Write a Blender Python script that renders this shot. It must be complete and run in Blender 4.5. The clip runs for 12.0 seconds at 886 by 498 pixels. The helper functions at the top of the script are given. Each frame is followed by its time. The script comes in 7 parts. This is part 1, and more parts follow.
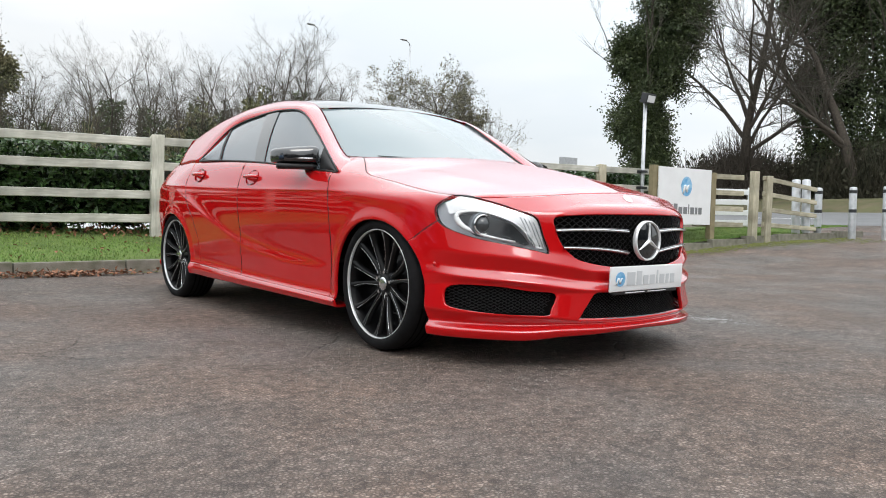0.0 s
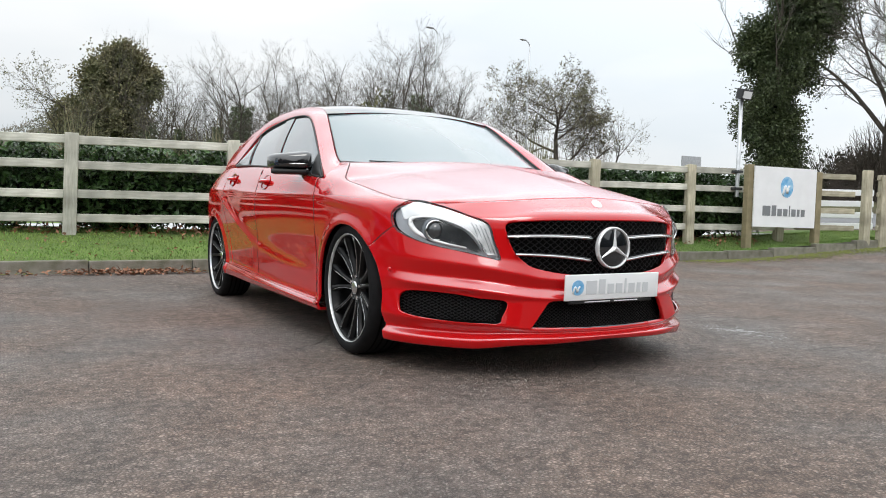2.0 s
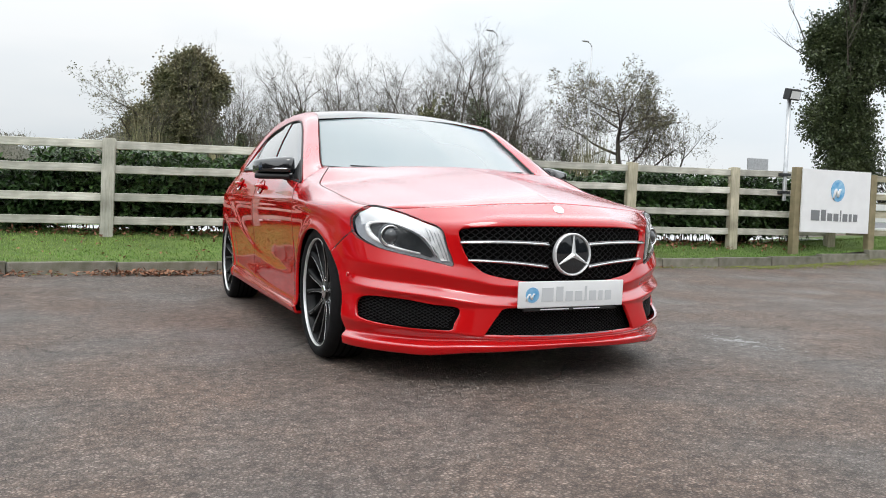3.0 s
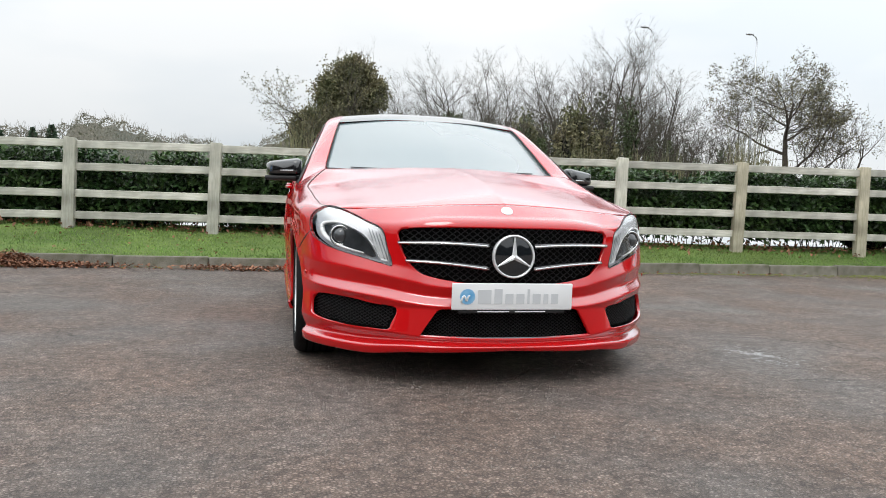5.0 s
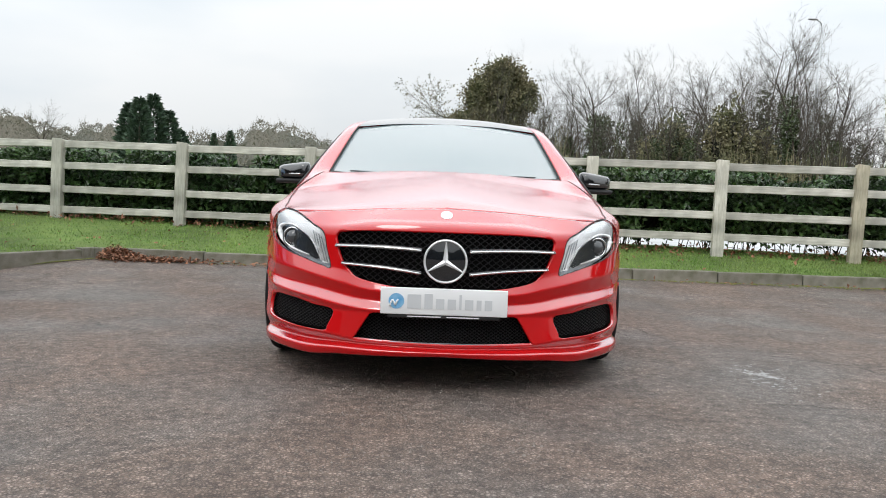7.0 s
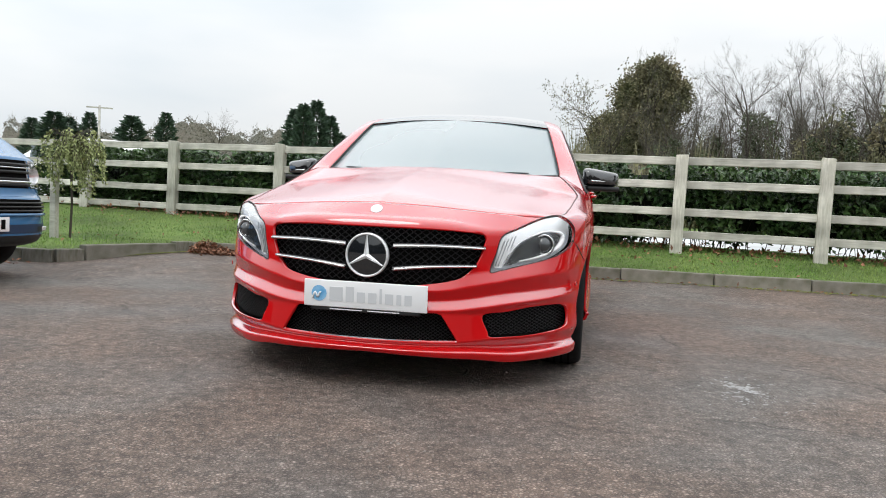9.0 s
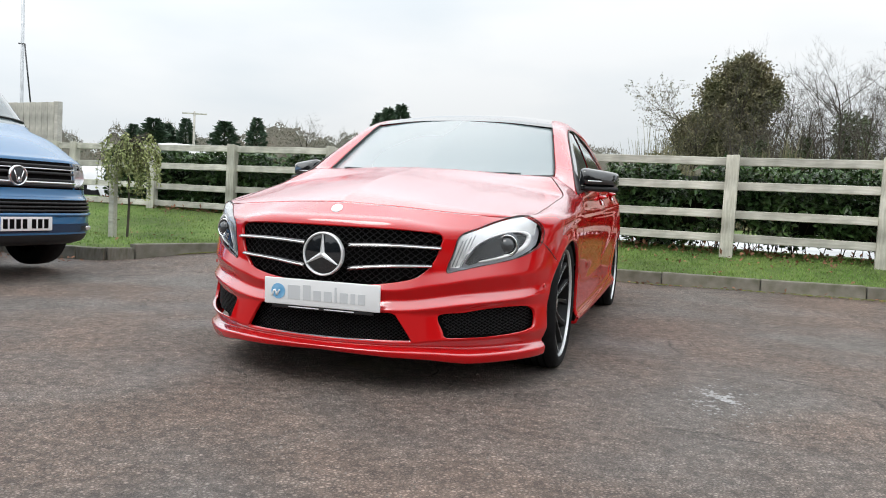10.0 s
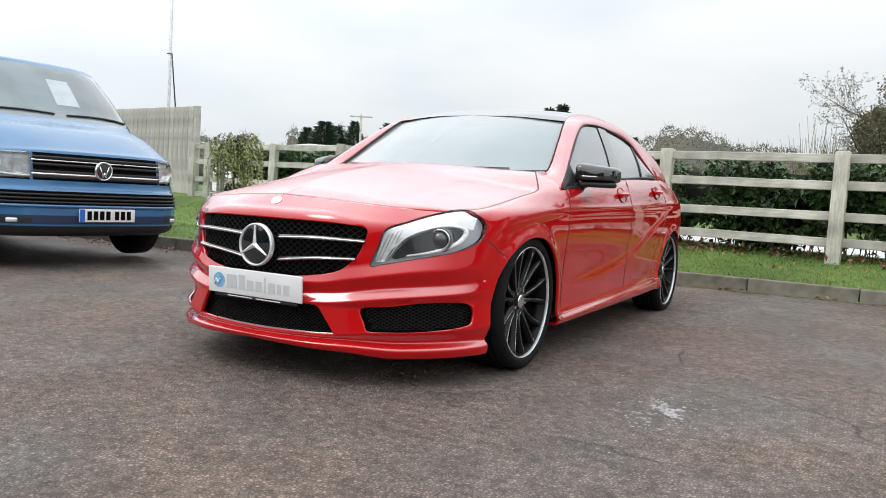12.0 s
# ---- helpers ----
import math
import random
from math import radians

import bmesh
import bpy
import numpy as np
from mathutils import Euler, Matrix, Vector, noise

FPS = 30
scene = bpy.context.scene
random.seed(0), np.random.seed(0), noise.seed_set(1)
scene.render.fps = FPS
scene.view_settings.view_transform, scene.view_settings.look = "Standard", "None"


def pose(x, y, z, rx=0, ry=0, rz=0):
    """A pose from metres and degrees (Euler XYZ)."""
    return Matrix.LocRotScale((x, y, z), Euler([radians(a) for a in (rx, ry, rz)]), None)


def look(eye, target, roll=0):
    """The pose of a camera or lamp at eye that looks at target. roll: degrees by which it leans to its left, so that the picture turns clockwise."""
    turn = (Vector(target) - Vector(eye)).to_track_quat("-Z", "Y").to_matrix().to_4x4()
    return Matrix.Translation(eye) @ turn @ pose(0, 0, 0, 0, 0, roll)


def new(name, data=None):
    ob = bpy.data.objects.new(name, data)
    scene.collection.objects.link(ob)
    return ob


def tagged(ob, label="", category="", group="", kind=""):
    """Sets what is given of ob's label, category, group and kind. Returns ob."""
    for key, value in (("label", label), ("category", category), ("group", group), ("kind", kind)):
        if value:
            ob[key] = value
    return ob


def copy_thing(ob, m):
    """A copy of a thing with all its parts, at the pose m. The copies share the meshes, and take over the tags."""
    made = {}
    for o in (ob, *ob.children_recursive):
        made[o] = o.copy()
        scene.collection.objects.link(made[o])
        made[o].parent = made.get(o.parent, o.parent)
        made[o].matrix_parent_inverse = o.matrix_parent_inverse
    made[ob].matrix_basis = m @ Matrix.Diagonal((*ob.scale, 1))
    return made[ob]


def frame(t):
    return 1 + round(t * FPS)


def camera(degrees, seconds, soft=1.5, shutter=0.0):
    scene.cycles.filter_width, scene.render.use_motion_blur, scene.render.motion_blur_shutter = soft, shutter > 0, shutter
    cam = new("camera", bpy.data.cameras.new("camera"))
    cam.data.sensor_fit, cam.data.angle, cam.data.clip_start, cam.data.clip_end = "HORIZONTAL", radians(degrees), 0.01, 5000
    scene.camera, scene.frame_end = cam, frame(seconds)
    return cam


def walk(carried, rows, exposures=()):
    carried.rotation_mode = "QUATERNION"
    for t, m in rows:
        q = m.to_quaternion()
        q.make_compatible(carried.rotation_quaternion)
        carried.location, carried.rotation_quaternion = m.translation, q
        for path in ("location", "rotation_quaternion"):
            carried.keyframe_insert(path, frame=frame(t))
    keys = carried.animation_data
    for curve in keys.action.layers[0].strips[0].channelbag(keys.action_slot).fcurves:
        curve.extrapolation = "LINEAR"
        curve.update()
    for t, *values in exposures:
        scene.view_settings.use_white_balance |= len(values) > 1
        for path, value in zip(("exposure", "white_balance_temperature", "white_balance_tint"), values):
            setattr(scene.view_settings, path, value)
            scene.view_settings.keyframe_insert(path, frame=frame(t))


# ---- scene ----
cam = camera(59.0, 12.0, soft=1.0)
PATH = [
    (0, (-2.929, -3.099, 0.663), (-1.682, -1.538, 0.569), 0.8),
    (0.5, (-2.8, -3.217, 0.675), (-1.594, -1.624, 0.58), 0.7),
    (1, (-2.603, -3.305, 0.666), (-1.47, -1.66, 0.57), 0.7),
    (1.5, (-2.448, -3.37, 0.682), (-1.39, -1.676, 0.583), 0.8),
    (2, (-2.287, -3.504, 0.696), (-1.314, -1.759, 0.598), 0.9),
    (2.5, (-2.074, -3.601, 0.706), (-1.175, -1.817, 0.611), 1.0),
    (4.5, (-1.199, -3.967, 0.729), (-0.668, -2.041, 0.632), 1.3),
    (5, (-0.979, -4.016, 0.732), (-0.553, -2.065, 0.633), 1.5),
    (5.5, (-0.766, -4.06, 0.759), (-0.437, -2.089, 0.656), 1.7),
    (6, (-0.529, -4.072, 0.751), (-0.304, -2.088, 0.648), 1.8),
    (6.5, (-0.314, -4.098, 0.762), (-0.187, -2.104, 0.659), 2.0),
    (7, (-0.046, -4.101, 0.766), (-0.025, -2.104, 0.661), 2.1),
    (9, (0.903, -3.966, 0.766), (0.524, -2.005, 0.652), 2.6),
    (9.5, (1.146, -3.896, 0.781), (0.654, -1.961, 0.665), 2.6),
    (10, (1.417, -3.817, 0.777), (0.823, -1.911, 0.66), 2.7),
    (10.5, (1.639, -3.7, 0.762), (0.956, -1.824, 0.641), 2.8),
    (11, (1.857, -3.614, 0.765), (1.069, -1.78, 0.639), 3.0),
    (11.5, (2.069, -3.534, 0.795), (1.187, -1.744, 0.662), 3.1),
    (12, (2.293, -3.378, 0.795), (1.312, -1.641, 0.659), 3.2),
]
walk(cam, [(t, look(eye, target, roll)) for t, eye, target, roll in PATH])

# ---- light ----
world = bpy.data.worlds.new("overcast_sky")
scene.world = world
world.use_nodes = True
wn, wl = world.node_tree.nodes, world.node_tree.links
wn.clear()
w_out = wn.new("ShaderNodeOutputWorld")
w_bg = wn.new("ShaderNodeBackground")
w_bg.inputs[1].default_value = 1.0
w_sky = wn.new("ShaderNodeTexSky")
w_sky.sky_type, w_sky.sun_disc = "NISHITA", False
w_sky.sun_elevation, w_sky.sun_rotation = radians(38), radians(200)
w_hsv = wn.new("ShaderNodeHueSaturation")
w_hsv.inputs["Saturation"].default_value = 0.25
w_hsv.inputs["Value"].default_value = 0.10
wl.new(w_sky.outputs[0], w_hsv.inputs["Color"])
# even cloud cover with soft lumps over the blue sky
w_co = wn.new("ShaderNodeTexCoord")
w_map = wn.new("ShaderNodeMapping")
w_map.inputs["Scale"].default_value = (1.0, 1.0, 3.2)
w_noise = wn.new("ShaderNodeTexNoise")
w_noise.inputs["Scale"].default_value = 2.2
w_noise.inputs["Detail"].default_value = 5
w_noise.inputs["Roughness"].default_value = 0.45
w_ramp = wn.new("ShaderNodeValToRGB")
w_ramp.color_ramp.elements[0].position, w_ramp.color_ramp.elements[0].color = 0.36, (0.785, 0.85, 0.90, 1)
w_ramp.color_ramp.elements[1].position, w_ramp.color_ramp.elements[1].color = 0.58, (0.945, 0.97, 0.985, 1)
w_mix = wn.new("ShaderNodeMix")
w_mix.data_type = "RGBA"
w_mix.inputs[0].default_value = 0.88
wl.new(w_co.outputs["Generated"], w_map.inputs[0])
wl.new(w_map.outputs[0], w_noise.inputs["Vector"])
wl.new(w_noise.outputs["Fac"], w_ramp.inputs[0])
wl.new(w_hsv.outputs[0], w_mix.inputs[6])
wl.new(w_ramp.outputs[0], w_mix.inputs[7])
wl.new(w_mix.outputs[2], w_bg.inputs[0])
# an overcast sky is brightest overhead
w_sep = wn.new("ShaderNodeSeparateXYZ")
w_up = wn.new("ShaderNodeMath")
w_up.operation, w_up.use_clamp = "MULTIPLY", True
w_up.inputs[1].default_value = 1.0
w_str = wn.new("ShaderNodeMath")
w_str.operation = "MULTIPLY_ADD"
w_str.inputs[1].default_value, w_str.inputs[2].default_value = 1.50, 0.84
wl.new(w_co.outputs["Generated"], w_sep.inputs[0])
wl.new(w_sep.outputs["Z"], w_up.inputs[0])
wl.new(w_up.outputs[0], w_str.inputs[0])
w_x2 = wn.new("ShaderNodeMath")
w_x2.operation = "MULTIPLY"
w_side = wn.new("ShaderNodeMath")
w_side.operation = "MULTIPLY_ADD"
w_side.inputs[1].default_value, w_side.inputs[2].default_value = 0.30, 0.93
w_all = wn.new("ShaderNodeMath")
w_all.operation = "MULTIPLY"
wl.new(w_sep.outputs["X"], w_x2.inputs[0])
wl.new(w_sep.outputs["X"], w_x2.inputs[1])
wl.new(w_x2.outputs[0], w_side.inputs[0])
wl.new(w_str.outputs[0], w_all.inputs[0])
wl.new(w_side.outputs[0], w_all.inputs[1])
wl.new(w_all.outputs[0], w_bg.inputs[1])
wl.new(w_bg.outputs[0], w_out.inputs[0])

sun = new("sun", bpy.data.lights.new("sun", "SUN"))
sun.data.energy, sun.data.angle, sun.data.color = 0.8, radians(25), (1.0, 0.97, 0.93)
sun.matrix_world = look((-4, -8, 12), (0, 0, 0))
scene.view_settings.exposure = 0.0

# ---- materials ----
def nodes_of(name):
    m = bpy.data.materials.new(name)
    m.use_nodes = True
    nt = m.node_tree
    return m, nt, nt.nodes["Principled BSDF"]


def mat(name, color, rough=0.6, metal=0.0, coat=0.0, vary=0.0, scale=8.0, bump=0.0, bump_scale=60.0, second=None,
        stain=0.0, stain_scale=1.2, per_piece=0.0, per_island=0.0, spec=0.5, bump_dist=0.02):
    """A painted, wooden, stone or plastic surface: colour varied at two scales, with relief."""
    m, nt, b = nodes_of(name)
    N, L = nt.nodes, nt.links
    b.inputs["Base Color"].default_value = (*color, 1)
    b.inputs["Roughness"].default_value = rough
    b.inputs["Metallic"].default_value = metal
    b.inputs["Coat Weight"].default_value = coat
    b.inputs["Coat Roughness"].default_value = 0.03
    b.inputs["Specular IOR Level"].default_value = spec
    co = N.new("ShaderNodeTexCoord")
    col = None
    if vary or second or stain:
        tex = N.new("ShaderNodeTexNoise")
        tex.inputs["Scale"].default_value, tex.inputs["Detail"].default_value = scale, 6
        L.new(co.outputs["Object"], tex.inputs["Vector"])
        mix = N.new("ShaderNodeMix")
        mix.data_type = "RGBA"
        other = second or tuple(c * (1 - vary) for c in color)
        mix.inputs[6].default_value, mix.inputs[7].default_value = (*color, 1), (*other, 1)
        rng = N.new("ShaderNodeMapRange")
        rng.inputs[1].default_value, rng.inputs[2].default_value = 0.35, 0.65
        L.new(tex.outputs["Fac"], rng.inputs[0])
        L.new(rng.outputs[0], mix.inputs[0])
        col = mix.outputs[2]
        if stain:
            t2 = N.new("ShaderNodeTexNoise")
            t2.inputs["Scale"].default_value, t2.inputs["Detail"].default_value = stain_scale, 3
            L.new(co.outputs["Object"], t2.inputs["Vector"])
            r2 = N.new("ShaderNodeMapRange")
            r2.inputs[1].default_value, r2.inputs[2].default_value = 0.3, 0.7
            r2.inputs[3].default_value, r2.inputs[4].default_value = 1 - stain, 1 + stain
            L.new(t2.outputs["Fac"], r2.inputs[0])
            h = N.new("ShaderNodeHueSaturation")
            L.new(r2.outputs[0], h.inputs["Value"])
            L.new(col, h.inputs["Color"])
            col = h.outputs[0]
    if per_piece or per_island:
        h = N.new("ShaderNodeHueSaturation")
        r = N.new("ShaderNodeMapRange")
        amount = per_piece or per_island
        r.inputs[3].default_value, r.inputs[4].default_value = 1 - amount, 1 + amount
        if per_piece:
            L.new(N.new("ShaderNodeObjectInfo").outputs["Random"], r.inputs[0])
        else:
            L.new(N.new("ShaderNodeNewGeometry").outputs["Random Per Island"], r.inputs[0])
        L.new(r.outputs[0], h.inputs["Value"])
        if col is None:
            h.inputs["Color"].default_value = (*color, 1)
        else:
            L.new(col, h.inputs["Color"])
        col = h.outputs[0]
    if col is not None:
        L.new(col, b.inputs["Base Color"])
    if bump:
        t3 = N.new("ShaderNodeTexNoise")
        t3.inputs["Scale"].default_value, t3.inputs["Detail"].default_value = bump_scale, 4
        L.new(co.outputs["Object"], t3.inputs["Vector"])
        bp = N.new("ShaderNodeBump")
        bp.inputs["Strength"].default_value, bp.inputs["Distance"].default_value = bump, bump_dist
        L.new(t3.outputs["Fac"], bp.inputs["Height"])
        L.new(bp.outputs[0], b.inputs["Normal"])
    return m


def lacquer(name, color, low=0.014, metal=0.0, rough=0.5, film=(0.20, 0.74)):
    """Polished car paint: a coloured coat under clear lacquer, glossier at a slant and where dew lies."""
    m, nt, b = nodes_of(name)
    N, L = nt.nodes, nt.links
    b.inputs["Base Color"].default_value = (*color, 1)
    b.inputs["Roughness"].default_value = rough
    b.inputs["Metallic"].default_value = metal
    b.inputs["Specular IOR Level"].default_value = 0.0
    co = N.new("ShaderNodeTexCoord")
    flake = N.new("ShaderNodeTexNoise")
    flake.inputs["Scale"].default_value, flake.inputs["Detail"].default_value = 3.0, 3
    L.new(co.outputs["Object"], flake.inputs["Vector"])
    hs = N.new("ShaderNodeHueSaturation")
    hs.inputs["Color"].default_value = (*color, 1)
    dirt = N.new("ShaderNodeMapRange")
    dirt.inputs[3].default_value, dirt.inputs[4].default_value = 0.92, 1.06
    L.new(flake.outputs["Fac"], dirt.inputs[0])
    L.new(dirt.outputs[0], hs.inputs["Value"])
    L.new(hs.outputs[0], b.inputs["Base Color"])
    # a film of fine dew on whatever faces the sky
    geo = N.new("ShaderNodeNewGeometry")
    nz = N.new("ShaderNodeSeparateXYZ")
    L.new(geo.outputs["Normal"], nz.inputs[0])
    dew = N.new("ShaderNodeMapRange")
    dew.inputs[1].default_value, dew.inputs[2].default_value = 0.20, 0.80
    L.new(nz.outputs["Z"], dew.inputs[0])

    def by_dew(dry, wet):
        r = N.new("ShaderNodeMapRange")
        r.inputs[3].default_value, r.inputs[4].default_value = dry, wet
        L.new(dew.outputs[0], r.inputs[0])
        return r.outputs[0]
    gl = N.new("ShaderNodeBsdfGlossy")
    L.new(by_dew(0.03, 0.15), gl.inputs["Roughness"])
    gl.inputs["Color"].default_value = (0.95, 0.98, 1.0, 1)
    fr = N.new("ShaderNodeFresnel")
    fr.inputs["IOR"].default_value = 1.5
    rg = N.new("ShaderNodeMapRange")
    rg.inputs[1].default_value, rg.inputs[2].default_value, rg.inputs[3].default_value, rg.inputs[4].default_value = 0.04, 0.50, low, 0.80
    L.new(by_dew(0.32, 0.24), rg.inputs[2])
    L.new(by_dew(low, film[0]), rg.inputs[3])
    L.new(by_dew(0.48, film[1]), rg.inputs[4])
    mix = N.new("ShaderNodeMixShader")
    L.new(fr.outputs[0], rg.inputs[0])
    L.new(rg.outputs[0], mix.inputs[0])
    L.new(b.outputs[0], mix.inputs[1])
    L.new(gl.outputs[0], mix.inputs[2])
    L.new(mix.outputs[0], N["Material Output"].inputs["Surface"])
    return m


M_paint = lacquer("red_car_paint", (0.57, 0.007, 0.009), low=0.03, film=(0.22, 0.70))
# darker copy of the body red, to paint the shade in the handle cups
M_cup = lacquer("red_paint_shaded", (0.30, 0.003, 0.006))
M_black = mat("gloss_black", (0.010, 0.010, 0.012), rough=0.10, coat=1.0)
M_black.node_tree.nodes["Principled BSDF"].inputs["Coat IOR"].default_value = 1.8
M_roof = mat("roof_glass", (0.03, 0.033, 0.036), rough=0.05, coat=1.0)
M_roof.node_tree.nodes["Principled BSDF"].inputs["Coat IOR"].default_value = 2.1
M_plastic = mat("black_plastic", (0.012, 0.012, 0.013), rough=0.5, bump=0.05, bump_scale=400)
M_seal = mat("black_rubber_seal", (0.01, 0.01, 0.01), rough=0.45)
M_chrome = mat("chrome", (0.86, 0.87, 0.88), rough=0.07, metal=1.0)
M_bright = mat("bright_chrome", (0.90, 0.91, 0.92), rough=0.28, metal=0.55)
M_silver = mat("machined_alloy", (0.72, 0.73, 0.74), rough=0.2, metal=1.0)
M_tyre = mat("tyre_rubber", (0.010, 0.010, 0.011), rough=0.8, spec=0.2, vary=0.4, scale=20, bump=0.1, bump_scale=300)


def asphalt():
    """Worn reddish-grey asphalt: chippings of many greys in dark tar, damp and dusty patches, hairline cracks."""
    m, nt, b = nodes_of("worn_asphalt")
    N, L = nt.nodes, nt.links
    co = N.new("ShaderNodeTexCoord")

    def tex(kind, scale, detail=4.0, vec=None):
        t = N.new(kind)
        t.inputs["Scale"].default_value = scale
        if "Detail" in t.inputs:
            t.inputs["Detail"].default_value = detail
        L.new(vec or co.outputs["Object"], t.inputs["Vector"])
        return t

    def ranged(sock, a, c, lo, hi):
        r = N.new("ShaderNodeMapRange")
        for k, v in zip((1, 2, 3, 4), (a, c, lo, hi)):
            r.inputs[k].default_value = v
        L.new(sock, r.inputs[0])
        return r.outputs[0]

    def calc(op, a, c):
        n = N.new("ShaderNodeMath")
        n.operation = op
        for k, v in ((0, a), (1, c)):
            if isinstance(v, (int, float)):
                n.inputs[k].default_value = v
            else:
                L.new(v, n.inputs[k])
        return n.outputs[0]

    def blend(kind, fac, a, c):
        n = N.new("ShaderNodeMix")
        n.data_type, n.blend_type = "RGBA", kind
        for k, v in ((0, fac), (6, a), (7, c)):
            if isinstance(v, (int, float)):
                n.inputs[k].default_value = v
            elif isinstance(v, tuple):
                n.inputs[k].default_value = (*v, 1)
            else:
                L.new(v, n.inputs[k])
        return n.outputs[2]
    cell = tex("ShaderNodeTexVoronoi", 72.0)
    rim = tex("ShaderNodeTexVoronoi", 72.0)
    rim.feature = "DISTANCE_TO_EDGE"
    fine = tex("ShaderNodeTexVoronoi", 210.0)
    cover = tex("ShaderNodeTexNoise", 24.0, 4.0)
    patch = tex("ShaderNodeTexNoise", 0.9, 6.0)
    blotch = tex("ShaderNodeTexNoise", 5.5, 6.0)
    broad = tex("ShaderNodeTexNoise", 1.4, 4.0)
    # each chipping has a grey of its own, a few are pale
    ramp = N.new("ShaderNodeValToRGB")
    e = ramp.color_ramp.elements
    e[0].position, e[0].color = 0.0, (0.040, 0.034, 0.030, 1)
    e[1].position, e[1].color = 1.0, (0.265, 0.235, 0.212, 1)
    for at, c in ((0.25, (0.090, 0.077, 0.069, 1)), (0.55, (0.158, 0.134, 0.118, 1)), (0.80, (0.200, 0.172, 0.153, 1)), (0.95, (0.228, 0.200, 0.179, 1))):
        ramp.color_ramp.elements.new(at).color = c
    sep = N.new("ShaderNodeSeparateColor")
    L.new(cell.outputs["Color"], sep.inputs[0])
    L.new(sep.outputs[0], ramp.inputs[0])
    sepf = N.new("ShaderNodeSeparateColor")
    L.new(fine.outputs["Color"], sepf.inputs[0])
    tar = blend("MIX", sepf.outputs[0], (0.030, 0.024, 0.021), (0.090, 0.075, 0.065))
    # dark tar between the chippings, with the shade of the cavities painted in
    gap = ranged(rim.outputs["Distance"], 0.05, 0.15, 1.0, 0.0)
    col = blend("MIX", gap, ramp.outputs[0], tar)
    tint = N.new("ShaderNodeValToRGB")
    q = tint.color_ramp.elements
    q[0].position, q[0].color = 0.36, (1.17, 0.98, 0.88, 1)
    q[1].position, q[1].color = 0.62, (1.02, 1.02, 1.03, 1)
    L.new(patch.outputs["Fac"], tint.inputs[0])
    col = blend("MULTIPLY", 1.0, col, tint.outputs[0])
    # cracks along the edges of large warped cells
    warp = tex("ShaderNodeTexNoise", 2.4, 5.0)
    bend = blend("LINEAR_LIGHT", 0.22, co.outputs["Object"], warp.outputs["Color"])
    crack = tex("ShaderNodeTexVoronoi", 0.62, vec=bend)
    crack.feature = "DISTANCE_TO_EDGE"
    where = tex("ShaderNodeTexNoise", 0.8, 2.0)
    line = calc("MULTIPLY", ranged(crack.outputs["Distance"], 0.001, 0.007, 1.0, 0.0), ranged(where.outputs["Fac"], 0.50, 0.60, 0.0, 0.85))
    value = calc("MULTIPLY", ranged(broad.outputs["Fac"], 0.3, 0.7, 0.98, 1.36), ranged(blotch.outputs["Fac"], 0.34, 0.66, 0.84, 1.14))
    value = calc("MULTIPLY", value, ranged(cover.outputs["Fac"], 0.36, 0.64, 0.62, 1.30))
    value = calc("MULTIPLY", value, ranged(line, 0.0, 1.0, 1.0, 0.30))
    hs = N.new("ShaderNodeHueSaturation")
    L.new(value, hs.inputs["Value"])
    L.new(col, hs.inputs["Color"])
    L.new(hs.outputs[0], b.inputs["Base Color"])
    # damp hollows are smoother than the dry crowns
    L.new(ranged(patch.outputs["Fac"], 0.45, 0.70, 0.68, 0.40), b.inputs["Roughness"])
    bp = N.new("ShaderNodeBump")
    bp.inputs["Strength"].default_value, bp.inputs["Distance"].default_value = 1.0, 0.0055
    h = calc("MULTIPLY", ranged(rim.outputs["Distance"], 0.0, 0.3, 0.0, 1.0), 0.7)
    h = calc("SUBTRACT", h, calc("MULTIPLY", fine.outputs["Distance"], 0.3))
    h = calc("ADD", h, calc("MULTIPLY", cover.outputs["Fac"], 1.1))
    h = calc("SUBTRACT", h, calc("MULTIPLY", line, 1.5))
    L.new(h, bp.inputs["Height"])
    L.new(bp.outputs[0], b.inputs["Normal"])
    return m


M_asphalt = asphalt()
M_grass = mat("grass_soil", (0.085, 0.145, 0.028), rough=0.9, second=(0.12, 0.17, 0.04), scale=9, stain=0.35, stain_scale=1.3, bump=0.6, bump_scale=60)
M_kerb = mat("kerb_concrete", (0.235, 0.22, 0.185), rough=0.85, second=(0.125, 0.122, 0.085), scale=7, stain=0.25, stain_scale=1.5, bump=0.4, bump_scale=90, per_piece=0.12)


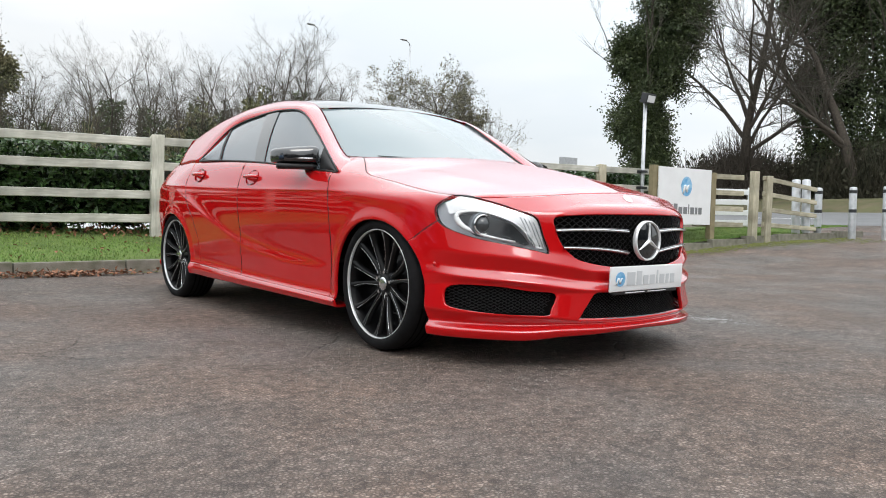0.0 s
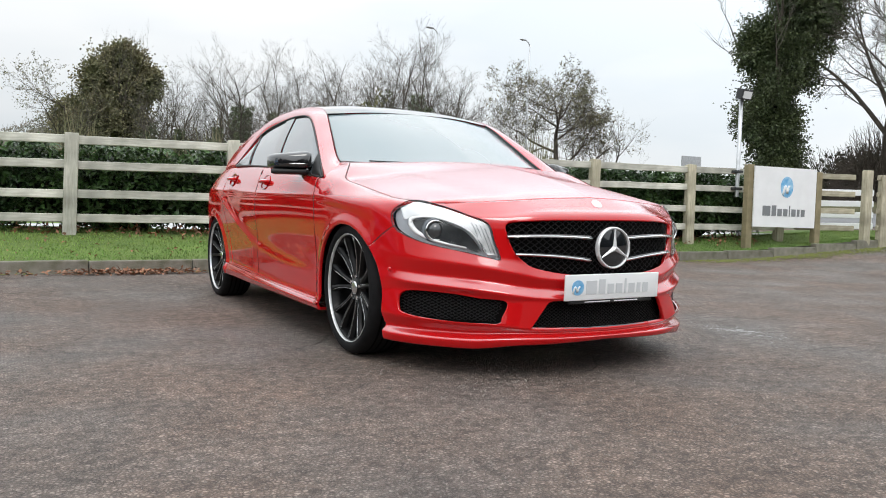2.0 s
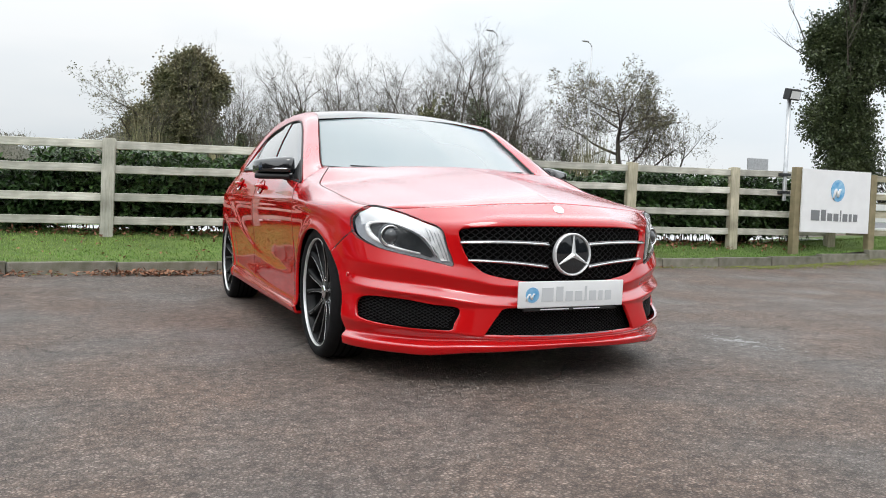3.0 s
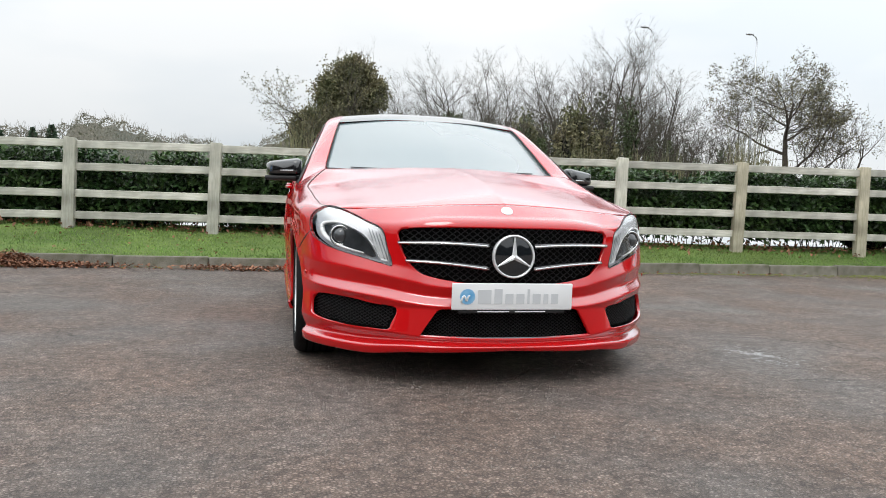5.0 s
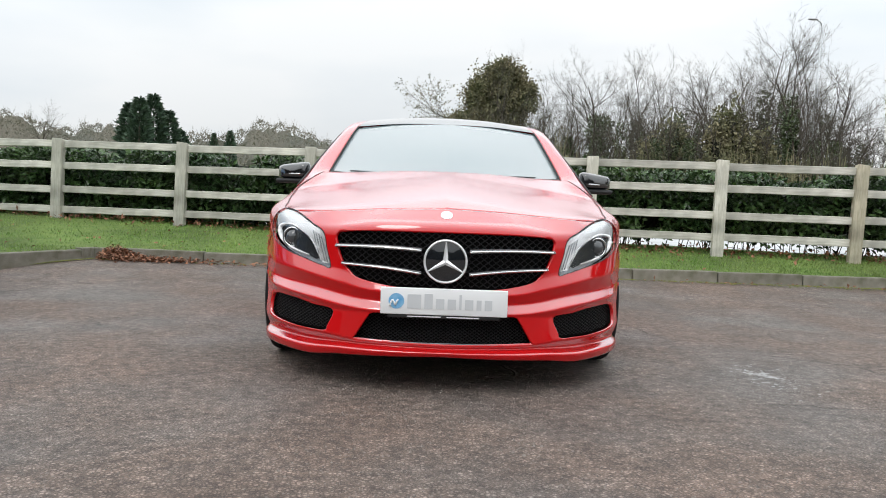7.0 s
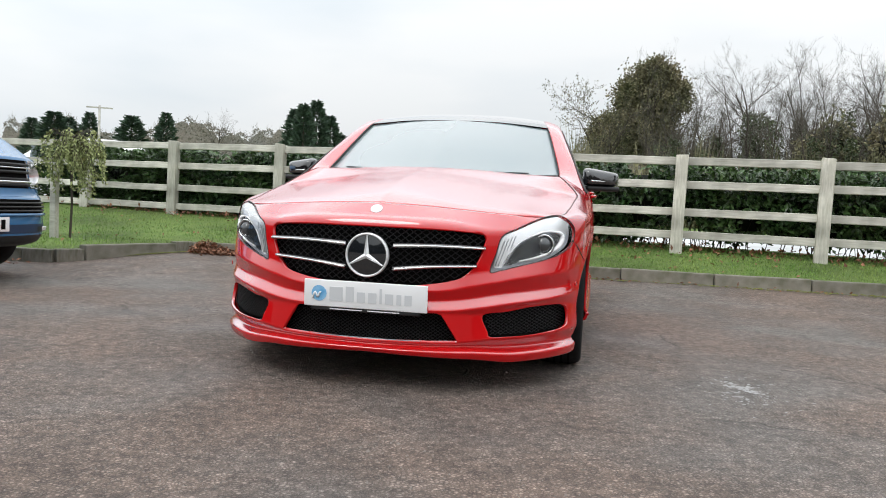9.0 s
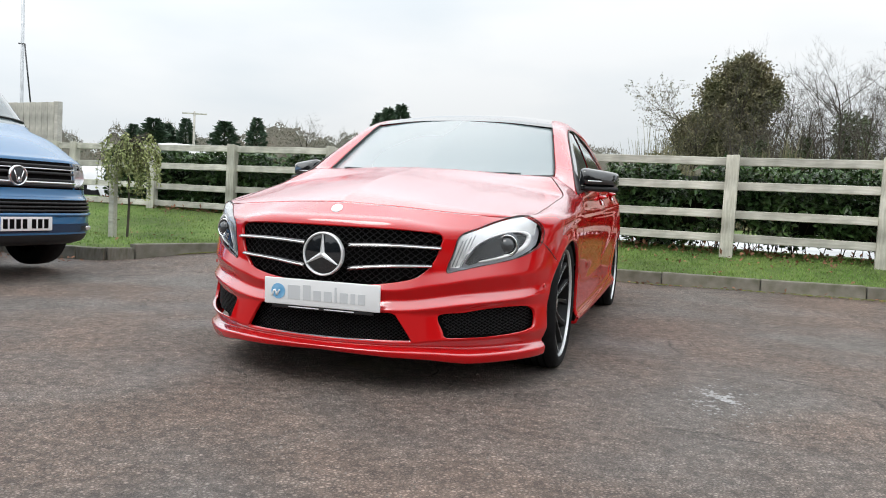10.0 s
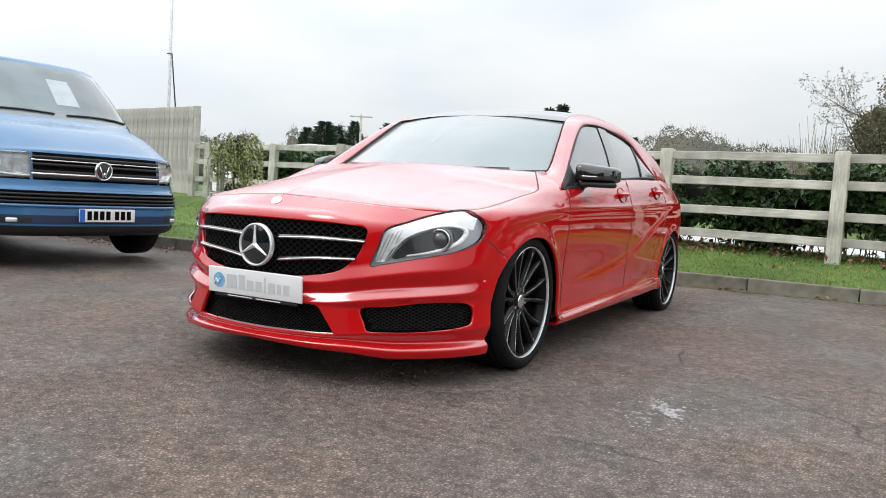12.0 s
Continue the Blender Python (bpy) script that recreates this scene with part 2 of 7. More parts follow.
def timber(name, light, dark, vary=0.14, along=(1.4, 14.0, 14.0)):
    """Weathered sawn wood: grain along the board, dark knots, green-grey stains."""
    m, nt, b = nodes_of(name)
    N, L = nt.nodes, nt.links
    co = N.new("ShaderNodeTexCoord")
    mp = N.new("ShaderNodeMapping")
    mp.inputs["Scale"].default_value = along
    L.new(co.outputs["Object"], mp.inputs[0])
    g = N.new("ShaderNodeTexNoise")
    g.inputs["Scale"].default_value, g.inputs["Detail"].default_value, g.inputs["Roughness"].default_value = 3.0, 8, 0.65
    L.new(mp.outputs[0], g.inputs["Vector"])
    ramp = N.new("ShaderNodeValToRGB")
    e = ramp.color_ramp.elements
    e[0].position, e[0].color = 0.30, (*dark, 1)
    e[1].position, e[1].color = 0.62, (*light, 1)
    L.new(g.outputs["Fac"], ramp.inputs[0])
    k = N.new("ShaderNodeTexVoronoi")
    k.inputs["Scale"].default_value = 3.1
    L.new(co.outputs["Object"], k.inputs["Vector"])
    kr = N.new("ShaderNodeMapRange")
    kr.inputs[1].default_value, kr.inputs[2].default_value, kr.inputs[3].default_value, kr.inputs[4].default_value = 0.03, 0.10, 0.45, 1.0
    L.new(k.outputs["Distance"], kr.inputs[0])
    s = N.new("ShaderNodeTexNoise")
    s.inputs["Scale"].default_value, s.inputs["Detail"].default_value = 2.6, 5
    L.new(co.outputs["Object"], s.inputs["Vector"])
    sr = N.new("ShaderNodeMapRange")
    sr.inputs[1].default_value, sr.inputs[2].default_value, sr.inputs[3].default_value, sr.inputs[4].default_value = 0.3, 0.62, 0.50, 1.10
    L.new(s.outputs["Fac"], sr.inputs[0])
    mul = N.new("ShaderNodeMath")
    mul.operation = "MULTIPLY"
    L.new(kr.outputs[0], mul.inputs[0])
    L.new(sr.outputs[0], mul.inputs[1])
    rnd = N.new("ShaderNodeMapRange")
    rnd.inputs[3].default_value, rnd.inputs[4].default_value = 1 - vary, 1 + vary
    L.new(N.new("ShaderNodeObjectInfo").outputs["Random"], rnd.inputs[0])
    mul2 = N.new("ShaderNodeMath")
    mul2.operation = "MULTIPLY"
    L.new(mul.outputs[0], mul2.inputs[0])
    L.new(rnd.outputs[0], mul2.inputs[1])
    h = N.new("ShaderNodeHueSaturation")
    L.new(mul2.outputs[0], h.inputs["Value"])
    L.new(ramp.outputs[0], h.inputs["Color"])
    L.new(h.outputs[0], b.inputs["Base Color"])
    b.inputs["Roughness"].default_value = 0.85
    bp = N.new("ShaderNodeBump")
    bp.inputs["Strength"].default_value, bp.inputs["Distance"].default_value = 0.5, 0.004
    L.new(g.outputs["Fac"], bp.inputs["Height"])
    L.new(bp.outputs[0], b.inputs["Normal"])
    return m


M_wood = timber("weathered_fence_wood", (0.66, 0.65, 0.58), (0.44, 0.43, 0.36))
M_post = timber("weathered_post_wood", (0.66, 0.65, 0.57), (0.42, 0.41, 0.33), along=(14.0, 14.0, 1.4))
M_white = mat("white_paint", (0.86, 0.87, 0.88), rough=0.45, vary=0.06, scale=5)


M_glass, _nt, _b = nodes_of("misted_windscreen")
_b.inputs["Base Color"].default_value = (0.30, 0.37, 0.39, 1)
_b.inputs["Roughness"].default_value = 0.2
_b.inputs["Coat Roughness"].default_value = 0.15
_b.inputs["Transmission Weight"].default_value = 0.25
_b.inputs["Coat Weight"].default_value = 1.0
_b.inputs["Coat IOR"].default_value = 1.7
M_sideglass, _nt, _b = nodes_of("misted_side_glass")
_b.inputs["Base Color"].default_value = (0.13, 0.155, 0.175, 1)
_b.inputs["Roughness"].default_value = 0.08
_b.inputs["Transmission Weight"].default_value = 0.2
_b.inputs["Coat Weight"].default_value = 1.0
_b.inputs["Coat IOR"].default_value = 1.7
M_void = mat("matt_black", (0.004, 0.004, 0.004), rough=0.95, spec=0.1)
M_mesh = mat("grille_black", (0.007, 0.007, 0.008), rough=0.45, spec=0.35)
M_badge = mat("badge_glass", (0.01, 0.012, 0.015), rough=0.05, coat=1.0)
M_logo = mat("blue_mark", (0.10, 0.36, 0.66), rough=0.4, second=(0.35, 0.6, 0.8), scale=14)
M_greytext = mat("grey_lettering", (0.20, 0.21, 0.22), rough=0.5)
M_lampback = mat("lamp_housing", (0.66, 0.72, 0.78), rough=0.3, vary=0.15, scale=14)
M_lampbowl = mat("lamp_bowl", (0.045, 0.05, 0.056), rough=0.25, vary=0.4, scale=22)
M_lampgrey = mat("lamp_bezel", (0.20, 0.22, 0.24), rough=0.25, metal=0.3)
M_lampsilver = mat("lamp_reflector", (0.95, 0.96, 0.97), rough=0.25, metal=0.6, vary=0.06, scale=25)
M_drl = mat("daylight_strip", (0.92, 0.93, 0.94), rough=0.25)
M_lens = mat("projector_lens", (0.05, 0.055, 0.06), rough=0.05, coat=1.0)
M_rim = mat("rim_black", (0.004, 0.004, 0.0045), rough=0.35, coat=0.10, spec=0.18)
M_disc = mat("brake_steel", (0.35, 0.34, 0.33), rough=0.4, metal=1.0)
M_clear, _nt, _b = nodes_of("clear_cover")
_nodes, _links = _nt.nodes, _nt.links
_mix = _nodes.new("ShaderNodeMixShader")
_tr = _nodes.new("ShaderNodeBsdfTransparent")
_gl = _nodes.new("ShaderNodeBsdfGlossy")
_gl.inputs["Roughness"].default_value = 0.03
_fr = _nodes.new("ShaderNodeFresnel")
_fr.inputs["IOR"].default_value = 1.5
_rg = _nodes.new("ShaderNodeMapRange")
_rg.inputs[1].default_value, _rg.inputs[2].default_value, _rg.inputs[3].default_value, _rg.inputs[4].default_value = 0.04, 0.60, 0.04, 0.60
_links.new(_fr.outputs[0], _rg.inputs[0])
_links.new(_rg.outputs[0], _mix.inputs[0])
_links.new(_tr.outputs[0], _mix.inputs[1])
_links.new(_gl.outputs[0], _mix.inputs[2])
_links.new(_mix.outputs[0], _nodes["Material Output"].inputs["Surface"])


M_bark = mat("bark", (0.085, 0.070, 0.055), rough=0.9, second=(0.05, 0.042, 0.033), scale=9, bump=0.4, bump_scale=30)
M_twig = mat("winter_twigs", (0.110, 0.097, 0.080), rough=0.9, second=(0.078, 0.072, 0.056), scale=0.8)
M_ivy = mat("ivy_leaves", (0.045, 0.068, 0.026), rough=0.5, second=(0.075, 0.095, 0.036), scale=1.2, per_island=0.5)
M_brown = mat("faded_leaves", (0.23, 0.20, 0.115), rough=0.7, second=(0.12, 0.13, 0.06), scale=0.7, per_island=0.5)
M_laurel = mat("laurel_leaves", (0.032, 0.075, 0.022), rough=0.30, second=(0.075, 0.135, 0.04), scale=2.0, per_island=0.55)
# near-black: paints the shade deep inside the hedge and the ivy
M_core = mat("inner_shade", (0.010, 0.013, 0.008), rough=0.95)
M_conifer = mat("conifer_needles", (0.055, 0.095, 0.065), rough=0.7, second=(0.075, 0.12, 0.075), scale=0.9, per_island=0.4)
# paler than the near twigs: distance haze is mixed into this colour
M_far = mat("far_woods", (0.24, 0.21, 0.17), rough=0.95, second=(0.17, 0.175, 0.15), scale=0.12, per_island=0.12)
M_weep = mat("pale_green_leaves", (0.36, 0.40, 0.17), rough=0.6, second=(0.26, 0.30, 0.11), scale=5, per_island=0.4)
M_blade = mat("grass_blades", (0.120, 0.235, 0.040), rough=0.55, second=(0.19, 0.27, 0.065), scale=1.1, per_island=0.45, stain=0.25, stain_scale=0.5)
M_litter = mat("fallen_leaves", (0.20, 0.085, 0.045), rough=0.75, second=(0.30, 0.15, 0.085), scale=6, per_island=0.5)
M_moss = mat("moss", (0.17, 0.19, 0.035), rough=0.95, second=(0.10, 0.11, 0.03), scale=12, bump=0.6, bump_scale=60)
M_pale = mat("pale_lane", (0.62, 0.63, 0.64), rough=0.8, second=(0.45, 0.46, 0.46), scale=0.6)
M_road = mat("road_asphalt", (0.17, 0.175, 0.18), rough=0.8, second=(0.22, 0.22, 0.225), scale=30, stain=0.12, bump=0.3, bump_scale=50)
M_steel = mat("galvanised_steel", (0.62, 0.64, 0.66), rough=0.4, metal=0.7, vary=0.2, scale=12)
M_darkmetal = mat("dark_metal", (0.03, 0.032, 0.035), rough=0.5, vary=0.3)
M_lampglass = mat("lamp_glass", (0.75, 0.77, 0.78), rough=0.15)
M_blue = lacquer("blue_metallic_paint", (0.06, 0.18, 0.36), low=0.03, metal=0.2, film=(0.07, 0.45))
M_board = timber("weathered_boards", (0.60, 0.58, 0.53), (0.45, 0.43, 0.39), 0.08)
M_vanglass = mat("van_glass", (0.20, 0.25, 0.27), rough=0.12, coat=1.0, vary=0.4, scale=2.5)
M_screen = mat("far_wall", (0.045, 0.042, 0.038), rough=0.95, second=(0.03, 0.034, 0.024), scale=0.4, stain=0.3, stain_scale=0.2)
M_signpost = mat("tanalised_post", (0.30, 0.25, 0.15), rough=0.85, second=(0.22, 0.19, 0.11), scale=8, bump=0.2, bump_scale=60)
M_puddle = mat("wet_sheen_spot", (0.30, 0.295, 0.29), rough=0.28, second=(0.46, 0.46, 0.465), scale=14, bump=0.3, bump_scale=80)
M_posttan = timber("newer_post_wood", (0.54, 0.50, 0.38), (0.34, 0.31, 0.22), 0.15, along=(14.0, 14.0, 1.4))
M_woodtan = timber("newer_fence_wood", (0.54, 0.50, 0.38), (0.34, 0.31, 0.22), 0.15)
M_vanlamp = mat("van_lamp_housing", (0.62, 0.66, 0.70), rough=0.3, vary=0.35, scale=18)
M_navy = mat("dark_blue_plastic", (0.012, 0.03, 0.075), rough=0.4)
M_bluetape = mat("blue_band", (0.02, 0.16, 0.60), rough=0.4)
M_plategrey = mat("plate_lettering", (0.60, 0.62, 0.64), rough=0.5)
# ---- shape helpers ----
def obj(name, bm, material, parent=None, label="", smooth=True):
    """Links a bmesh as one mesh object, under a thing or by itself."""
    me = bpy.data.meshes.new(name)
    bm.to_mesh(me)
    bm.free()
    for one in (material if isinstance(material, (list, tuple)) else [material]):
        me.materials.append(one)
    if smooth:
        me.polygons.foreach_set("use_smooth", [True] * len(me.polygons))
    ob = new(name, me)
    if parent is not None:
        ob.parent = parent
    if label:
        ob["label"] = label
    return ob


part = obj


def thing(name, m=None, label="", category="", group="", kind=""):
    e = new(name)
    e.empty_display_size = 0.1
    if m is not None:
        e.matrix_basis = m
    return tagged(e, label, category, group, kind)


def add_box(bm, sx, sy, sz, m=None, bevel=0.0):
    r = bmesh.ops.create_cube(bm, size=1.0)
    vs = r["verts"]
    bmesh.ops.scale(bm, vec=(sx, sy, sz), verts=vs)
    if bevel:
        es = list({e for v in vs for e in v.link_edges})
        rb = bmesh.ops.bevel(bm, geom=es, offset=bevel, segments=2, affect="EDGES", profile=0.6)
        vs = list({v for f in rb["faces"] for v in f.verts} | {v for v in vs if v.is_valid})
    if m is not None:
        bmesh.ops.transform(bm, matrix=m, verts=vs)
    return vs


def box(sx, sy, sz, m=None, bevel=0.0):
    bm = bmesh.new()
    add_box(bm, sx, sy, sz, m, bevel)
    return bm


def add_cyl(bm, r1, r2, h, m=None, seg=24, caps=True):
    r = bmesh.ops.create_cone(bm, cap_ends=caps, segments=seg, radius1=r1, radius2=r2, depth=h)
    if m is not None:
        bmesh.ops.transform(bm, matrix=m, verts=r["verts"])
    return r["verts"]


def grid_bm(fn, nu, nv, bm=None):
    """A sheet of nu x nv points fn(u, v), u and v from 0 to 1."""
    bm = bm or bmesh.new()
    rows = [[bm.verts.new(fn(i / (nu - 1), j / (nv - 1))) for j in range(nv)] for i in range(nu)]
    for i in range(nu - 1):
        for j in range(nv - 1):
            a, b, c, d = rows[i][j], rows[i + 1][j], rows[i + 1][j + 1], rows[i][j + 1]
            try:
                bm.faces.new((a, b, c, d))
            except ValueError:
                pass
    return bm


def lathe(bm, profile, seg=48, m=None):
    """Turns a profile of (radius, height) round the z axis."""
    rings = []
    for r, h in profile:
        rings.append([bm.verts.new((r * math.cos(2 * math.pi * k / seg), r * math.sin(2 * math.pi * k / seg), h)) for k in range(seg)])
    for a, b in zip(rings, rings[1:]):
        for k in range(seg):
            bm.faces.new((a[k], a[(k + 1) % seg], b[(k + 1) % seg], b[k]))
    if m is not None:
        bmesh.ops.transform(bm, matrix=m, verts=[v for ring in rings for v in ring])
    return bm


def tube(bm, pts, radius, seg=8, caps=True, radii=None):
    """A round bar along pts."""
    pts = [Vector(p) for p in pts]
    rings = []
    up = Vector((0, 0, 1))
    for k, p in enumerate(pts):
        d = (pts[min(k + 1, len(pts) - 1)] - pts[max(k - 1, 0)]).normalized()
        a = d.cross(up)
        if a.length < 1e-3:
            a = d.cross(Vector((1, 0, 0)))
        a.normalize()
        b = d.cross(a)
        r = radii[k] if radii else radius
        rings.append([bm.verts.new(p + r * (math.cos(2 * math.pi * i / seg) * a + math.sin(2 * math.pi * i / seg) * b)) for i in range(seg)])
    for r0, r1 in zip(rings, rings[1:]):
        for i in range(seg):
            bm.faces.new((r0[i], r0[(i + 1) % seg], r1[(i + 1) % seg], r1[i]))
    if caps:
        bm.faces.new(rings[0][::-1])
        bm.faces.new(rings[-1])
    return bm


def spline(pts, t):
    """A smooth curve through pts (sorted by the first number): the other numbers at t."""
    n = len(pts)
    if t <= pts[0][0]:
        k = 0
    elif t >= pts[-1][0]:
        k = n - 2
    else:
        k = max(i for i in range(n - 1) if pts[i][0] <= t)
    a, b = pts[k], pts[k + 1]
    h = b[0] - a[0]
    s = (t - a[0]) / h
    s = min(max(s, 0.0), 1.0)
    out = []
    for c in range(1, len(a)):
        d = (b[c] - a[c]) / h
        d0 = (a[c] - pts[k - 1][c]) / (a[0] - pts[k - 1][0]) if k else d
        d1 = (pts[k + 2][c] - b[c]) / (pts[k + 2][0] - b[0]) if k < n - 2 else d
        m0 = 0.0 if d * d0 <= 0 else 2 * d * d0 / (d + d0)
        m1 = 0.0 if d * d1 <= 0 else 2 * d * d1 / (d + d1)
        if k == 0:
            m0 = d
        if k == n - 2:
            m1 = d
        s2, s3 = s * s, s * s * s
        out.append((2 * s3 - 3 * s2 + 1) * a[c] + (s3 - 2 * s2 + s) * h * m0 + (3 * s2 - 2 * s3) * b[c] + (s3 - s2) * h * m1)
    return out[0] if len(out) == 1 else out


# ---- the red hatchback ----
# Plan outline of half the body, from the middle of the nose round to the middle of the tail.
OUTLINE = [(0, -0.905), (0.15, -0.90), (0.30, -0.878), (0.42, -0.833), (0.52, -0.772), (0.62, -0.69), (0.71, -0.59), (0.78, -0.49),
           (0.83, -0.38), (0.862, -0.24), (0.878, -0.05), (0.888, 0.3), (0.892, 0.9), (0.891, 1.6), (0.884, 2.2), (0.875, 2.7),
           (0.847, 3.0), (0.792, 3.2), (0.68, 3.33), (0.4, 3.385), (0, 3.39)]
OUT_U = [0.0]
for (xa, ya), (xb, yb) in zip(OUTLINE, OUTLINE[1:]):
    OUT_U.append(OUT_U[-1] + math.hypot(xb - xa, yb - ya))
OUT_TAB = [(u, x, y) for u, (x, y) in zip(OUT_U, OUTLINE)]


def catmull(tab, u):
    """Smooth curve through a table sorted by its first number (centripetal by spacing)."""
    n = len(tab)
    k = 0
    while k < n - 2 and tab[k + 1][0] < u:
        k += 1
    a, b = tab[k], tab[k + 1]
    h = b[0] - a[0]
    s = min(max((u - a[0]) / h, 0.0), 1.0)
    p, q = tab[max(k - 1, 0)], tab[min(k + 2, n - 1)]
    out = []
    for c in range(1, len(a)):
        m0 = (b[c] - p[c]) / (b[0] - p[0]) * h
        m1 = (q[c] - a[c]) / (q[0] - a[0]) * h
        s2, s3 = s * s, s * s * s
        out.append((2 * s3 - 3 * s2 + 1) * a[c] + (s3 - 2 * s2 + s) * m0 + (3 * s2 - 2 * s3) * b[c] + (s3 - s2) * m1)
    return out


def outline(u):
    x, y = catmull(OUT_TAB, u)
    xa, ya = catmull(OUT_TAB, max(u - 0.01, 0))
    xb, yb = catmull(OUT_TAB, min(u + 0.01, OUT_U[-1]))
    if u < 0.012:
        ya = yb
    l = math.hypot(xb - xa, yb - ya)
    return x, y, (yb - ya) / l, -(xb - xa) / l


# Feature lines of the body from the lip to the bonnet edge: (way along the outline, inset, height).
R_UNDER = [(0, .10, .15), (.6, .10, .13), (1.1, .10, .13), (1.7, .12, .17), (3.6, .12, .19), (5.2, .12, .22)]
R_LIPLOW = [(0, .004, .148), (.43, 0, .135), (.65, 0, .113), (1.0, 0, .118), (1.15, .005, .125), (1.7, .012, .165), (3.6, .012, .20), (4.5, .01, .22)]
R_LIP = [(0, -.010, .168), (.43, -.012, .167), (.65, -.016, .156), (1.0, -.012, .160), (1.15, 0, .165), (1.7, 0, .195), (3.6, 0, .245)]
R_GROOVE = [(0, .022, .182), (.43, .026, .187), (.65, .028, .182), (1.0, .020, .187), (1.15, .008, .19), (1.7, .006, .206), (3.6, .006, .262)]
R_LEDGE = [(0, .005, .2), (.38, .004, .205), (.52, -.008, .220), (.75, -.013, .228), (1.0, -.008, .240), (1.15, .004, .25), (1.7, .024, .246), (3.6, .024, .307)]
R_INTAKE = [(0, .005, .318), (.31, .004, .323), (.5, .010, .322), (.68, .014, .347), (1.0, .008, .355), (1.15, .005, .33), (1.7, .024, .34), (3.6, .02, .38)]
R_FOLD = [(0, 0, .33), (.31, -.002, .335), (.6, -.009, .366), (.9, -.007, .388), (1.05, .002, .40), (1.2, .006, .41), (1.7, .018, .46), (3.6, .01, .50)]
R_CHANNEL = [(0, .02, .36), (.35, .028, .375), (.6, .028, .405), (.9, .020, .425), (1.05, .008, .44), (1.2, .004, .47), (1.7, .010, .56), (3.6, 0, .60)]
R_CREASE = [(0, .01, .405), (.3, .007, .414), (.45, .004, .438), (.7, -.002, .475), (.95, 0, .495), (1.05, .003, .51), (1.2, .002, .55), (1.7, .004, .64), (3.6, -.002, .68)]
R_LAMP = [(0, .02, .426), (.2, .02, .433), (.355, .022, .458), (.42, .022, .482), (.52, .022, .498), (.65, .021, .522), (.755, .019, .540), (.865, .016, .565), (.98, .011, .605), (1.05, .008, .62), (1.2, .002, .64), (1.7, .003, .71), (3.6, 0, .75)]
R_BROW = [(0, .035, .664), (.27, .030, .663), (.44, .030, .654), (.52, .030, .645), (.8, .032, .66), (.95, .022, .68), (1.05, .016, .69), (1.2, .006, .725), (1.5, .004, .748),
          (1.85, .010, .765), (2.4, .012, .785), (3.6, .013, .81), (4.3, .02, .85)]
R_ROLL = [(0, .085, .715), (.3, .085, .712), (.55, .06, .69), (.8, .05, .70), (.95, .03, .72), (1.05, .035, .735), (1.2, .045, .762), (1.385, .055, .79),
          (1.7, .058, .845), (1.885, .045, .868), (2.045, .05, .882), (2.785, .08, .955), (3.485, .10, .995), (3.885, .105, 1.005), (4.4, .13, 1.0), (5.3, .13, .99)]
R_BONNET = [(0, .145, .762), (.302, .155, .752), (.675, .09, .733), (.81, .08, .728), (.93, .055, .738), (1.05, .068, .747), (1.195, .087, .768),
            (1.385, .087, .804), (1.5, .083, .825), (1.565, .081, .837), (1.615, .088, .852), (1.68, .122, .888), (1.75, .162, .924), (1.82, .193, .947), (2.0, .20, .955), (2.2, .19, .965), (5.3, .19, .965)]
ROWS_CAR = [R_UNDER, R_LIPLOW, R_LIP, R_GROOVE, R_LEDGE, R_INTAKE, R_FOLD, R_CHANNEL, R_CREASE, R_LAMP, R_BROW, R_ROLL, R_BONNET]
STEPS = [4, 7, 7, 8, 26, 6, 10, 14, 10, 34, 8, 8]


def on_outline(u, d, z):
    x, y, nx, ny = outline(u)
    return Vector((x - nx * d, y - ny * d, z))


def body_profile(u):
    """Points of one section of the body, from the lip up: sharp folds at the nose, soft ones along the side."""
    pts = [spline(r, u) for r in ROWS_CAR]
    pts = [(p[0], p[1]) for p in pts]
    soft = min(max((u - 1.02) / 0.25, 0.0), 1.0)
    n = len(pts)
    out = []
    for k in range(n - 1):
        a, b = pts[k], pts[k + 1]
        p, q = pts[max(k - 1, 0)], pts[min(k + 2, n - 1)]
        for i in range(STEPS[k]):
            s = i / STEPS[k]
            lin = [a[c] + (b[c] - a[c]) * s for c in (0, 1)]
            s2, s3 = s * s, s * s * s
            cr = [0.5 * (2 * a[c] + (b[c] - p[c]) * s + (2 * p[c] - 5 * a[c] + 4 * b[c] - q[c]) * s2 + (3 * a[c] - p[c] - 3 * b[c] + q[c]) * s3) for c in (0, 1)]
            w = soft if 3 <= k else 0.0
            if k >= 9:
                w = 1.0
            out.append([lin[c] * (1 - w) + cr[c] * w for c in (0, 1)])
    out.append(list(pts[-1]))
    for _ in range(2):
        out = [out[0]] + [[(out[i - 1][c] + 2 * out[i][c] + out[i + 1][c]) / 4 for c in (0, 1)] for i in range(1, len(out) - 1)] + [out[-1]]
    return out


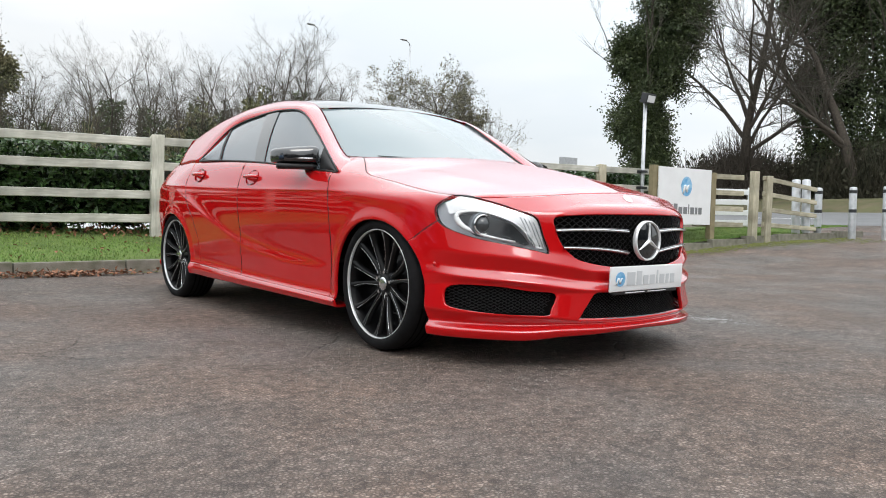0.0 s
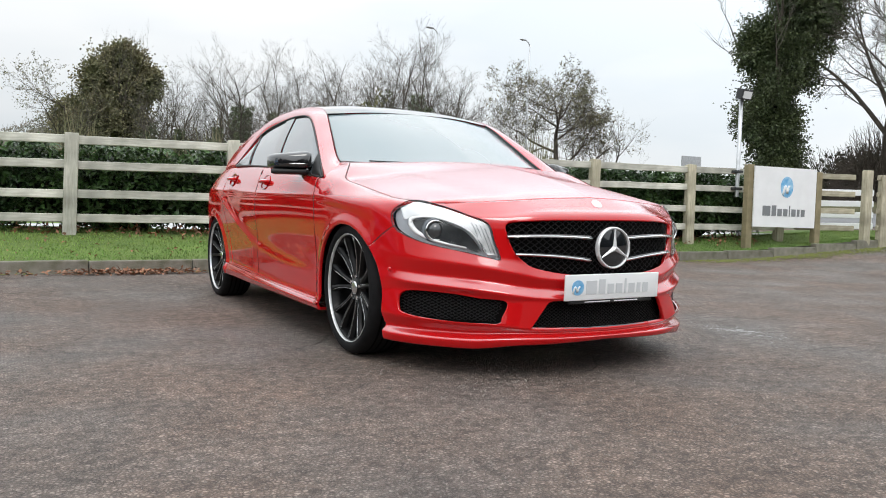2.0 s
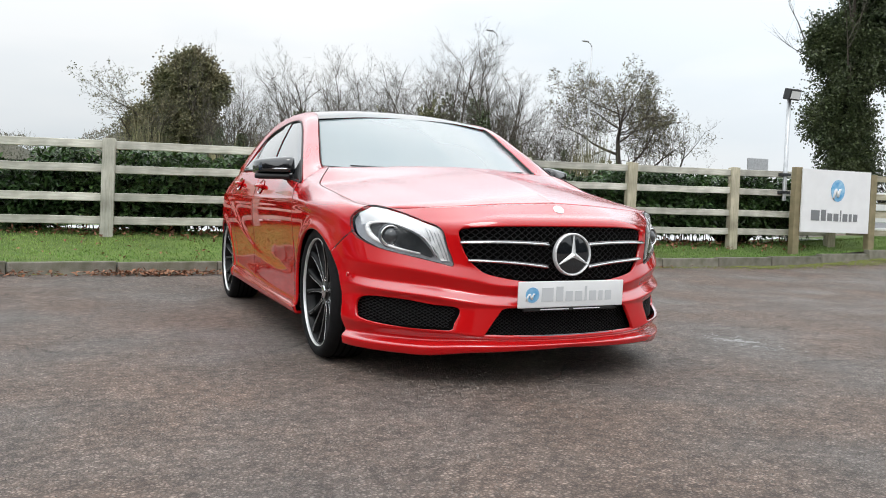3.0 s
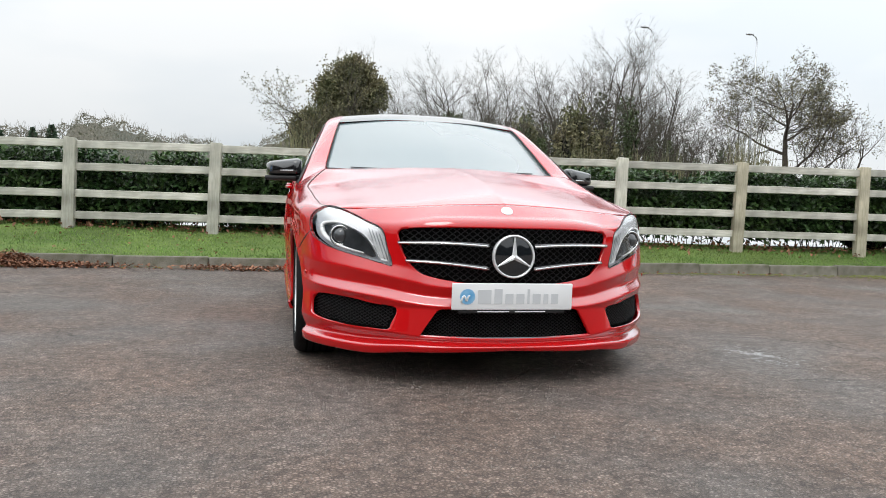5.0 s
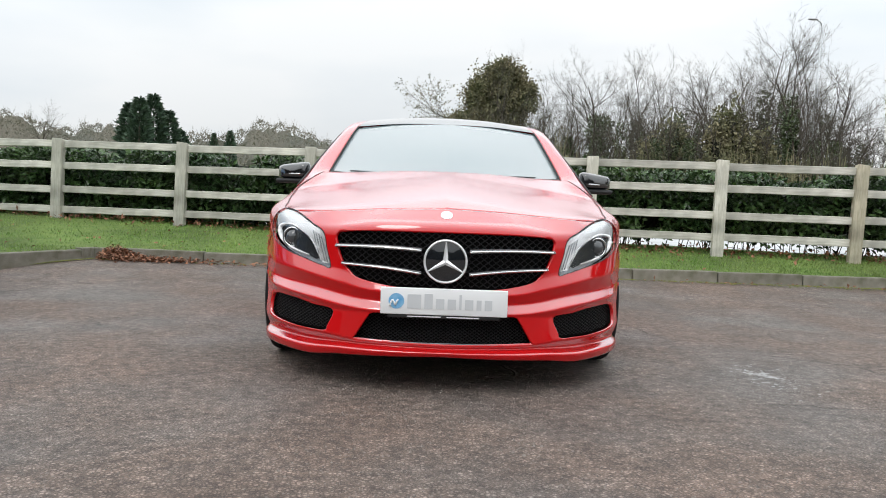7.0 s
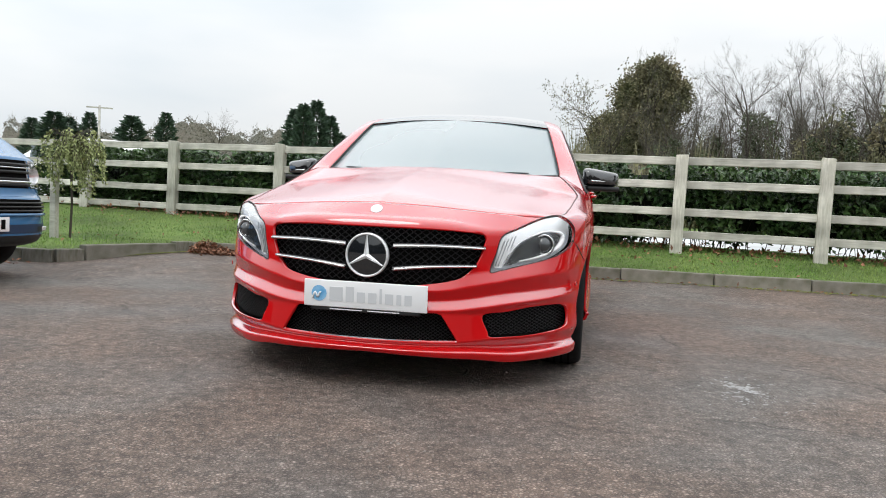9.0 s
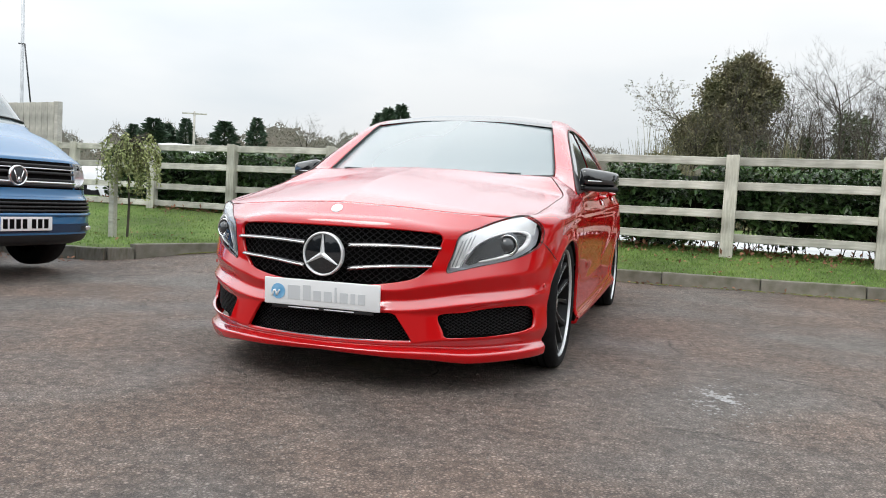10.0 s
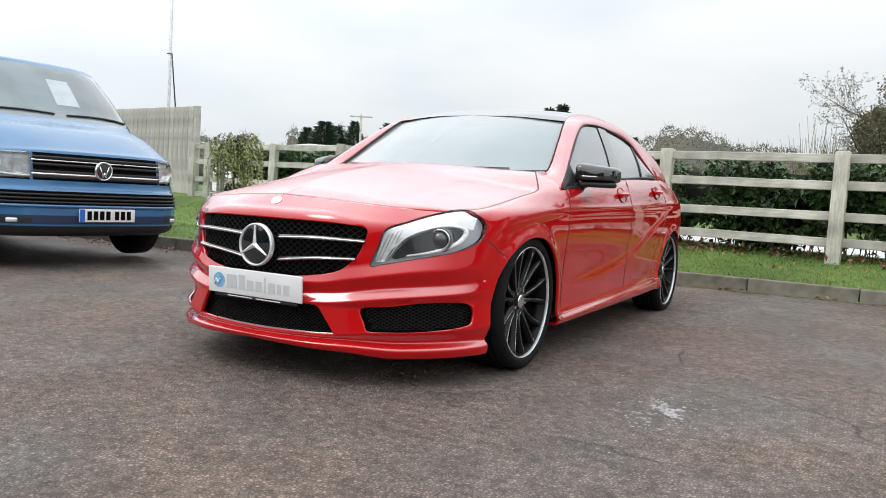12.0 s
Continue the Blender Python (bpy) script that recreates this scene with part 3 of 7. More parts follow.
def side_relief(y, z):
    """The rising fold of the doors, the shoulder line and the flares round the wheel openings (inset in metres)."""
    d = 0.0
    if 0.30 < y < 2.75:
        zc = spline([(0.30, 0.36), (0.8, 0.375), (1.36, 0.43), (1.9, 0.565), (2.3, 0.70), (2.75, 0.83)], y)
        fade = min(max((y - 0.35) / 0.5, 0), 1) * min(max((2.7 - y) / 0.4, 0), 1)
        e = z - zc
        up = 0.5 + 0.5 * math.tanh(e / 0.012)
        d += fade * 0.017 * up * (1 - math.exp(-max(e, 0) / 0.045)) * math.exp(-max(e, 0) / 0.16)
    if -0.2 < y < 3.1:
        zc = spline([(-0.2, 0.745), (0.35, 0.765), (1.5, 0.792), (3.1, 0.845)], y)
        fade = min(max((y + 0.15) / 0.5, 0), 1) * min(max((3.0 - y) / 0.3, 0), 1)
        e = zc - z
        under = max(e, 0)
        d += fade * (0.0085 * (1 - math.exp(-under / 0.022)) * math.exp(-under / 0.10) - 0.002 * math.exp(-(e / 0.012) ** 2))
    for yc in (0.0, 2.699):
        r = math.hypot(y - yc, (z - 0.30) * 1.07)
        if z > 0.2 and abs(y - yc) < 0.6:
            d -= 0.010 * math.exp(-((r - 0.355) / 0.035) ** 2)
    return d


U_FRONT = [i * 0.006 for i in range(200)]
U_SIDE = [1.2 + i * 0.0105 for i in range(int((4.42 - 1.2) / 0.0105))]
U_ALL = U_FRONT + U_SIDE
while U_ALL[-1] < OUT_U[-1] - 0.05:
    U_ALL.append(U_ALL[-1] + 0.04)
U_ALL.append(OUT_U[-1])
BODY = []
for u in U_ALL:
    x, y, nx, ny = outline(u)
    col = []
    for d, z in body_profile(u):
        yy = y - ny * d
        if u > 1.0:
            d += side_relief(yy, z) * min((u - 1.0) / 0.2, 1.0)
        col.append((x - nx * d, y - ny * d, z))
    BODY.append(col)
BODY = np.array(BODY)
BODY[0, :, 0] = 0.0
BODY[-1, :, 0] = 0.0
BODY_NORMAL = np.cross(np.gradient(BODY, axis=0), np.gradient(BODY, axis=1))
BODY_NORMAL /= np.linalg.norm(BODY_NORMAL, axis=2, keepdims=True) + 1e-9


def smooth_loop(pts, n=6, closed=True):
    """A rounded polygon through a few corners."""
    m = len(pts)
    out = []
    for k in range(m if closed else m - 1):
        p, a, b, q = (pts[(k + j) % m] if closed else pts[min(max(k + j, 0), m - 1)] for j in (-1, 0, 1, 2))
        for i in range(n):
            s = i / n
            out.append(tuple(0.5 * (2 * a[c] + (b[c] - p[c]) * s + (2 * p[c] - 5 * a[c] + 4 * b[c] - q[c]) * s * s + (3 * a[c] - p[c] - 3 * b[c] + q[c]) * s ** 3) for c in range(len(a))))
    if not closed:
        out.append(tuple(pts[-1]))
    return out


def inside(poly, px, pz):
    hit = np.zeros(px.shape, bool)
    n = len(poly)
    for k in range(n):
        (ax, az), (bx, bz) = poly[k], poly[(k + 1) % n]
        if az == bz:
            continue
        cross = ((az > pz) != (bz > pz)) & (px < (bx - ax) * (pz - az) / (bz - az) + ax)
        hit ^= cross
    return hit


def depth_in(poly, px, pz):
    """Signed distance to a closed outline, positive inside."""
    best = np.full(px.shape, 9.0)
    n = len(poly)
    for k in range(n):
        (ax, az), (bx, bz) = poly[k], poly[(k + 1) % n]
        dx, dz = bx - ax, bz - az
        t = np.clip(((px - ax) * dx + (pz - az) * dz) / (dx * dx + dz * dz + 1e-12), 0, 1)
        best = np.minimum(best, np.hypot(px - ax - t * dx, pz - az - t * dz))
    return np.where(inside(poly, px, pz), best, -best)


GRILLE = smooth_loop([(0.0, 0.664), (0.26, 0.663), (0.43, 0.655), (0.466, 0.638), (0.462, 0.60), (0.44, 0.535), (0.40, 0.487), (0.347, 0.458), (0.2, 0.433),
                      (0.0, 0.426), (-0.2, 0.433), (-0.2, 0.663)])
LAMP = smooth_loop([(0.487, 0.498), (0.507, 0.575), (0.527, 0.645), (0.585, 0.680), (0.645, 0.713), (0.70, 0.735), (0.74, 0.739), (0.775, 0.727), (0.806, 0.695),
                    (0.813, 0.655), (0.800, 0.605), (0.745, 0.565), (0.673, 0.540), (0.60, 0.522), (0.53, 0.503)])
SIDE_INTAKE = smooth_loop([(0.470, 0.318), (0.560, 0.331), (0.640, 0.345), (0.735, 0.352), (0.782, 0.346), (0.800, 0.321), (0.804, 0.277), (0.796, 0.256), (0.75, 0.242),
                           (0.66, 0.232), (0.57, 0.229), (0.505, 0.230), (0.490, 0.255)])
MID_INTAKE = [(-0.2, 0.322), (0.29, 0.324), (0.31, 0.316), (0.345, 0.262), (0.378, 0.208), (0.370, 0.202), (0.2, 0.197), (0.0, 0.195), (-0.2, 0.197)]


def arch_loop(yc):
    pts = [(yc - 0.36, 0.0), (yc - 0.36, 0.19)]
    for k in range(41):
        a = math.pi * (1 - k / 40)
        pts.append((yc + 0.352 * math.copysign(abs(math.cos(a)) ** 0.95, math.cos(a)), 0.275 + 0.35 * math.sin(a) ** 0.9))
    return pts + [(yc + 0.352, 0.19), (yc + 0.352, 0.0)]


ARCH_F, ARCH_R = arch_loop(-0.005), arch_loop(2.70)
SHUT_WING = [(-0.412, 0.630), (-0.39, 0.616), (-0.33, 0.578), (-0.27, 0.535)]
SHUT_DOOR = [(0.44, 0.90), (0.425, 0.78), (0.405, 0.60), (0.40, 0.40), (0.41, 0.2)]
SHUT_MID = [(1.56, 1.0), (1.535, 0.80), (1.50, 0.5), (1.49, 0.2)]
SHUT_REAR = [(2.46, 1.02), (2.47, 0.85), (2.40, 0.72), (2.28, 0.60), (2.20, 0.45), (2.17, 0.2)]


def at_height(line, z):
    """Where a shut line, given from the top down or up, lies at height z."""
    zs, ys = [p[1] for p in line], [p[0] for p in line]
    if zs[0] > zs[-1]:
        zs, ys = zs[::-1], ys[::-1]
    return np.interp(z, zs, ys)


uu = np.array(U_ALL)[:, None] * np.ones((1, BODY.shape[1]))
rj = np.arange(BODY.shape[1])[None, :] * np.ones((BODY.shape[0], 1), int)
bx, by, bz = BODY[..., 0], BODY[..., 1], BODY[..., 2]
ROW_ROLL = sum(STEPS[:11])
nose = uu < 1.16
F_LAMP = np.where(nose, depth_in(LAMP, bx, bz), -0.1)
F_HOLES = -np.maximum.reduce([np.where(nose, depth_in(q, bx, bz), -0.1) for q in (GRILLE, SIDE_INTAKE, MID_INTAKE)] + [F_LAMP])
F_ARCH = -np.maximum.reduce([np.where(uu > 1.0, depth_in(q, by, bz), -0.1) for q in (ARCH_F, ARCH_R)])
F_TOP = np.where((rj > ROW_ROLL) & (uu > 1.0), 0.50 - by, 0.1)
F_OPEN = np.minimum.reduce([F_HOLES, F_ARCH, F_TOP])
sill_at = np.interp(by, [0.2, 1.2, 2.3], [0.214, 0.243, 0.287])
y_wing = np.where(bz < 0.578, -0.33 + (0.578 - bz) * 1.4, at_height(SHUT_WING, bz))
F_BUMPER = np.minimum(np.where(bz < 0.66, y_wing - by, (0.86 - uu) * 0.5), 1.25 - uu)
above_sill = np.where(uu > 1.4, bz - sill_at, 0.1)
F_WING = np.minimum.reduce([-F_BUMPER, at_height(SHUT_DOOR, bz) - by, above_sill, 2.2 - uu])
F_SILL = np.minimum.reduce([sill_at - bz, by - 0.1, 2.6 - by, uu - 1.4])
F_DOOR = np.minimum.reduce([by - at_height(SHUT_DOOR, bz), at_height(SHUT_MID, bz) - by, above_sill, uu - 1.4])
F_REAR_DOOR = np.minimum.reduce([by - at_height(SHUT_MID, bz), at_height(SHUT_REAR, bz) - by, above_sill, uu - 1.4])
F_REST = np.minimum.reduce([by - at_height(SHUT_REAR, bz), np.maximum(bz - sill_at, by - 2.6), uu - 1.4])


def cut_sheet(bm, field, sx, d=0.0):
    """The part of the body surface where the field is positive, trimmed along its zero line."""
    made = {}

    def at(i, j):
        p = BODY[i, j] - BODY_NORMAL[i, j] * d
        return p

    def corner(i, j):
        if (i, j) not in made:
            p = at(i, j)
            made[i, j] = bm.verts.new((sx * p[0], p[1], p[2]))
        return made[i, j]

    def cross(a, b):
        key = (a, b) if a < b else (b, a)
        if key not in made:
            fa, fb = field[key[0]], field[key[1]]
            t = min(max(fa / (fa - fb), 0.02), 0.98)
            p = at(*key[0]) * (1 - t) + at(*key[1]) * t
            made[key] = bm.verts.new((sx * p[0], p[1], p[2]))
        return made[key]
    pos = field > 0
    some = pos[:-1, :-1] | pos[1:, :-1] | pos[1:, 1:] | pos[:-1, 1:]
    for i, j in zip(*np.nonzero(some)):
        i, j = int(i), int(j)
        c = [(i, j), (i + 1, j), (i + 1, j + 1), (i, j + 1)]
        q = []
        for k in range(4):
            a, b = c[k], c[(k + 1) % 4]
            if pos[a]:
                q.append(corner(*a))
            if pos[a] != pos[b]:
                q.append(cross(a, b))
        if len(q) >= 3:
            try:
                bm.faces.new(q if sx > 0 else q[::-1])
            except ValueError:
                pass


def panel(field, sides, depth=0.014, gap=0.0016):
    """A body panel with a folded edge all round, on one or both sides of the car."""
    bm = bmesh.new()
    for sx in sides:
        cut_sheet(bm, np.minimum(field - gap, F_OPEN), sx)
    bmesh.ops.remove_doubles(bm, verts=[v for v in bm.verts if abs(v.co.x) < 1e-4], dist=0.0006)
    bm.normal_update()
    fold_edges(bm, depth, 0.0)
    return bm


def fold_edges(bm, depth=0.014, gap=0.0018, keep_centre=True):
    edge_verts = [v for v in bm.verts if v.is_boundary]
    for v in edge_verts:
        inward = Vector()
        for e in v.link_edges:
            if not e.is_boundary:
                inward += e.other_vert(v).co - v.co
        if inward.length > 1e-6 and abs(v.co.x) > 1e-4:
            v.co += inward.normalized() * gap
    edges = [e for e in bm.edges if e.is_boundary and not (abs(e.verts[0].co.x) < 1e-4 and abs(e.verts[1].co.x) < 1e-4)]
    normals = {v: v.normal.copy() for v in bm.verts}
    r = bmesh.ops.extrude_edge_only(bm, edges=edges)
    fresh = [g for g in r["geom"] if isinstance(g, bmesh.types.BMVert)]
    for v in fresh:
        for e in v.link_edges:
            o = e.other_vert(v)
            if o in normals and (o.co - v.co).length < 1e-6:
                v.co -= normals[o] * depth
                break
    return bm


def coons(front_c, rear_c, left_c, right_c, nu, nv, bump=None):
    """A sheet between four edge curves; front and rear run with a, left and right with b."""
    p00, p10, p01, p11 = front_c(0), front_c(1), rear_c(0), rear_c(1)
    rows = []
    for i in range(nu):
        a = i / (nu - 1)
        row = []
        for j in range(nv):
            b = j / (nv - 1)
            p = (1 - b) * front_c(a) + b * rear_c(a) + (1 - a) * left_c(b) + a * right_c(b)
            p = p - ((1 - a) * (1 - b) * p00 + a * (1 - b) * p10 + (1 - a) * b * p01 + a * b * p11)
            if bump:
                p = p + bump(a, b)
            row.append(p)
        rows.append(row)
    return rows


def sheet(rows, bm=None, mirror=True, flip=False):
    bm = bm or bmesh.new()
    for sx in ((1, -1) if mirror else (1,)):
        vs = [[bm.verts.new((sx * p[0], p[1], p[2])) for p in r] for r in rows]
        for i in range(len(rows) - 1):
            for j in range(len(rows[0]) - 1):
                q = (vs[i][j], vs[i + 1][j], vs[i + 1][j + 1], vs[i][j + 1])
                bm.faces.new(q if (sx > 0) != flip else q[::-1])
    if mirror:
        bmesh.ops.remove_doubles(bm, verts=[v for v in bm.verts if abs(v.co.x) < 1e-4], dist=0.0005)
    bm.normal_update()
    return bm


def curve(tab):
    """A curve from 0 to 1 through a table (t, x, y, z)."""
    return lambda t: Vector(catmull(tab, t))


car = thing("hatchback_car", pose(0, 0, 0), "glossy red five-door hatchback with black alloy wheels on asphalt", "car")
part("front_bumper", panel(F_BUMPER, (1, -1)), M_paint, car, "red sporty front bumper with three intakes")
for sx in (1, -1):
    part("front_wing", panel(F_WING, (sx,)), M_paint, car)
    part("front_door", panel(F_DOOR, (sx,)), M_paint, car)
    part("rear_door", panel(F_REAR_DOOR, (sx,)), M_paint, car)
    part("side_skirt", panel(F_SILL, (sx,), gap=0.0002), M_paint, car)
part("rear_body", panel(F_REST, (1, -1)), M_paint, car)

# bonnet
def edge_r12(u):
    d, z = spline(R_BONNET, u)
    return on_outline(u, d, z)


U_CORNER = 0.86
BON_C = curve([(0, 0, -0.757, 0.764), (0.12, 0, -0.64, 0.806), (0.3, 0, -0.46, 0.853), (0.55, 0, -0.20, 0.902), (0.8, 0, 0.04, 0.938), (1, 0, 0.22, 0.964)])
BON_R = curve([(0, 0, 0.22, 0.964), (0.35, 0.24, 0.250, 0.960), (0.7, 0.48, 0.345, 0.950), (0.9, 0.625, 0.385, 0.947), (1, 0.706, 0.362, 0.942)])


def bonnet_fold(a, b):
    ridge = 0.60 + 0.10 * b
    w = math.sin(math.pi * min(max(b, 0), 1)) ** 1.5
    return Vector((0, 0, w * (0.0055 * math.exp(-((a - ridge) / 0.085) ** 2) + 0.004 * (1 - a * a))))


bon = coons(lambda a: edge_r12(a * U_CORNER) if a > 1e-6 else BON_C(0), BON_R, BON_C,
            lambda b: edge_r12(U_CORNER + (1.80 - U_CORNER) * b), 60, 60, bonnet_fold)
for r in bon[:1]:
    for p in r:
        p.x = 0.0
bm = sheet(bon)
fold_edges(bm, 0.02, 0.003)
part("bonnet", bm, M_paint, car)


def side_pt(y, z, d):
    """A point of the flank at y and height z."""
    flat = np.hypot(by - y, bz - z) + np.where(uu > 0.95, 0, 9)
    i, j = np.unravel_index(np.argmin(flat), flat.shape)
    p = BODY[i, j] - BODY_NORMAL[i, j] * d * (1.0 if BODY_NORMAL[300, 40, 0] > 0 else -1.0)
    return Vector((float(p[0]), y, z))


# dark gaps between the panels
for sx in (1, -1):
    bm = bmesh.new()
    tube(bm, [Vector((sx * p.x, p.y, p.z - 0.0022)) for p in [edge_r12(1.82 * k / 90) for k in range(91)]], 0.0040, 6,
         radii=[0.0014 + 0.0018 * min(max((k - 38) / 6, 0), 1) for k in range(91)])
    part("bonnet_gap", bm, M_seal, car)
    for name, line, d in (("wing_gap", SHUT_WING, 0.0008), ("door_gap", SHUT_DOOR, 0.0012), ("door_gap", SHUT_MID, 0.0012), ("door_gap", SHUT_REAR[:5], 0.0012)):
        pts = []
        for (ya, za), (yb, zb) in zip(line, line[1:]):
            n = max(2, int(math.hypot(yb - ya, zb - za) / 0.02))
            pts += [side_pt(ya + (yb - ya) * k / n, za + (zb - za) * k / n, d) for k in range(n)]
        pts = [p for p in pts if 0.24 < p.z < (0.86 if line is SHUT_DOOR else 0.97)]
        bm = bmesh.new()
        tube(bm, [Vector((sx * p.x, p.y, p.z)) for p in pts], 0.0026, 5)
        part(name, bm, M_seal, car)

# greenhouse: inner edge of the side frame, its ridge and the window line
E_TAB = [(0, .668, .40, .93), (.08, .682, .56, .962), (.2, .628, .82, 1.132), (.32, .573, 1.05, 1.276), (.42, .53, 1.28, 1.338), (.55, .515, 1.65, 1.378), (.7, .525, 2.1, 1.368), (.84, .56, 2.55, 1.305), (1, .60, 2.95, 1.20)]
R_TAB = [(0, .74, .36, .905), (.08, .756, .54, .968), (.2, .70, .80, 1.128), (.32, .640, 1.06, 1.275), (.42, .618, 1.28, 1.322), (.55, .612, 1.65, 1.342), (.7, .636, 2.1, 1.312), (.84, .685, 2.50, 1.195), (1, .70, 2.90, 1.09)]
G_TAB = [(0, .842, .37, .858), (.08, .808, .52, .935), (.2, .738, .77, 1.088), (.32, .668, 1.08, 1.242), (.42, .648, 1.30, 1.279), (.55, .643, 1.65, 1.281), (.7, .668, 2.08, 1.226), (.84, .782, 2.385, 1.006), (.92, .765, 2.62, 1.004), (1, .738, 2.90, 0.998)]
E_C, R_C, G_C = curve(E_TAB), curve(R_TAB), curve(G_TAB)


def frame_rows():
    rows = []
    for i in range(81):
        t = i / 80
        e, r, g = E_C(t), R_C(t), G_C(t)
        row = []
        for j in range(13):
            s = j / 12
            bow = r - (e + g) / 2
            row.append(e * (1 - s) + g * s + bow * 4 * s * (1 - s) * 0.8)
        rows.append(row)
    return rows


FR = frame_rows()
for sx in (1, -1):
    bm = sheet([[Vector((sx * p[0], p[1], p[2])) for p in r] for r in FR], mirror=False, flip=sx > 0)
    fold_edges(bm, 0.02, 0.0)
    part("side_frame", bm, M_paint, car, "red roof pillar and rail")

# glass
WS_B = curve([(0, 0, .235, .946), (.4, .28, .275, .945), (.75, .52, .40, .948), (1, .676, .565, .962)])
WS_T = curve([(0, 0, .965, 1.302), (.5, .29, .985, 1.298), (1, .566, 1.05, 1.280)])
WS_L = curve([(0, 0, .235, .946), (.5, 0, .60, 1.140), (1, 0, .965, 1.302)])
WS_R = lambda b: E_C(0.08 + 0.24 * b) + Vector((-0.003, 0.007, -0.009))
bm = sheet(coons(WS_B, WS_T, WS_L, WS_R, 24, 24))
bmesh.ops.recalc_face_normals(bm, faces=bm.faces)
windscreen = part("windscreen", bm, M_glass, car, "misted laminated windscreen")
tubes = bmesh.new()
for sx in (1, -1):
    sheet([[Vector((sx * (p.x + dx), p.y + dy, p.z + dz)) for dx, dy, dz in ((0.001, -0.001, 0.0015), (-0.004, 0.0, 0.0005), (-0.005, 0.007, -0.010))] for p in [E_C(0.08 + 0.24 * k / 24) for k in range(25)]], tubes, mirror=False)
    tube(tubes, [Vector((sx * p.x, p.y - 0.004, p.z - 0.004)) for p in [WS_B(k / 20) for k in range(21)]], 0.005, 6)
part("windscreen_seal", tubes, M_seal, car)
bm = bmesh.new()
sheet([[WS_B(a / 20) * (1 - b) + b * (BON_R(a / 20) + Vector((0, 0.0, -0.03))) for b in (0, 0.5, 1)] for a in range(21)], bm)
part("scuttle", bm, M_plastic, car)
ROOF_C = curve([(0, 0, .965, 1.302), (.2, 0, 1.28, 1.372), (.45, 0, 1.7, 1.412), (.7, 0, 2.1, 1.402), (1, 0, 2.6, 1.345)])
roof = coons(WS_T, lambda a: Vector((0.565 * a, 2.6, 1.345 - 0.048 * a * a)), ROOF_C, lambda b: E_C(.32 + .535 * b), 20, 40)
bm = sheet(roof, flip=True)
part("roof", bm, M_roof, car, "black panoramic glass roof")
bm = sheet(coons(lambda a: Vector((0.565 * a, 2.6, 1.345 - 0.048 * a * a)), lambda a: Vector((0.60 * a, 3.0, 1.27 - 0.07 * a * a)),
                 lambda b: Vector((0, 2.6 + 0.4 * b, 1.345 - 0.075 * b)), lambda b: E_C(.855 + .145 * b), 12, 12), flip=True)
part("roof_spoiler", bm, M_paint, car)
bm = sheet([[Vector((a / 10 * (0.60 + 0.06 * b), 3.0 + 0.26 * b, 1.27 - 0.07 * (a / 10) ** 2 - 0.26 * b)) for b in (0, .25, .5, .75, 1)] for a in range(11)], flip=True)
part("tailgate", bm, M_paint, car)

BELT = curve([(0, .840, .40, .862), (.1, .838, .62, .884), (.454, .812, 1.31, .950), (.816, .790, 2.02, .994), (1, .784, 2.38, 1.005)])
GT = curve([(0, .841, .385, .862), (.12, .742, .76, 1.08), (.27, .668, 1.08, 1.242), (.42, .648, 1.36, 1.283), (.56, .645, 1.69, 1.279), (.816, .672, 2.10, 1.220), (.92, .732, 2.27, 1.105), (1, .784, 2.385, 1.005)])


def window(s0, s1, inset, sx, n=14):
    rows = []
    for i in range(n):
        s = s0 + (s1 - s0) * i / (n - 1)
        a, b = BELT(s), GT(s)
        rows.append([Vector((sx * (a.x + (b.x - a.x) * v - inset + 0.012 * math.sin(math.pi * v)), a.y + (b.y - a.y) * v, a.z + (b.z - a.z) * v)) for v in [k / 8 for k in range(9)]])
    bm = sheet(rows, mirror=False, flip=sx < 0)
    return bm


for sx in (1, -1):
    part("front_side_window", window(0.075, 0.452, 0.006, sx), M_sideglass, car)
    part("window_corner", window(0.0, 0.08, 0.003, sx, 6), M_plastic, car)
    part("centre_pillar", window(0.448, 0.52, 0.0, sx, 5), M_black, car)
    part("rear_side_window", window(0.516, 0.81, 0.006, sx), M_sideglass, car)
    part("window_bar", window(0.806, 0.822, 0.0, sx, 4), M_seal, car)
    part("quarter_window", window(0.818, 1.0, 0.006, sx, 8), M_sideglass, car)
    bm = bmesh.new()
    tube(bm, [Vector((sx * (p.x + 0.002), p.y, p.z)) for p in [GT(k / 60) for k in range(61)]], 0.0055, 6)
    tube(bm, [Vector((sx * (p.x + 0.002), p.y, p.z - 0.002)) for p in [BELT(k / 40) for k in range(41)]], 0.007, 6)
    part("window_seal", bm, M_seal, car)

# cabin: a dark tub, so that the glass has something behind it
bm = bmesh.new()
add_box(bm, 1.36, 2.2, 0.5, pose(0, 1.55, 0.62), 0.05)
part("cabin_floor", bm, M_plastic, car)
bm = bmesh.new()
add_box(bm, 1.30, 0.40, 0.16, pose(0, 0.72, 0.88, 12), 0.05)
part("dashboard", bm, M_plastic, car)
for sx in (1, -1):
    bm = bmesh.new()
    add_box(bm, 0.46, 0.14, 0.62, pose(sx * 0.36, 1.52, 1.0, -14), 0.06)
    add_box(bm, 0.26, 0.10, 0.18, pose(sx * 0.36, 1.63, 1.28, -10), 0.04)
    part("front_seat", bm, M_plastic, car)
bm = bmesh.new()
lathe(bm, [(0.170 + 0.016 * math.cos(2 * math.pi * k / 8), 0.016 * math.sin(2 * math.pi * k / 8)) for k in range(9)], 32, pose(0.36, 0.98, 0.95, 65))
part("steering_wheel", bm, M_plastic, car)
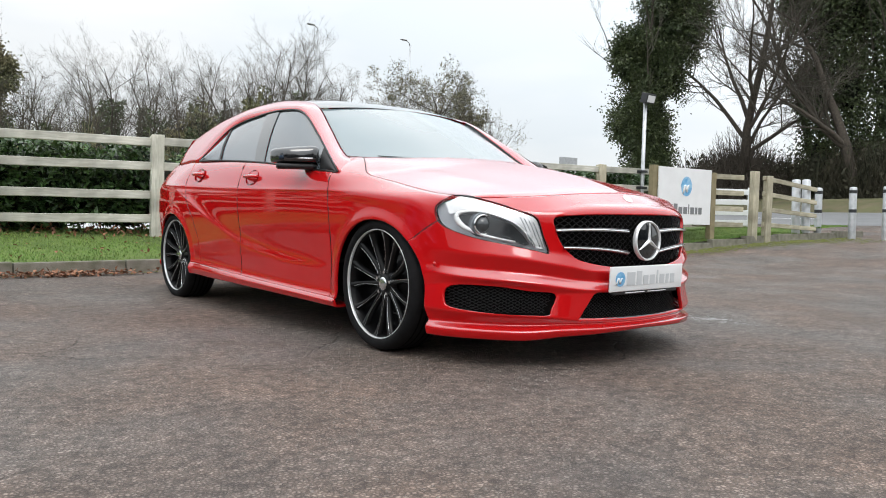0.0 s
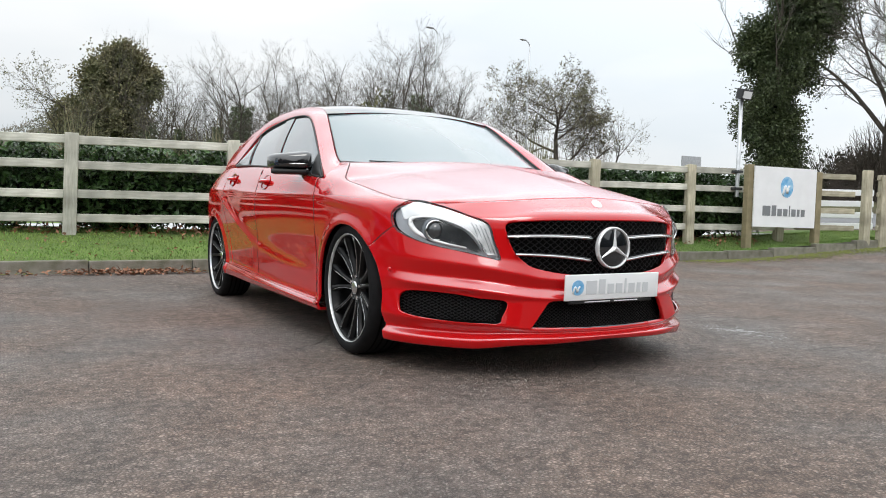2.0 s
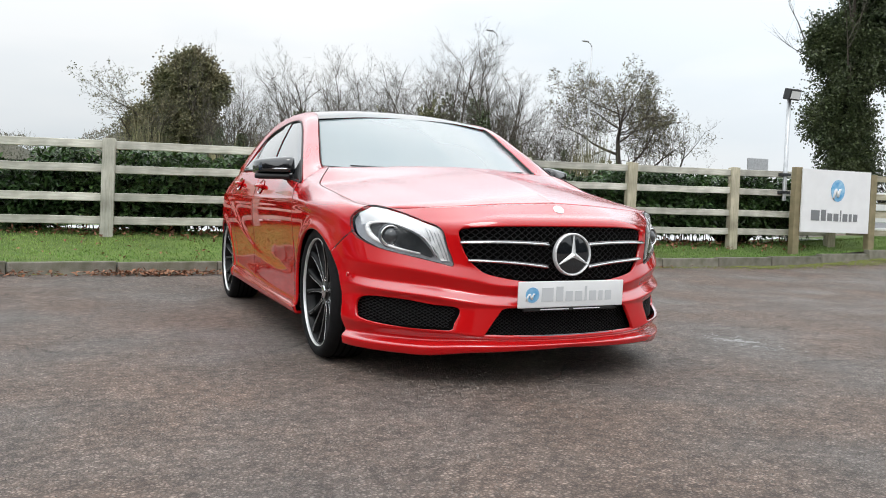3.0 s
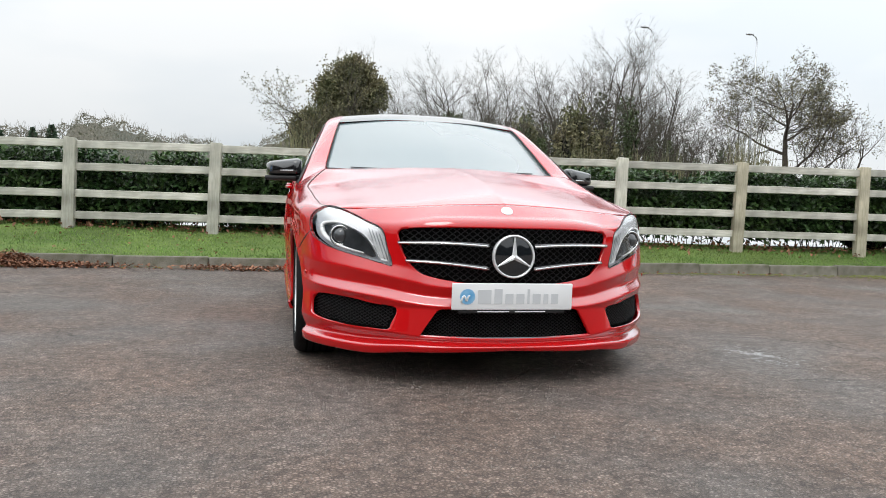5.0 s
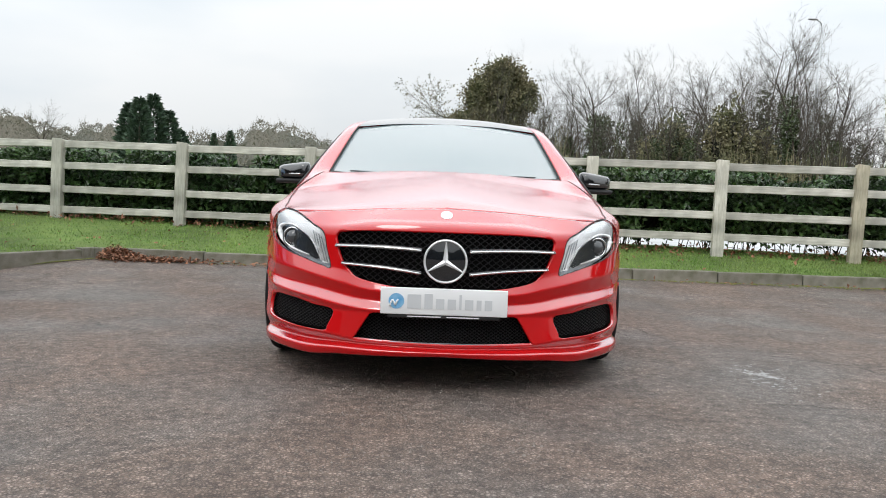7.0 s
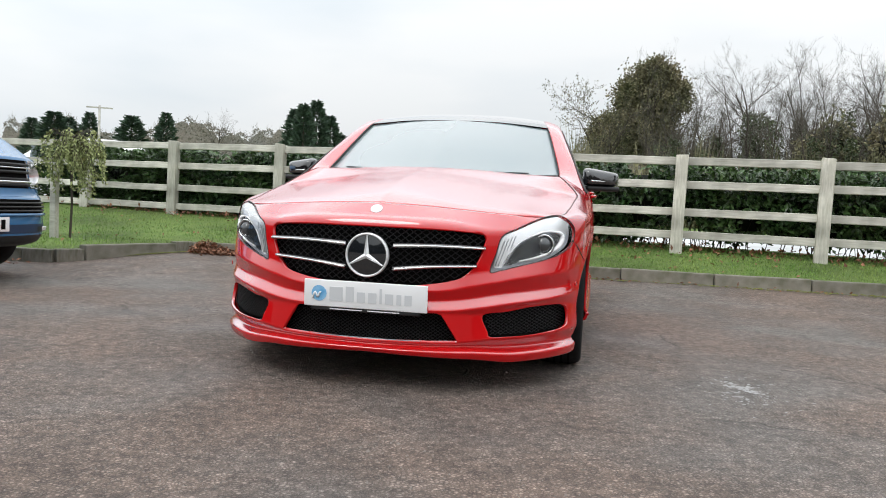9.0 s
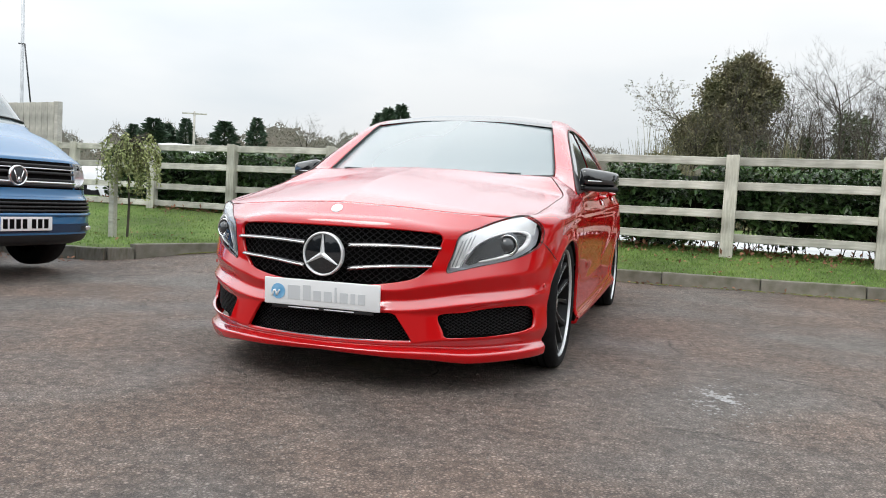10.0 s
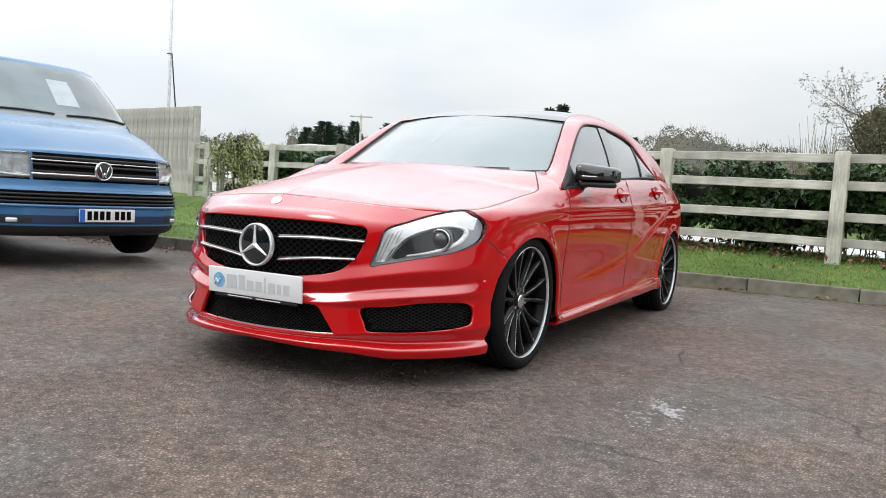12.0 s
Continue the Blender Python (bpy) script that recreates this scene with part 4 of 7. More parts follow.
bm = box(0.20, 0.02, 0.065, pose(0, 0.97, 1.225, 20), 0.01)
part("rear_view_mirror", bm, M_plastic, car)

# dark lining behind the openings of the nose
lining = []
for k in range(40):
    u = 1.12 * k / 39
    lining.append([on_outline(u, 0.085, 0.16 + 0.05 * j) for j in range(11)])
bm = sheet(lining)
part("nose_lining", bm, M_void, car, "black lining behind the grilles")
for sx in (1, -1):
    rows = [[on_outline(u, 0.034, 0.225 + 0.014 * j) for j in range(10)] for u in [0.46 + 0.68 * k / 30 for k in range(31)]]
    bm = sheet([[Vector((sx * p.x, p.y, p.z)) for p in r] for r in rows], mirror=False)
    part("intake_backing", bm, M_void, car)
for sx in (1, -1):
    for yc in (0.0, 2.699):
        bm = bmesh.new()
        prof = [(0.35 * math.cos(math.pi * k / 20), 0.30 + 0.36 * math.sin(math.pi * k / 20)) for k in range(21)]
        sheet([[Vector((sx * w, yc + y, z)) for w in (0.50, 0.64, 0.78)] for y, z in prof], bm, mirror=False)
        part("wheel_arch_liner", bm, M_void, car)
bm = box(1.36, 3.3, 0.1, pose(0, 1.35, 0.24), 0.02)
part("underbody", bm, M_void, car)


# grilles
def surf(x, z, d=0.0):
    """A point of the nose at x and height z, set d inwards."""
    lo, hi = 0.0, 1.2
    inset = 0.012
    for _ in range(24):
        mid = (lo + hi) / 2
        if on_outline(mid, d + inset, z).x < abs(x):
            lo = mid
        else:
            hi = mid
    p = on_outline((lo + hi) / 2, d + inset, z)
    return Vector((x, p.y, z))


def lattice(poly, pitch_x, pitch_z, radius, d, both):
    """Crossed wires that fill a rounded outline."""
    bm = bmesh.new()
    xs, zs = [p[0] for p in poly], [p[1] for p in poly]
    x0, x1, z0, z1 = min(xs), max(xs), min(zs), max(zs)
    if both:
        x0 = -x1
        poly = [p for p in poly if p[0] >= -1e-6]
        poly = poly + [(-x, z) for x, z in poly[::-1]]
    step = pitch_x / 2
    slope = pitch_z / pitch_x
    for sgn in (1, -1):
        k = -60
        while k < 220:
            base = x0 + k * pitch_x
            run = []
            n = int((z1 - z0) / (pitch_z / 2)) + 2
            for i in range(n):
                z = z0 + i * pitch_z / 2
                x = base + sgn * (z - z0) / slope
                ok = x0 - 0.02 < x < x1 + 0.02 and bool(inside(poly, np.array([x]), np.array([z]))[0])
                if ok:
                    run.append(surf(x, z, d + (0.004 if (i + k) % 2 else 0.0)))
                if (not ok or i == n - 1) and len(run) > 1:
                    tube(bm, run, radius, 4, caps=False)
                    run = []
                elif not ok:
                    run = []
            k += 1
    return bm


grille = part("grille_mesh", lattice(GRILLE, 0.034, 0.026, 0.0021, 0.028, True), M_mesh, car, "black diamond grille mesh")
part("lower_grille_mesh", lattice(MID_INTAKE, 0.020, 0.014, 0.0016, 0.030, True), M_mesh, car)
for sx in (1, -1):
    bm = lattice(SIDE_INTAKE, 0.020, 0.014, 0.0016, 0.012, False)
    if sx < 0:
        bmesh.ops.scale(bm, vec=(-1, 1, 1), verts=bm.verts)
        bmesh.ops.reverse_faces(bm, faces=bm.faces)
    part("side_grille_mesh", bm, M_mesh, car)
bm = bmesh.new()
tube(bm, [surf(-0.37 + 0.74 * k / 30, 0.204, 0.006) for k in range(31)], 0.0025, 6)
part("lower_grille_trim", bm, M_lampgrey, car)
for sx in (1, -1):
    for (xo, zo), (xi, zi) in (((0.466, 0.592), (0.10, 0.588)), ((0.436, 0.519), (0.10, 0.493))):
        bm = bmesh.new()
        rows = []
        for k in range(25):
            s = k / 24
            x, z = xi + (xo - xi) * s, zi + (zo - zi) * s + 0.006 * math.sin(math.pi * s)
            p = surf(x, z, 0.006)
            h, dep = 0.0115 - 0.003 * s, 0.026
            rows.append([Vector((sx * p.x, p.y + dep, z + h)), Vector((sx * p.x, p.y, z + h * 0.75)), Vector((sx * p.x, p.y - 0.003, z)), Vector((sx * p.x, p.y, z - h * 0.75)), Vector((sx * p.x, p.y + dep, z - h))])
        bm = sheet(rows, mirror=False, flip=sx < 0)
        bar = part("grille_bar", bm, M_black, car)
        bm = bmesh.new()
        pts = []
        for k in range(25):
            s = k / 24
            x, z = xi + (xo - xi) * s, zi + (zo - zi) * s + 0.006 * math.sin(math.pi * s)
            p = surf(x, z, 0.006)
            pts.append((sx * p.x, p.y - 0.003, z - 0.001))
        tube(bm, pts, 0.0048, 6)
        part("chrome_strip", bm, M_chrome, bar, "bright chrome strip")

# round badge in the grille
badge = part("grille_badge", lathe(bmesh.new(), [(0.0, 0.008), (0.04, 0.007), (0.083, 0.0)], 40, pose(0, -0.912, 0.547, 90)), M_badge, car, "dark glassy badge disc")
part("badge_ring", lathe(bmesh.new(), [(0.0805, -0.012), (0.0815, 0.005), (0.084, 0.009), (0.088, 0.009), (0.0905, 0.004), (0.0905, -0.012)], 48, pose(0, -0.912, 0.547, 90)), M_bright, badge)
bm = bmesh.new()
for k in range(3):
    m = pose(0, -0.922, 0.547, 90) @ pose(0, 0, 0, 0, 0, 120 * k)
    top = [bm.verts.new(m @ Vector(p)) for p in ((0, 0, 0.010), (0.0105, 0.006, 0), (0.0025, 0.082, 0), (-0.0025, 0.082, 0), (-0.0105, 0.006, 0), (0, 0.082, 0.005))]
    for q in ((0, 1, 2, 5), (0, 5, 3, 4)):
        bm.faces.new([top[i] for i in q])
part("badge_spokes", bm, M_bright, badge, smooth=False)
bm = bmesh.new()
bmesh.ops.create_uvsphere(bm, u_segments=20, v_segments=10, radius=0.026)
bmesh.ops.scale(bm, vec=(1, 1, 0.25), verts=bm.verts)
bmesh.ops.transform(bm, matrix=pose(0, -0.797, 0.735, 42), verts=bm.verts)
part("bonnet_badge", bm, M_lampsilver, car)

# dealer plate with a round mark and grey lettering, drawn as bars
def plate_mesh(w, h, t, m):
    bm = bmesh.new()
    add_box(bm, w, t, h, None, 0.004)
    bmesh.ops.transform(bm, matrix=m, verts=bm.verts)
    return bm


PL = pose(0, -0.915, 0.381, 3)
plate = part("number_plate", plate_mesh(0.52, 0.111, 0.010, PL), M_white, car, "white show plate with a blue mark and grey bars")
bm = bmesh.new()
add_cyl(bm, 0.032, 0.032, 0.002, PL @ pose(-0.195, -0.006, 0, 90), 28)
part("plate_mark", bm, M_logo, plate, smooth=False)
bm = bmesh.new()
tube(bm, [PL @ Vector((-0.222 + 0.036 * k / 12, -0.0078, -0.022 + 0.026 * abs(math.sin(k * 0.42)))) for k in range(13)], 0.004, 5)
part("plate_stroke", bm, M_white, plate)
heights = (0.058, 0.062, 0.042, 0.042, 0.062, 0.042, 0.042, 0.042)
widths = (0.056, 0.034, 0.034, 0.034, 0.010, 0.034, 0.020, 0.030)
x = -0.150
for h, w in zip(heights, widths):
    part("plate_bar", box(w, 0.002, h, PL @ pose(x + w / 2, -0.006, -0.029 + h / 2)), M_plategrey, plate, smooth=False)
    x += w + 0.0135
bm = plate_mesh(0.46, 0.016, 0.012, pose(0, -0.905, 0.318))
part("plate_holder", bm, M_plastic, car)
for x0, x1 in ((-0.15, -0.012), (0.012, 0.145)):
    part("plate_holder_bar", box(x1 - x0, 0.002, 0.004, pose((x0 + x1) / 2, -0.912, 0.318)), M_white, car, smooth=False)


# headlamps
LAMP_SIDE = 1.0 if BODY_NORMAL[5, 40, 1] < 0 else -1.0


def lamp_sheet(d, sx):
    bm = bmesh.new()
    cut_sheet(bm, F_LAMP - 0.0005, sx, d * LAMP_SIDE)
    bm.normal_update()
    return bm


def lamp_pt(x, z, d):
    """A point inside the lamp, d behind its lens."""
    flat = np.hypot(BODY[:196, 72:, 0] - x, BODY[:196, 72:, 2] - z)
    i, j = np.unravel_index(np.argmin(flat), flat.shape)
    p = BODY[i, j + 72] - BODY_NORMAL[i, j + 72] * d * LAMP_SIDE
    return Vector((x, float(p[1]), z))


for sx in (1, -1):
    lamp = part("headlamp", lamp_sheet(0.030, sx), M_lampback, car, "clear headlamp with daylight strip and projector")
    bm = bmesh.new()
    tube(bm, [lamp_pt(x, z, -0.001) for x, z in LAMP + LAMP[:1]], 0.0017, 6, caps=False)
    strip = bmesh.new()
    # daylight strip: along the foot, broad round the outside and thin back under the brow
    path = smooth_loop([(0.595, 0.540), (0.66, 0.556), (0.71, 0.576), (0.748, 0.606), (0.762, 0.642), (0.748, 0.664), (0.70, 0.668), (0.654, 0.654), (0.587, 0.612), (0.545, 0.545), (0.535, 0.522)], 6, False)
    pts = [lamp_pt(x, z, 0.010) for x, z in path]
    wid = [spline([(0, 0.004), (0.2, 0.007), (0.36, 0.0125), (0.46, 0.010), (0.56, 0.005), (1.0, 0.0035)], k / (len(pts) - 1)) for k in range(len(pts))]
    tube(strip, pts, 0.009, 8, radii=wid)
    shelf = bmesh.new()
    top = [(0.494, 0.512), (0.510, 0.575), (0.528, 0.640), (0.585, 0.672), (0.645, 0.705), (0.70, 0.727), (0.74, 0.731), (0.785, 0.705)]
    low = [(0.530, 0.514), (0.538, 0.540), (0.560, 0.578), (0.595, 0.618), (0.645, 0.650), (0.69, 0.665), (0.74, 0.668), (0.780, 0.655)]
    srows = [[lamp_pt(a[0] + (b[0] - a[0]) * v, a[1] + (b[1] - a[1]) * v, 0.010 - 0.006 * v) for v in (0, .33, .66, 1)] for a, b in zip(smooth_loop(top, 4, False), smooth_loop(low, 4, False))]
    sheet(srows, shelf, mirror=False)
    bowl = bmesh.new()
    top = [(0.545, 0.530), (0.562, 0.562), (0.595, 0.608), (0.654, 0.648), (0.70, 0.660), (0.752, 0.652)]
    low = [(0.560, 0.524), (0.580, 0.532), (0.610, 0.543), (0.665, 0.558), (0.71, 0.578), (0.752, 0.620)]
    sheet([[lamp_pt(a[0] + (b[0] - a[0]) * v, a[1] + (b[1] - a[1]) * v, 0.022) for v in (0, .33, .66, 1)] for a, b in zip(smooth_loop(top, 4, False), smooth_loop(low, 4, False))], bowl, mirror=False)
    ribs = bmesh.new()
    for k in range(4):
        a, b = (0.503 + 0.012 * k, 0.515 + 0.003 * k), (0.537 + 0.014 * k, 0.625 + 0.008 * k)
        tube(ribs, [lamp_pt(a[0] + (b[0] - a[0]) * s, a[1] + (b[1] - a[1]) * s, 0.006) for s in (0, .25, .5, .75, 1)], 0.0014, 6)
    c = lamp_pt(0.688, 0.612, 0.026)
    aim = pose(c.x, c.y - 0.012, c.z, 90, 0, 18)
    ring = lathe(bmesh.new(), [(0.036, -0.03), (0.037, 0.004), (0.041, 0.008), (0.045, 0.004), (0.047, -0.03)], 32, aim)
    lens = lathe(bmesh.new(), [(0.0001, 0.020), (0.012, 0.0185), (0.024, 0.0125), (0.032, 0.004), (0.036, -0.006)], 28, aim)
    bezel = lathe(bmesh.new(), [(0.046, -0.004), (0.050, 0.000), (0.053, -0.012), (0.055, -0.035)], 32, aim)
    for name, b, m, lab in (("lamp_gasket", bm, M_seal, ""), ("daylight_strip", strip, M_drl, "white daylight strip"), ("reflector_shelf", shelf, M_lampsilver, ""),
                            ("lamp_ribs", ribs, M_lampgrey, ""), ("lamp_bowl", bowl, M_lampbowl, "dark inner bowl of the lamp"), ("projector_ring", ring, M_chrome, ""), ("projector_lens", lens, M_lens, "dark projector lens"),
                            ("projector_bezel", bezel, M_lampgrey, ""), ("lamp_cover", lamp_sheet(0.001, 1), M_clear, "clear plastic cover")):
        if name == "lamp_cover":
            b.normal_update()
            if sum(f.normal.y for f in b.faces) > 0:
                bmesh.ops.reverse_faces(b, faces=b.faces)
        if sx < 0:
            bmesh.ops.scale(b, vec=(-1, 1, 1), verts=b.verts)
            bmesh.ops.reverse_faces(b, faces=b.faces)
        part(name, b, m, lamp, lab)

# parking sensors, door handles, mirrors
for sx in (1, -1):
    for (x, z) in ((0.822, 0.437),):
        p = Vector((0.829, -0.412, z))
        bm = bmesh.new()
        add_cyl(bm, 0.0105, 0.009, 0.003, Matrix.Translation((sx * p.x, p.y, p.z)) @ pose(0, 0, 0, 90, 0, sx * 68), 16)
        part("parking_sensor", bm, M_paint, car)
    for y, z in ((1.36, 0.857), (2.25, 0.897)):
        x0 = float(np.interp(z, [0.78, 0.96], [0.884, 0.816])) if y < 2 else float(np.interp(z, [0.80, 1.0], [0.876, 0.79]))
        bm = bmesh.new()
        lathe(bm, [(0.0001, -0.016), (0.3, -0.014), (0.7, -0.009), (0.95, 0.0), (1.0, 0.0025)], 28)
        bmesh.ops.scale(bm, vec=(0.078, 0.048, 1.3), verts=bm.verts)
        m = Matrix.Translation((sx * (x0 + 0.004), y, z)) @ pose(0, 0, 0, 0, sx * 70, 0) @ pose(0, 0, 0, 0, 0, 90)
        bmesh.ops.transform(bm, matrix=m, verts=bm.verts)
        cup = part("handle_cup", bm, M_cup, car, "red handle recess, shade put into its darker paint")
        bm = bmesh.new()
        pts = [(sx * (x0 + 0.012 + 0.020 * math.sin(math.pi * k / 10) ** 0.5), y - 0.088 + 0.176 * k / 10, z + 0.004 + 0.004 * k / 10) for k in range(11)]
        tube(bm, pts, 0.012, 10, radii=[0.010 + 0.003 * math.sin(math.pi * k / 10) for k in range(11)])
        part("door_handle", bm, M_paint, car)


def mirror_shell():
    """The rounded housing of a door mirror."""
    rows = []
    for i in range(25):
        a = 2 * math.pi * i / 24
        row = []
        for j in range(13):
            b = math.pi * j / 12
            cx, sxx = math.cos(a), math.sin(a)
            ex = math.copysign(abs(cx) ** 0.30, cx) * math.sin(b) ** 0.36
            ez = math.copysign(abs(sxx) ** 0.36, sxx) * math.sin(b) ** 0.36
            ey = -math.cos(b)
            x = 0.918 + 0.104 * ex
            ztop = 0.948 + (0.058 if ez > 0 else 0.036) * ez - 0.012 * (x - 0.918) / 0.098 * (ez if ez > 0 else 0)
            y = 0.725 + 0.10 * ey * (1 if ey < 0 else 0.45) + 0.50 * (x - 0.918)
            row.append(Vector((x, y, ztop)))
        rows.append(row)
    return rows


for sx in (1, -1):
    bm = sheet([[Vector((sx * p.x, p.y, p.z)) for p in r] for r in mirror_shell()], mirror=False, flip=sx < 0)
    bmesh.ops.remove_doubles(bm, verts=bm.verts, dist=0.0008)
    bmesh.ops.recalc_face_normals(bm, faces=bm.faces)
    mir = part("door_mirror", bm, M_black, car, "gloss black door mirror")
    bm = bmesh.new()
    add_box(bm, 0.200, 0.12, 0.028, pose(sx * 0.915, 0.705, 0.898, 0, 0, sx * 24), 0.012)
    add_box(bm, 0.09, 0.07, 0.028, pose(sx * 0.825, 0.665, 0.898, 0, sx * 10, 0), 0.010)
    part("mirror_foot", bm, M_plastic, mir)
    bm = bmesh.new()
    tube(bm, [(sx * (0.865 + 0.14 * k / 10), 0.602 + 0.07 * (k / 10) + 0.04 * (k / 10) ** 4, 0.938) for k in range(11)], 0.005, 6)
    part("mirror_indicator", bm, M_silver, mir)

# wipers
for x0, x1 in ((-0.10, 0.52), (-0.55, -0.02)):
    bm = bmesh.new()
    pts = []
    for k in range(13):
        x = x0 + (x1 - x0) * k / 12
        p = WS_B(min(abs(x) / 0.676, 1))
        pts.append((x, p.y + 0.02 + 0.02 * math.sin(math.pi * k / 12), p.z + 0.012))
    tube(bm, pts, 0.0032, 6)
    part("wiper", bm, M_plastic, car)


# wheels
def wheel_parts(parent, sx):
    """A low-profile tyre on a fourteen-spoke black alloy rim with a machined edge; built with its axis along z."""
    turn = pose(0, 0, 0, 0, 90 * sx, 0)
    tyre = lathe(bmesh.new(), [(0.256, 0.085), (0.262, 0.098), (0.274, 0.107), (0.291, 0.107), (0.306, 0.098), (0.315, 0.080), (0.318, 0.05), (0.318, -0.05), (0.315, -0.085), (0.30, -0.105),
                               (0.272, -0.108), (0.256, -0.095)], 72, turn)
    t = part("tyre", tyre, M_tyre, parent, "low-profile black tyre")
    groove = bmesh.new()
    for w in (-0.05, -0.017, 0.017, 0.05):
        lathe(groove, [(0.3186, w - 0.005), (0.3190, w), (0.3186, w + 0.005)], 72, turn)
    part("tread_groove", groove, M_void, t)
    rim = part("rim", lathe(bmesh.new(), [(0.05, 0.02), (0.12, 0.0), (0.21, -0.07), (0.235, -0.07), (0.242, 0.03), (0.251, 0.080), (0.2555, 0.086)], 60, turn), M_rim, parent, "gloss black alloy rim")
    part("rim_edge", lathe(bmesh.new(), [(0.2562, 0.083), (0.2567, 0.0945), (0.2580, 0.0982), (0.2603, 0.0990), (0.2614, 0.0968)], 72, turn), M_bright, rim, "bright machined rim edge")
    disc = lathe(bmesh.new(), [(0.06, -0.02), (0.155, -0.02), (0.155, -0.035)], 40, turn)
    part("brake_disc", disc, M_disc, parent)
    for k in range(14):
        a = 2 * math.pi * k / 14
        bm = bmesh.new()
        edge = bmesh.new()
        rows, er1, er2 = [], [], []
        for i in range(7):
            r = 0.045 + 0.208 * i / 6
            w = 0.013 - 0.0055 * math.sin(math.pi * i / 6) + 0.004 * (i == 6)
            h = 0.052 + 0.030 * (i / 6) ** 1.5
            ang = a + 0.10 * math.sin(math.pi * i / 6) * (1 if k % 2 else -1) * 0.35 + (0.045 if k % 2 else -0.045) * (1 - i / 6)
            c, s = math.cos(ang), math.sin(ang)
            rows.append([Vector((r * c - q * s, r * s + q * c, hh)) for q, hh in ((-w, h - 0.03), (-w * 0.8, h), (w * 0.8, h), (w, h - 0.03))])
            er1.append(Vector((r * c - w * 0.8 * s, r * s + w * 0.8 * c, h + 0.0005)))
        sheet(rows, bm, mirror=False)
        tube(edge, er1, 0.0013, 4)
        for b in (bm, edge):
            bmesh.ops.transform(b, matrix=turn, verts=b.verts)
        sp = part("spoke", bm, M_rim, rim)
        part("spoke_edge", edge, M_silver, sp)
    hub = part("hub", lathe(bmesh.new(), [(0.0001, 0.066), (0.025, 0.065), (0.034, 0.062), (0.036, 0.056), (0.052, 0.054), (0.066, 0.05), (0.072, 0.03)], 36, turn), M_rim, rim)
    part("hub_cap", lathe(bmesh.new(), [(0.0001, 0.069), (0.022, 0.068), (0.031, 0.066), (0.033, 0.060)], 28, turn), M_silver, rim, "silver hub cap")
    for k in range(5):
        bm = bmesh.new()
        a = 2 * math.pi * k / 5
        add_cyl(bm, 0.009, 0.008, 0.02, turn @ pose(0.055 * math.cos(a), 0.055 * math.sin(a), 0.052), 6)
        part("wheel_bolt", bm, M_chrome, rim, smooth=False)


for sx in (1, -1):
    for yc in (0.0, 2.699):
        w = new("wheel")
        w.parent = car
        w.matrix_basis = pose(sx * (0.758 if yc < 1 else 0.752), yc, 0.318, 7 + 20 * yc, 0, 0)
        w["label"] = "black multi-spoke alloy wheel"
        wheel_parts(w, sx)
# ---- the ground, kerb and fence ----
def fence_y(x):
    return 5.72 - 0.115 * x


def rise(x):
    """The car park climbs gently towards the road."""
    s = min(max((x - 6.5) / 4.5, 0), 1)
    return 0.2 * s * s * (3 - 2 * s) + 0.045 * min(max(x - 11, 0), 14)


def lift(x, y):
    """The asphalt climbs a little to the kerb."""
    s = min(max((y - 1.8) / 2.6, 0), 1)
    return (0.055 + 0.010 * min(max(-x - 1, 0), 3)) * s * s * (3 - 2 * s)


def verge_edge(x):
    """Front edge of the grass behind the kerb, along x."""
    if x > 4.0:
        return 4.54 - 0.06 * (x - 4.0) if x < 8.5 else 4.27 - 0.146 * (x - 8.5)
    return 4.55 if x > -3.74 else (4.55 - (x + 3.74) / -0.48 * 1.66 if x > -4.22 else 2.89 + 0.04 * (-4.22 - x))


def grass_z(x, y):
    """Height of the verge: a bank that climbs from the kerb to the fence."""
    s = min(max((y - 4.55) / (fence_y(x) - 4.55 + 0.1), -1.0), 1.6)
    if s > 1.15:
        s = 1.15
    low = 0.112 + 0.012 * max(-x - 2, 0) * min(max(s, 0), 1)
    return low + (0.245 - 0.012 * x if x < 12 else 0.1) * max(s, 0) + 0.006 * noise.noise((x * 2.5, y * 2.5, 0)) + rise(x) + lift(x, min(y, 4.5)) * (1 - 0.8 * min(max(s, 0), 1))


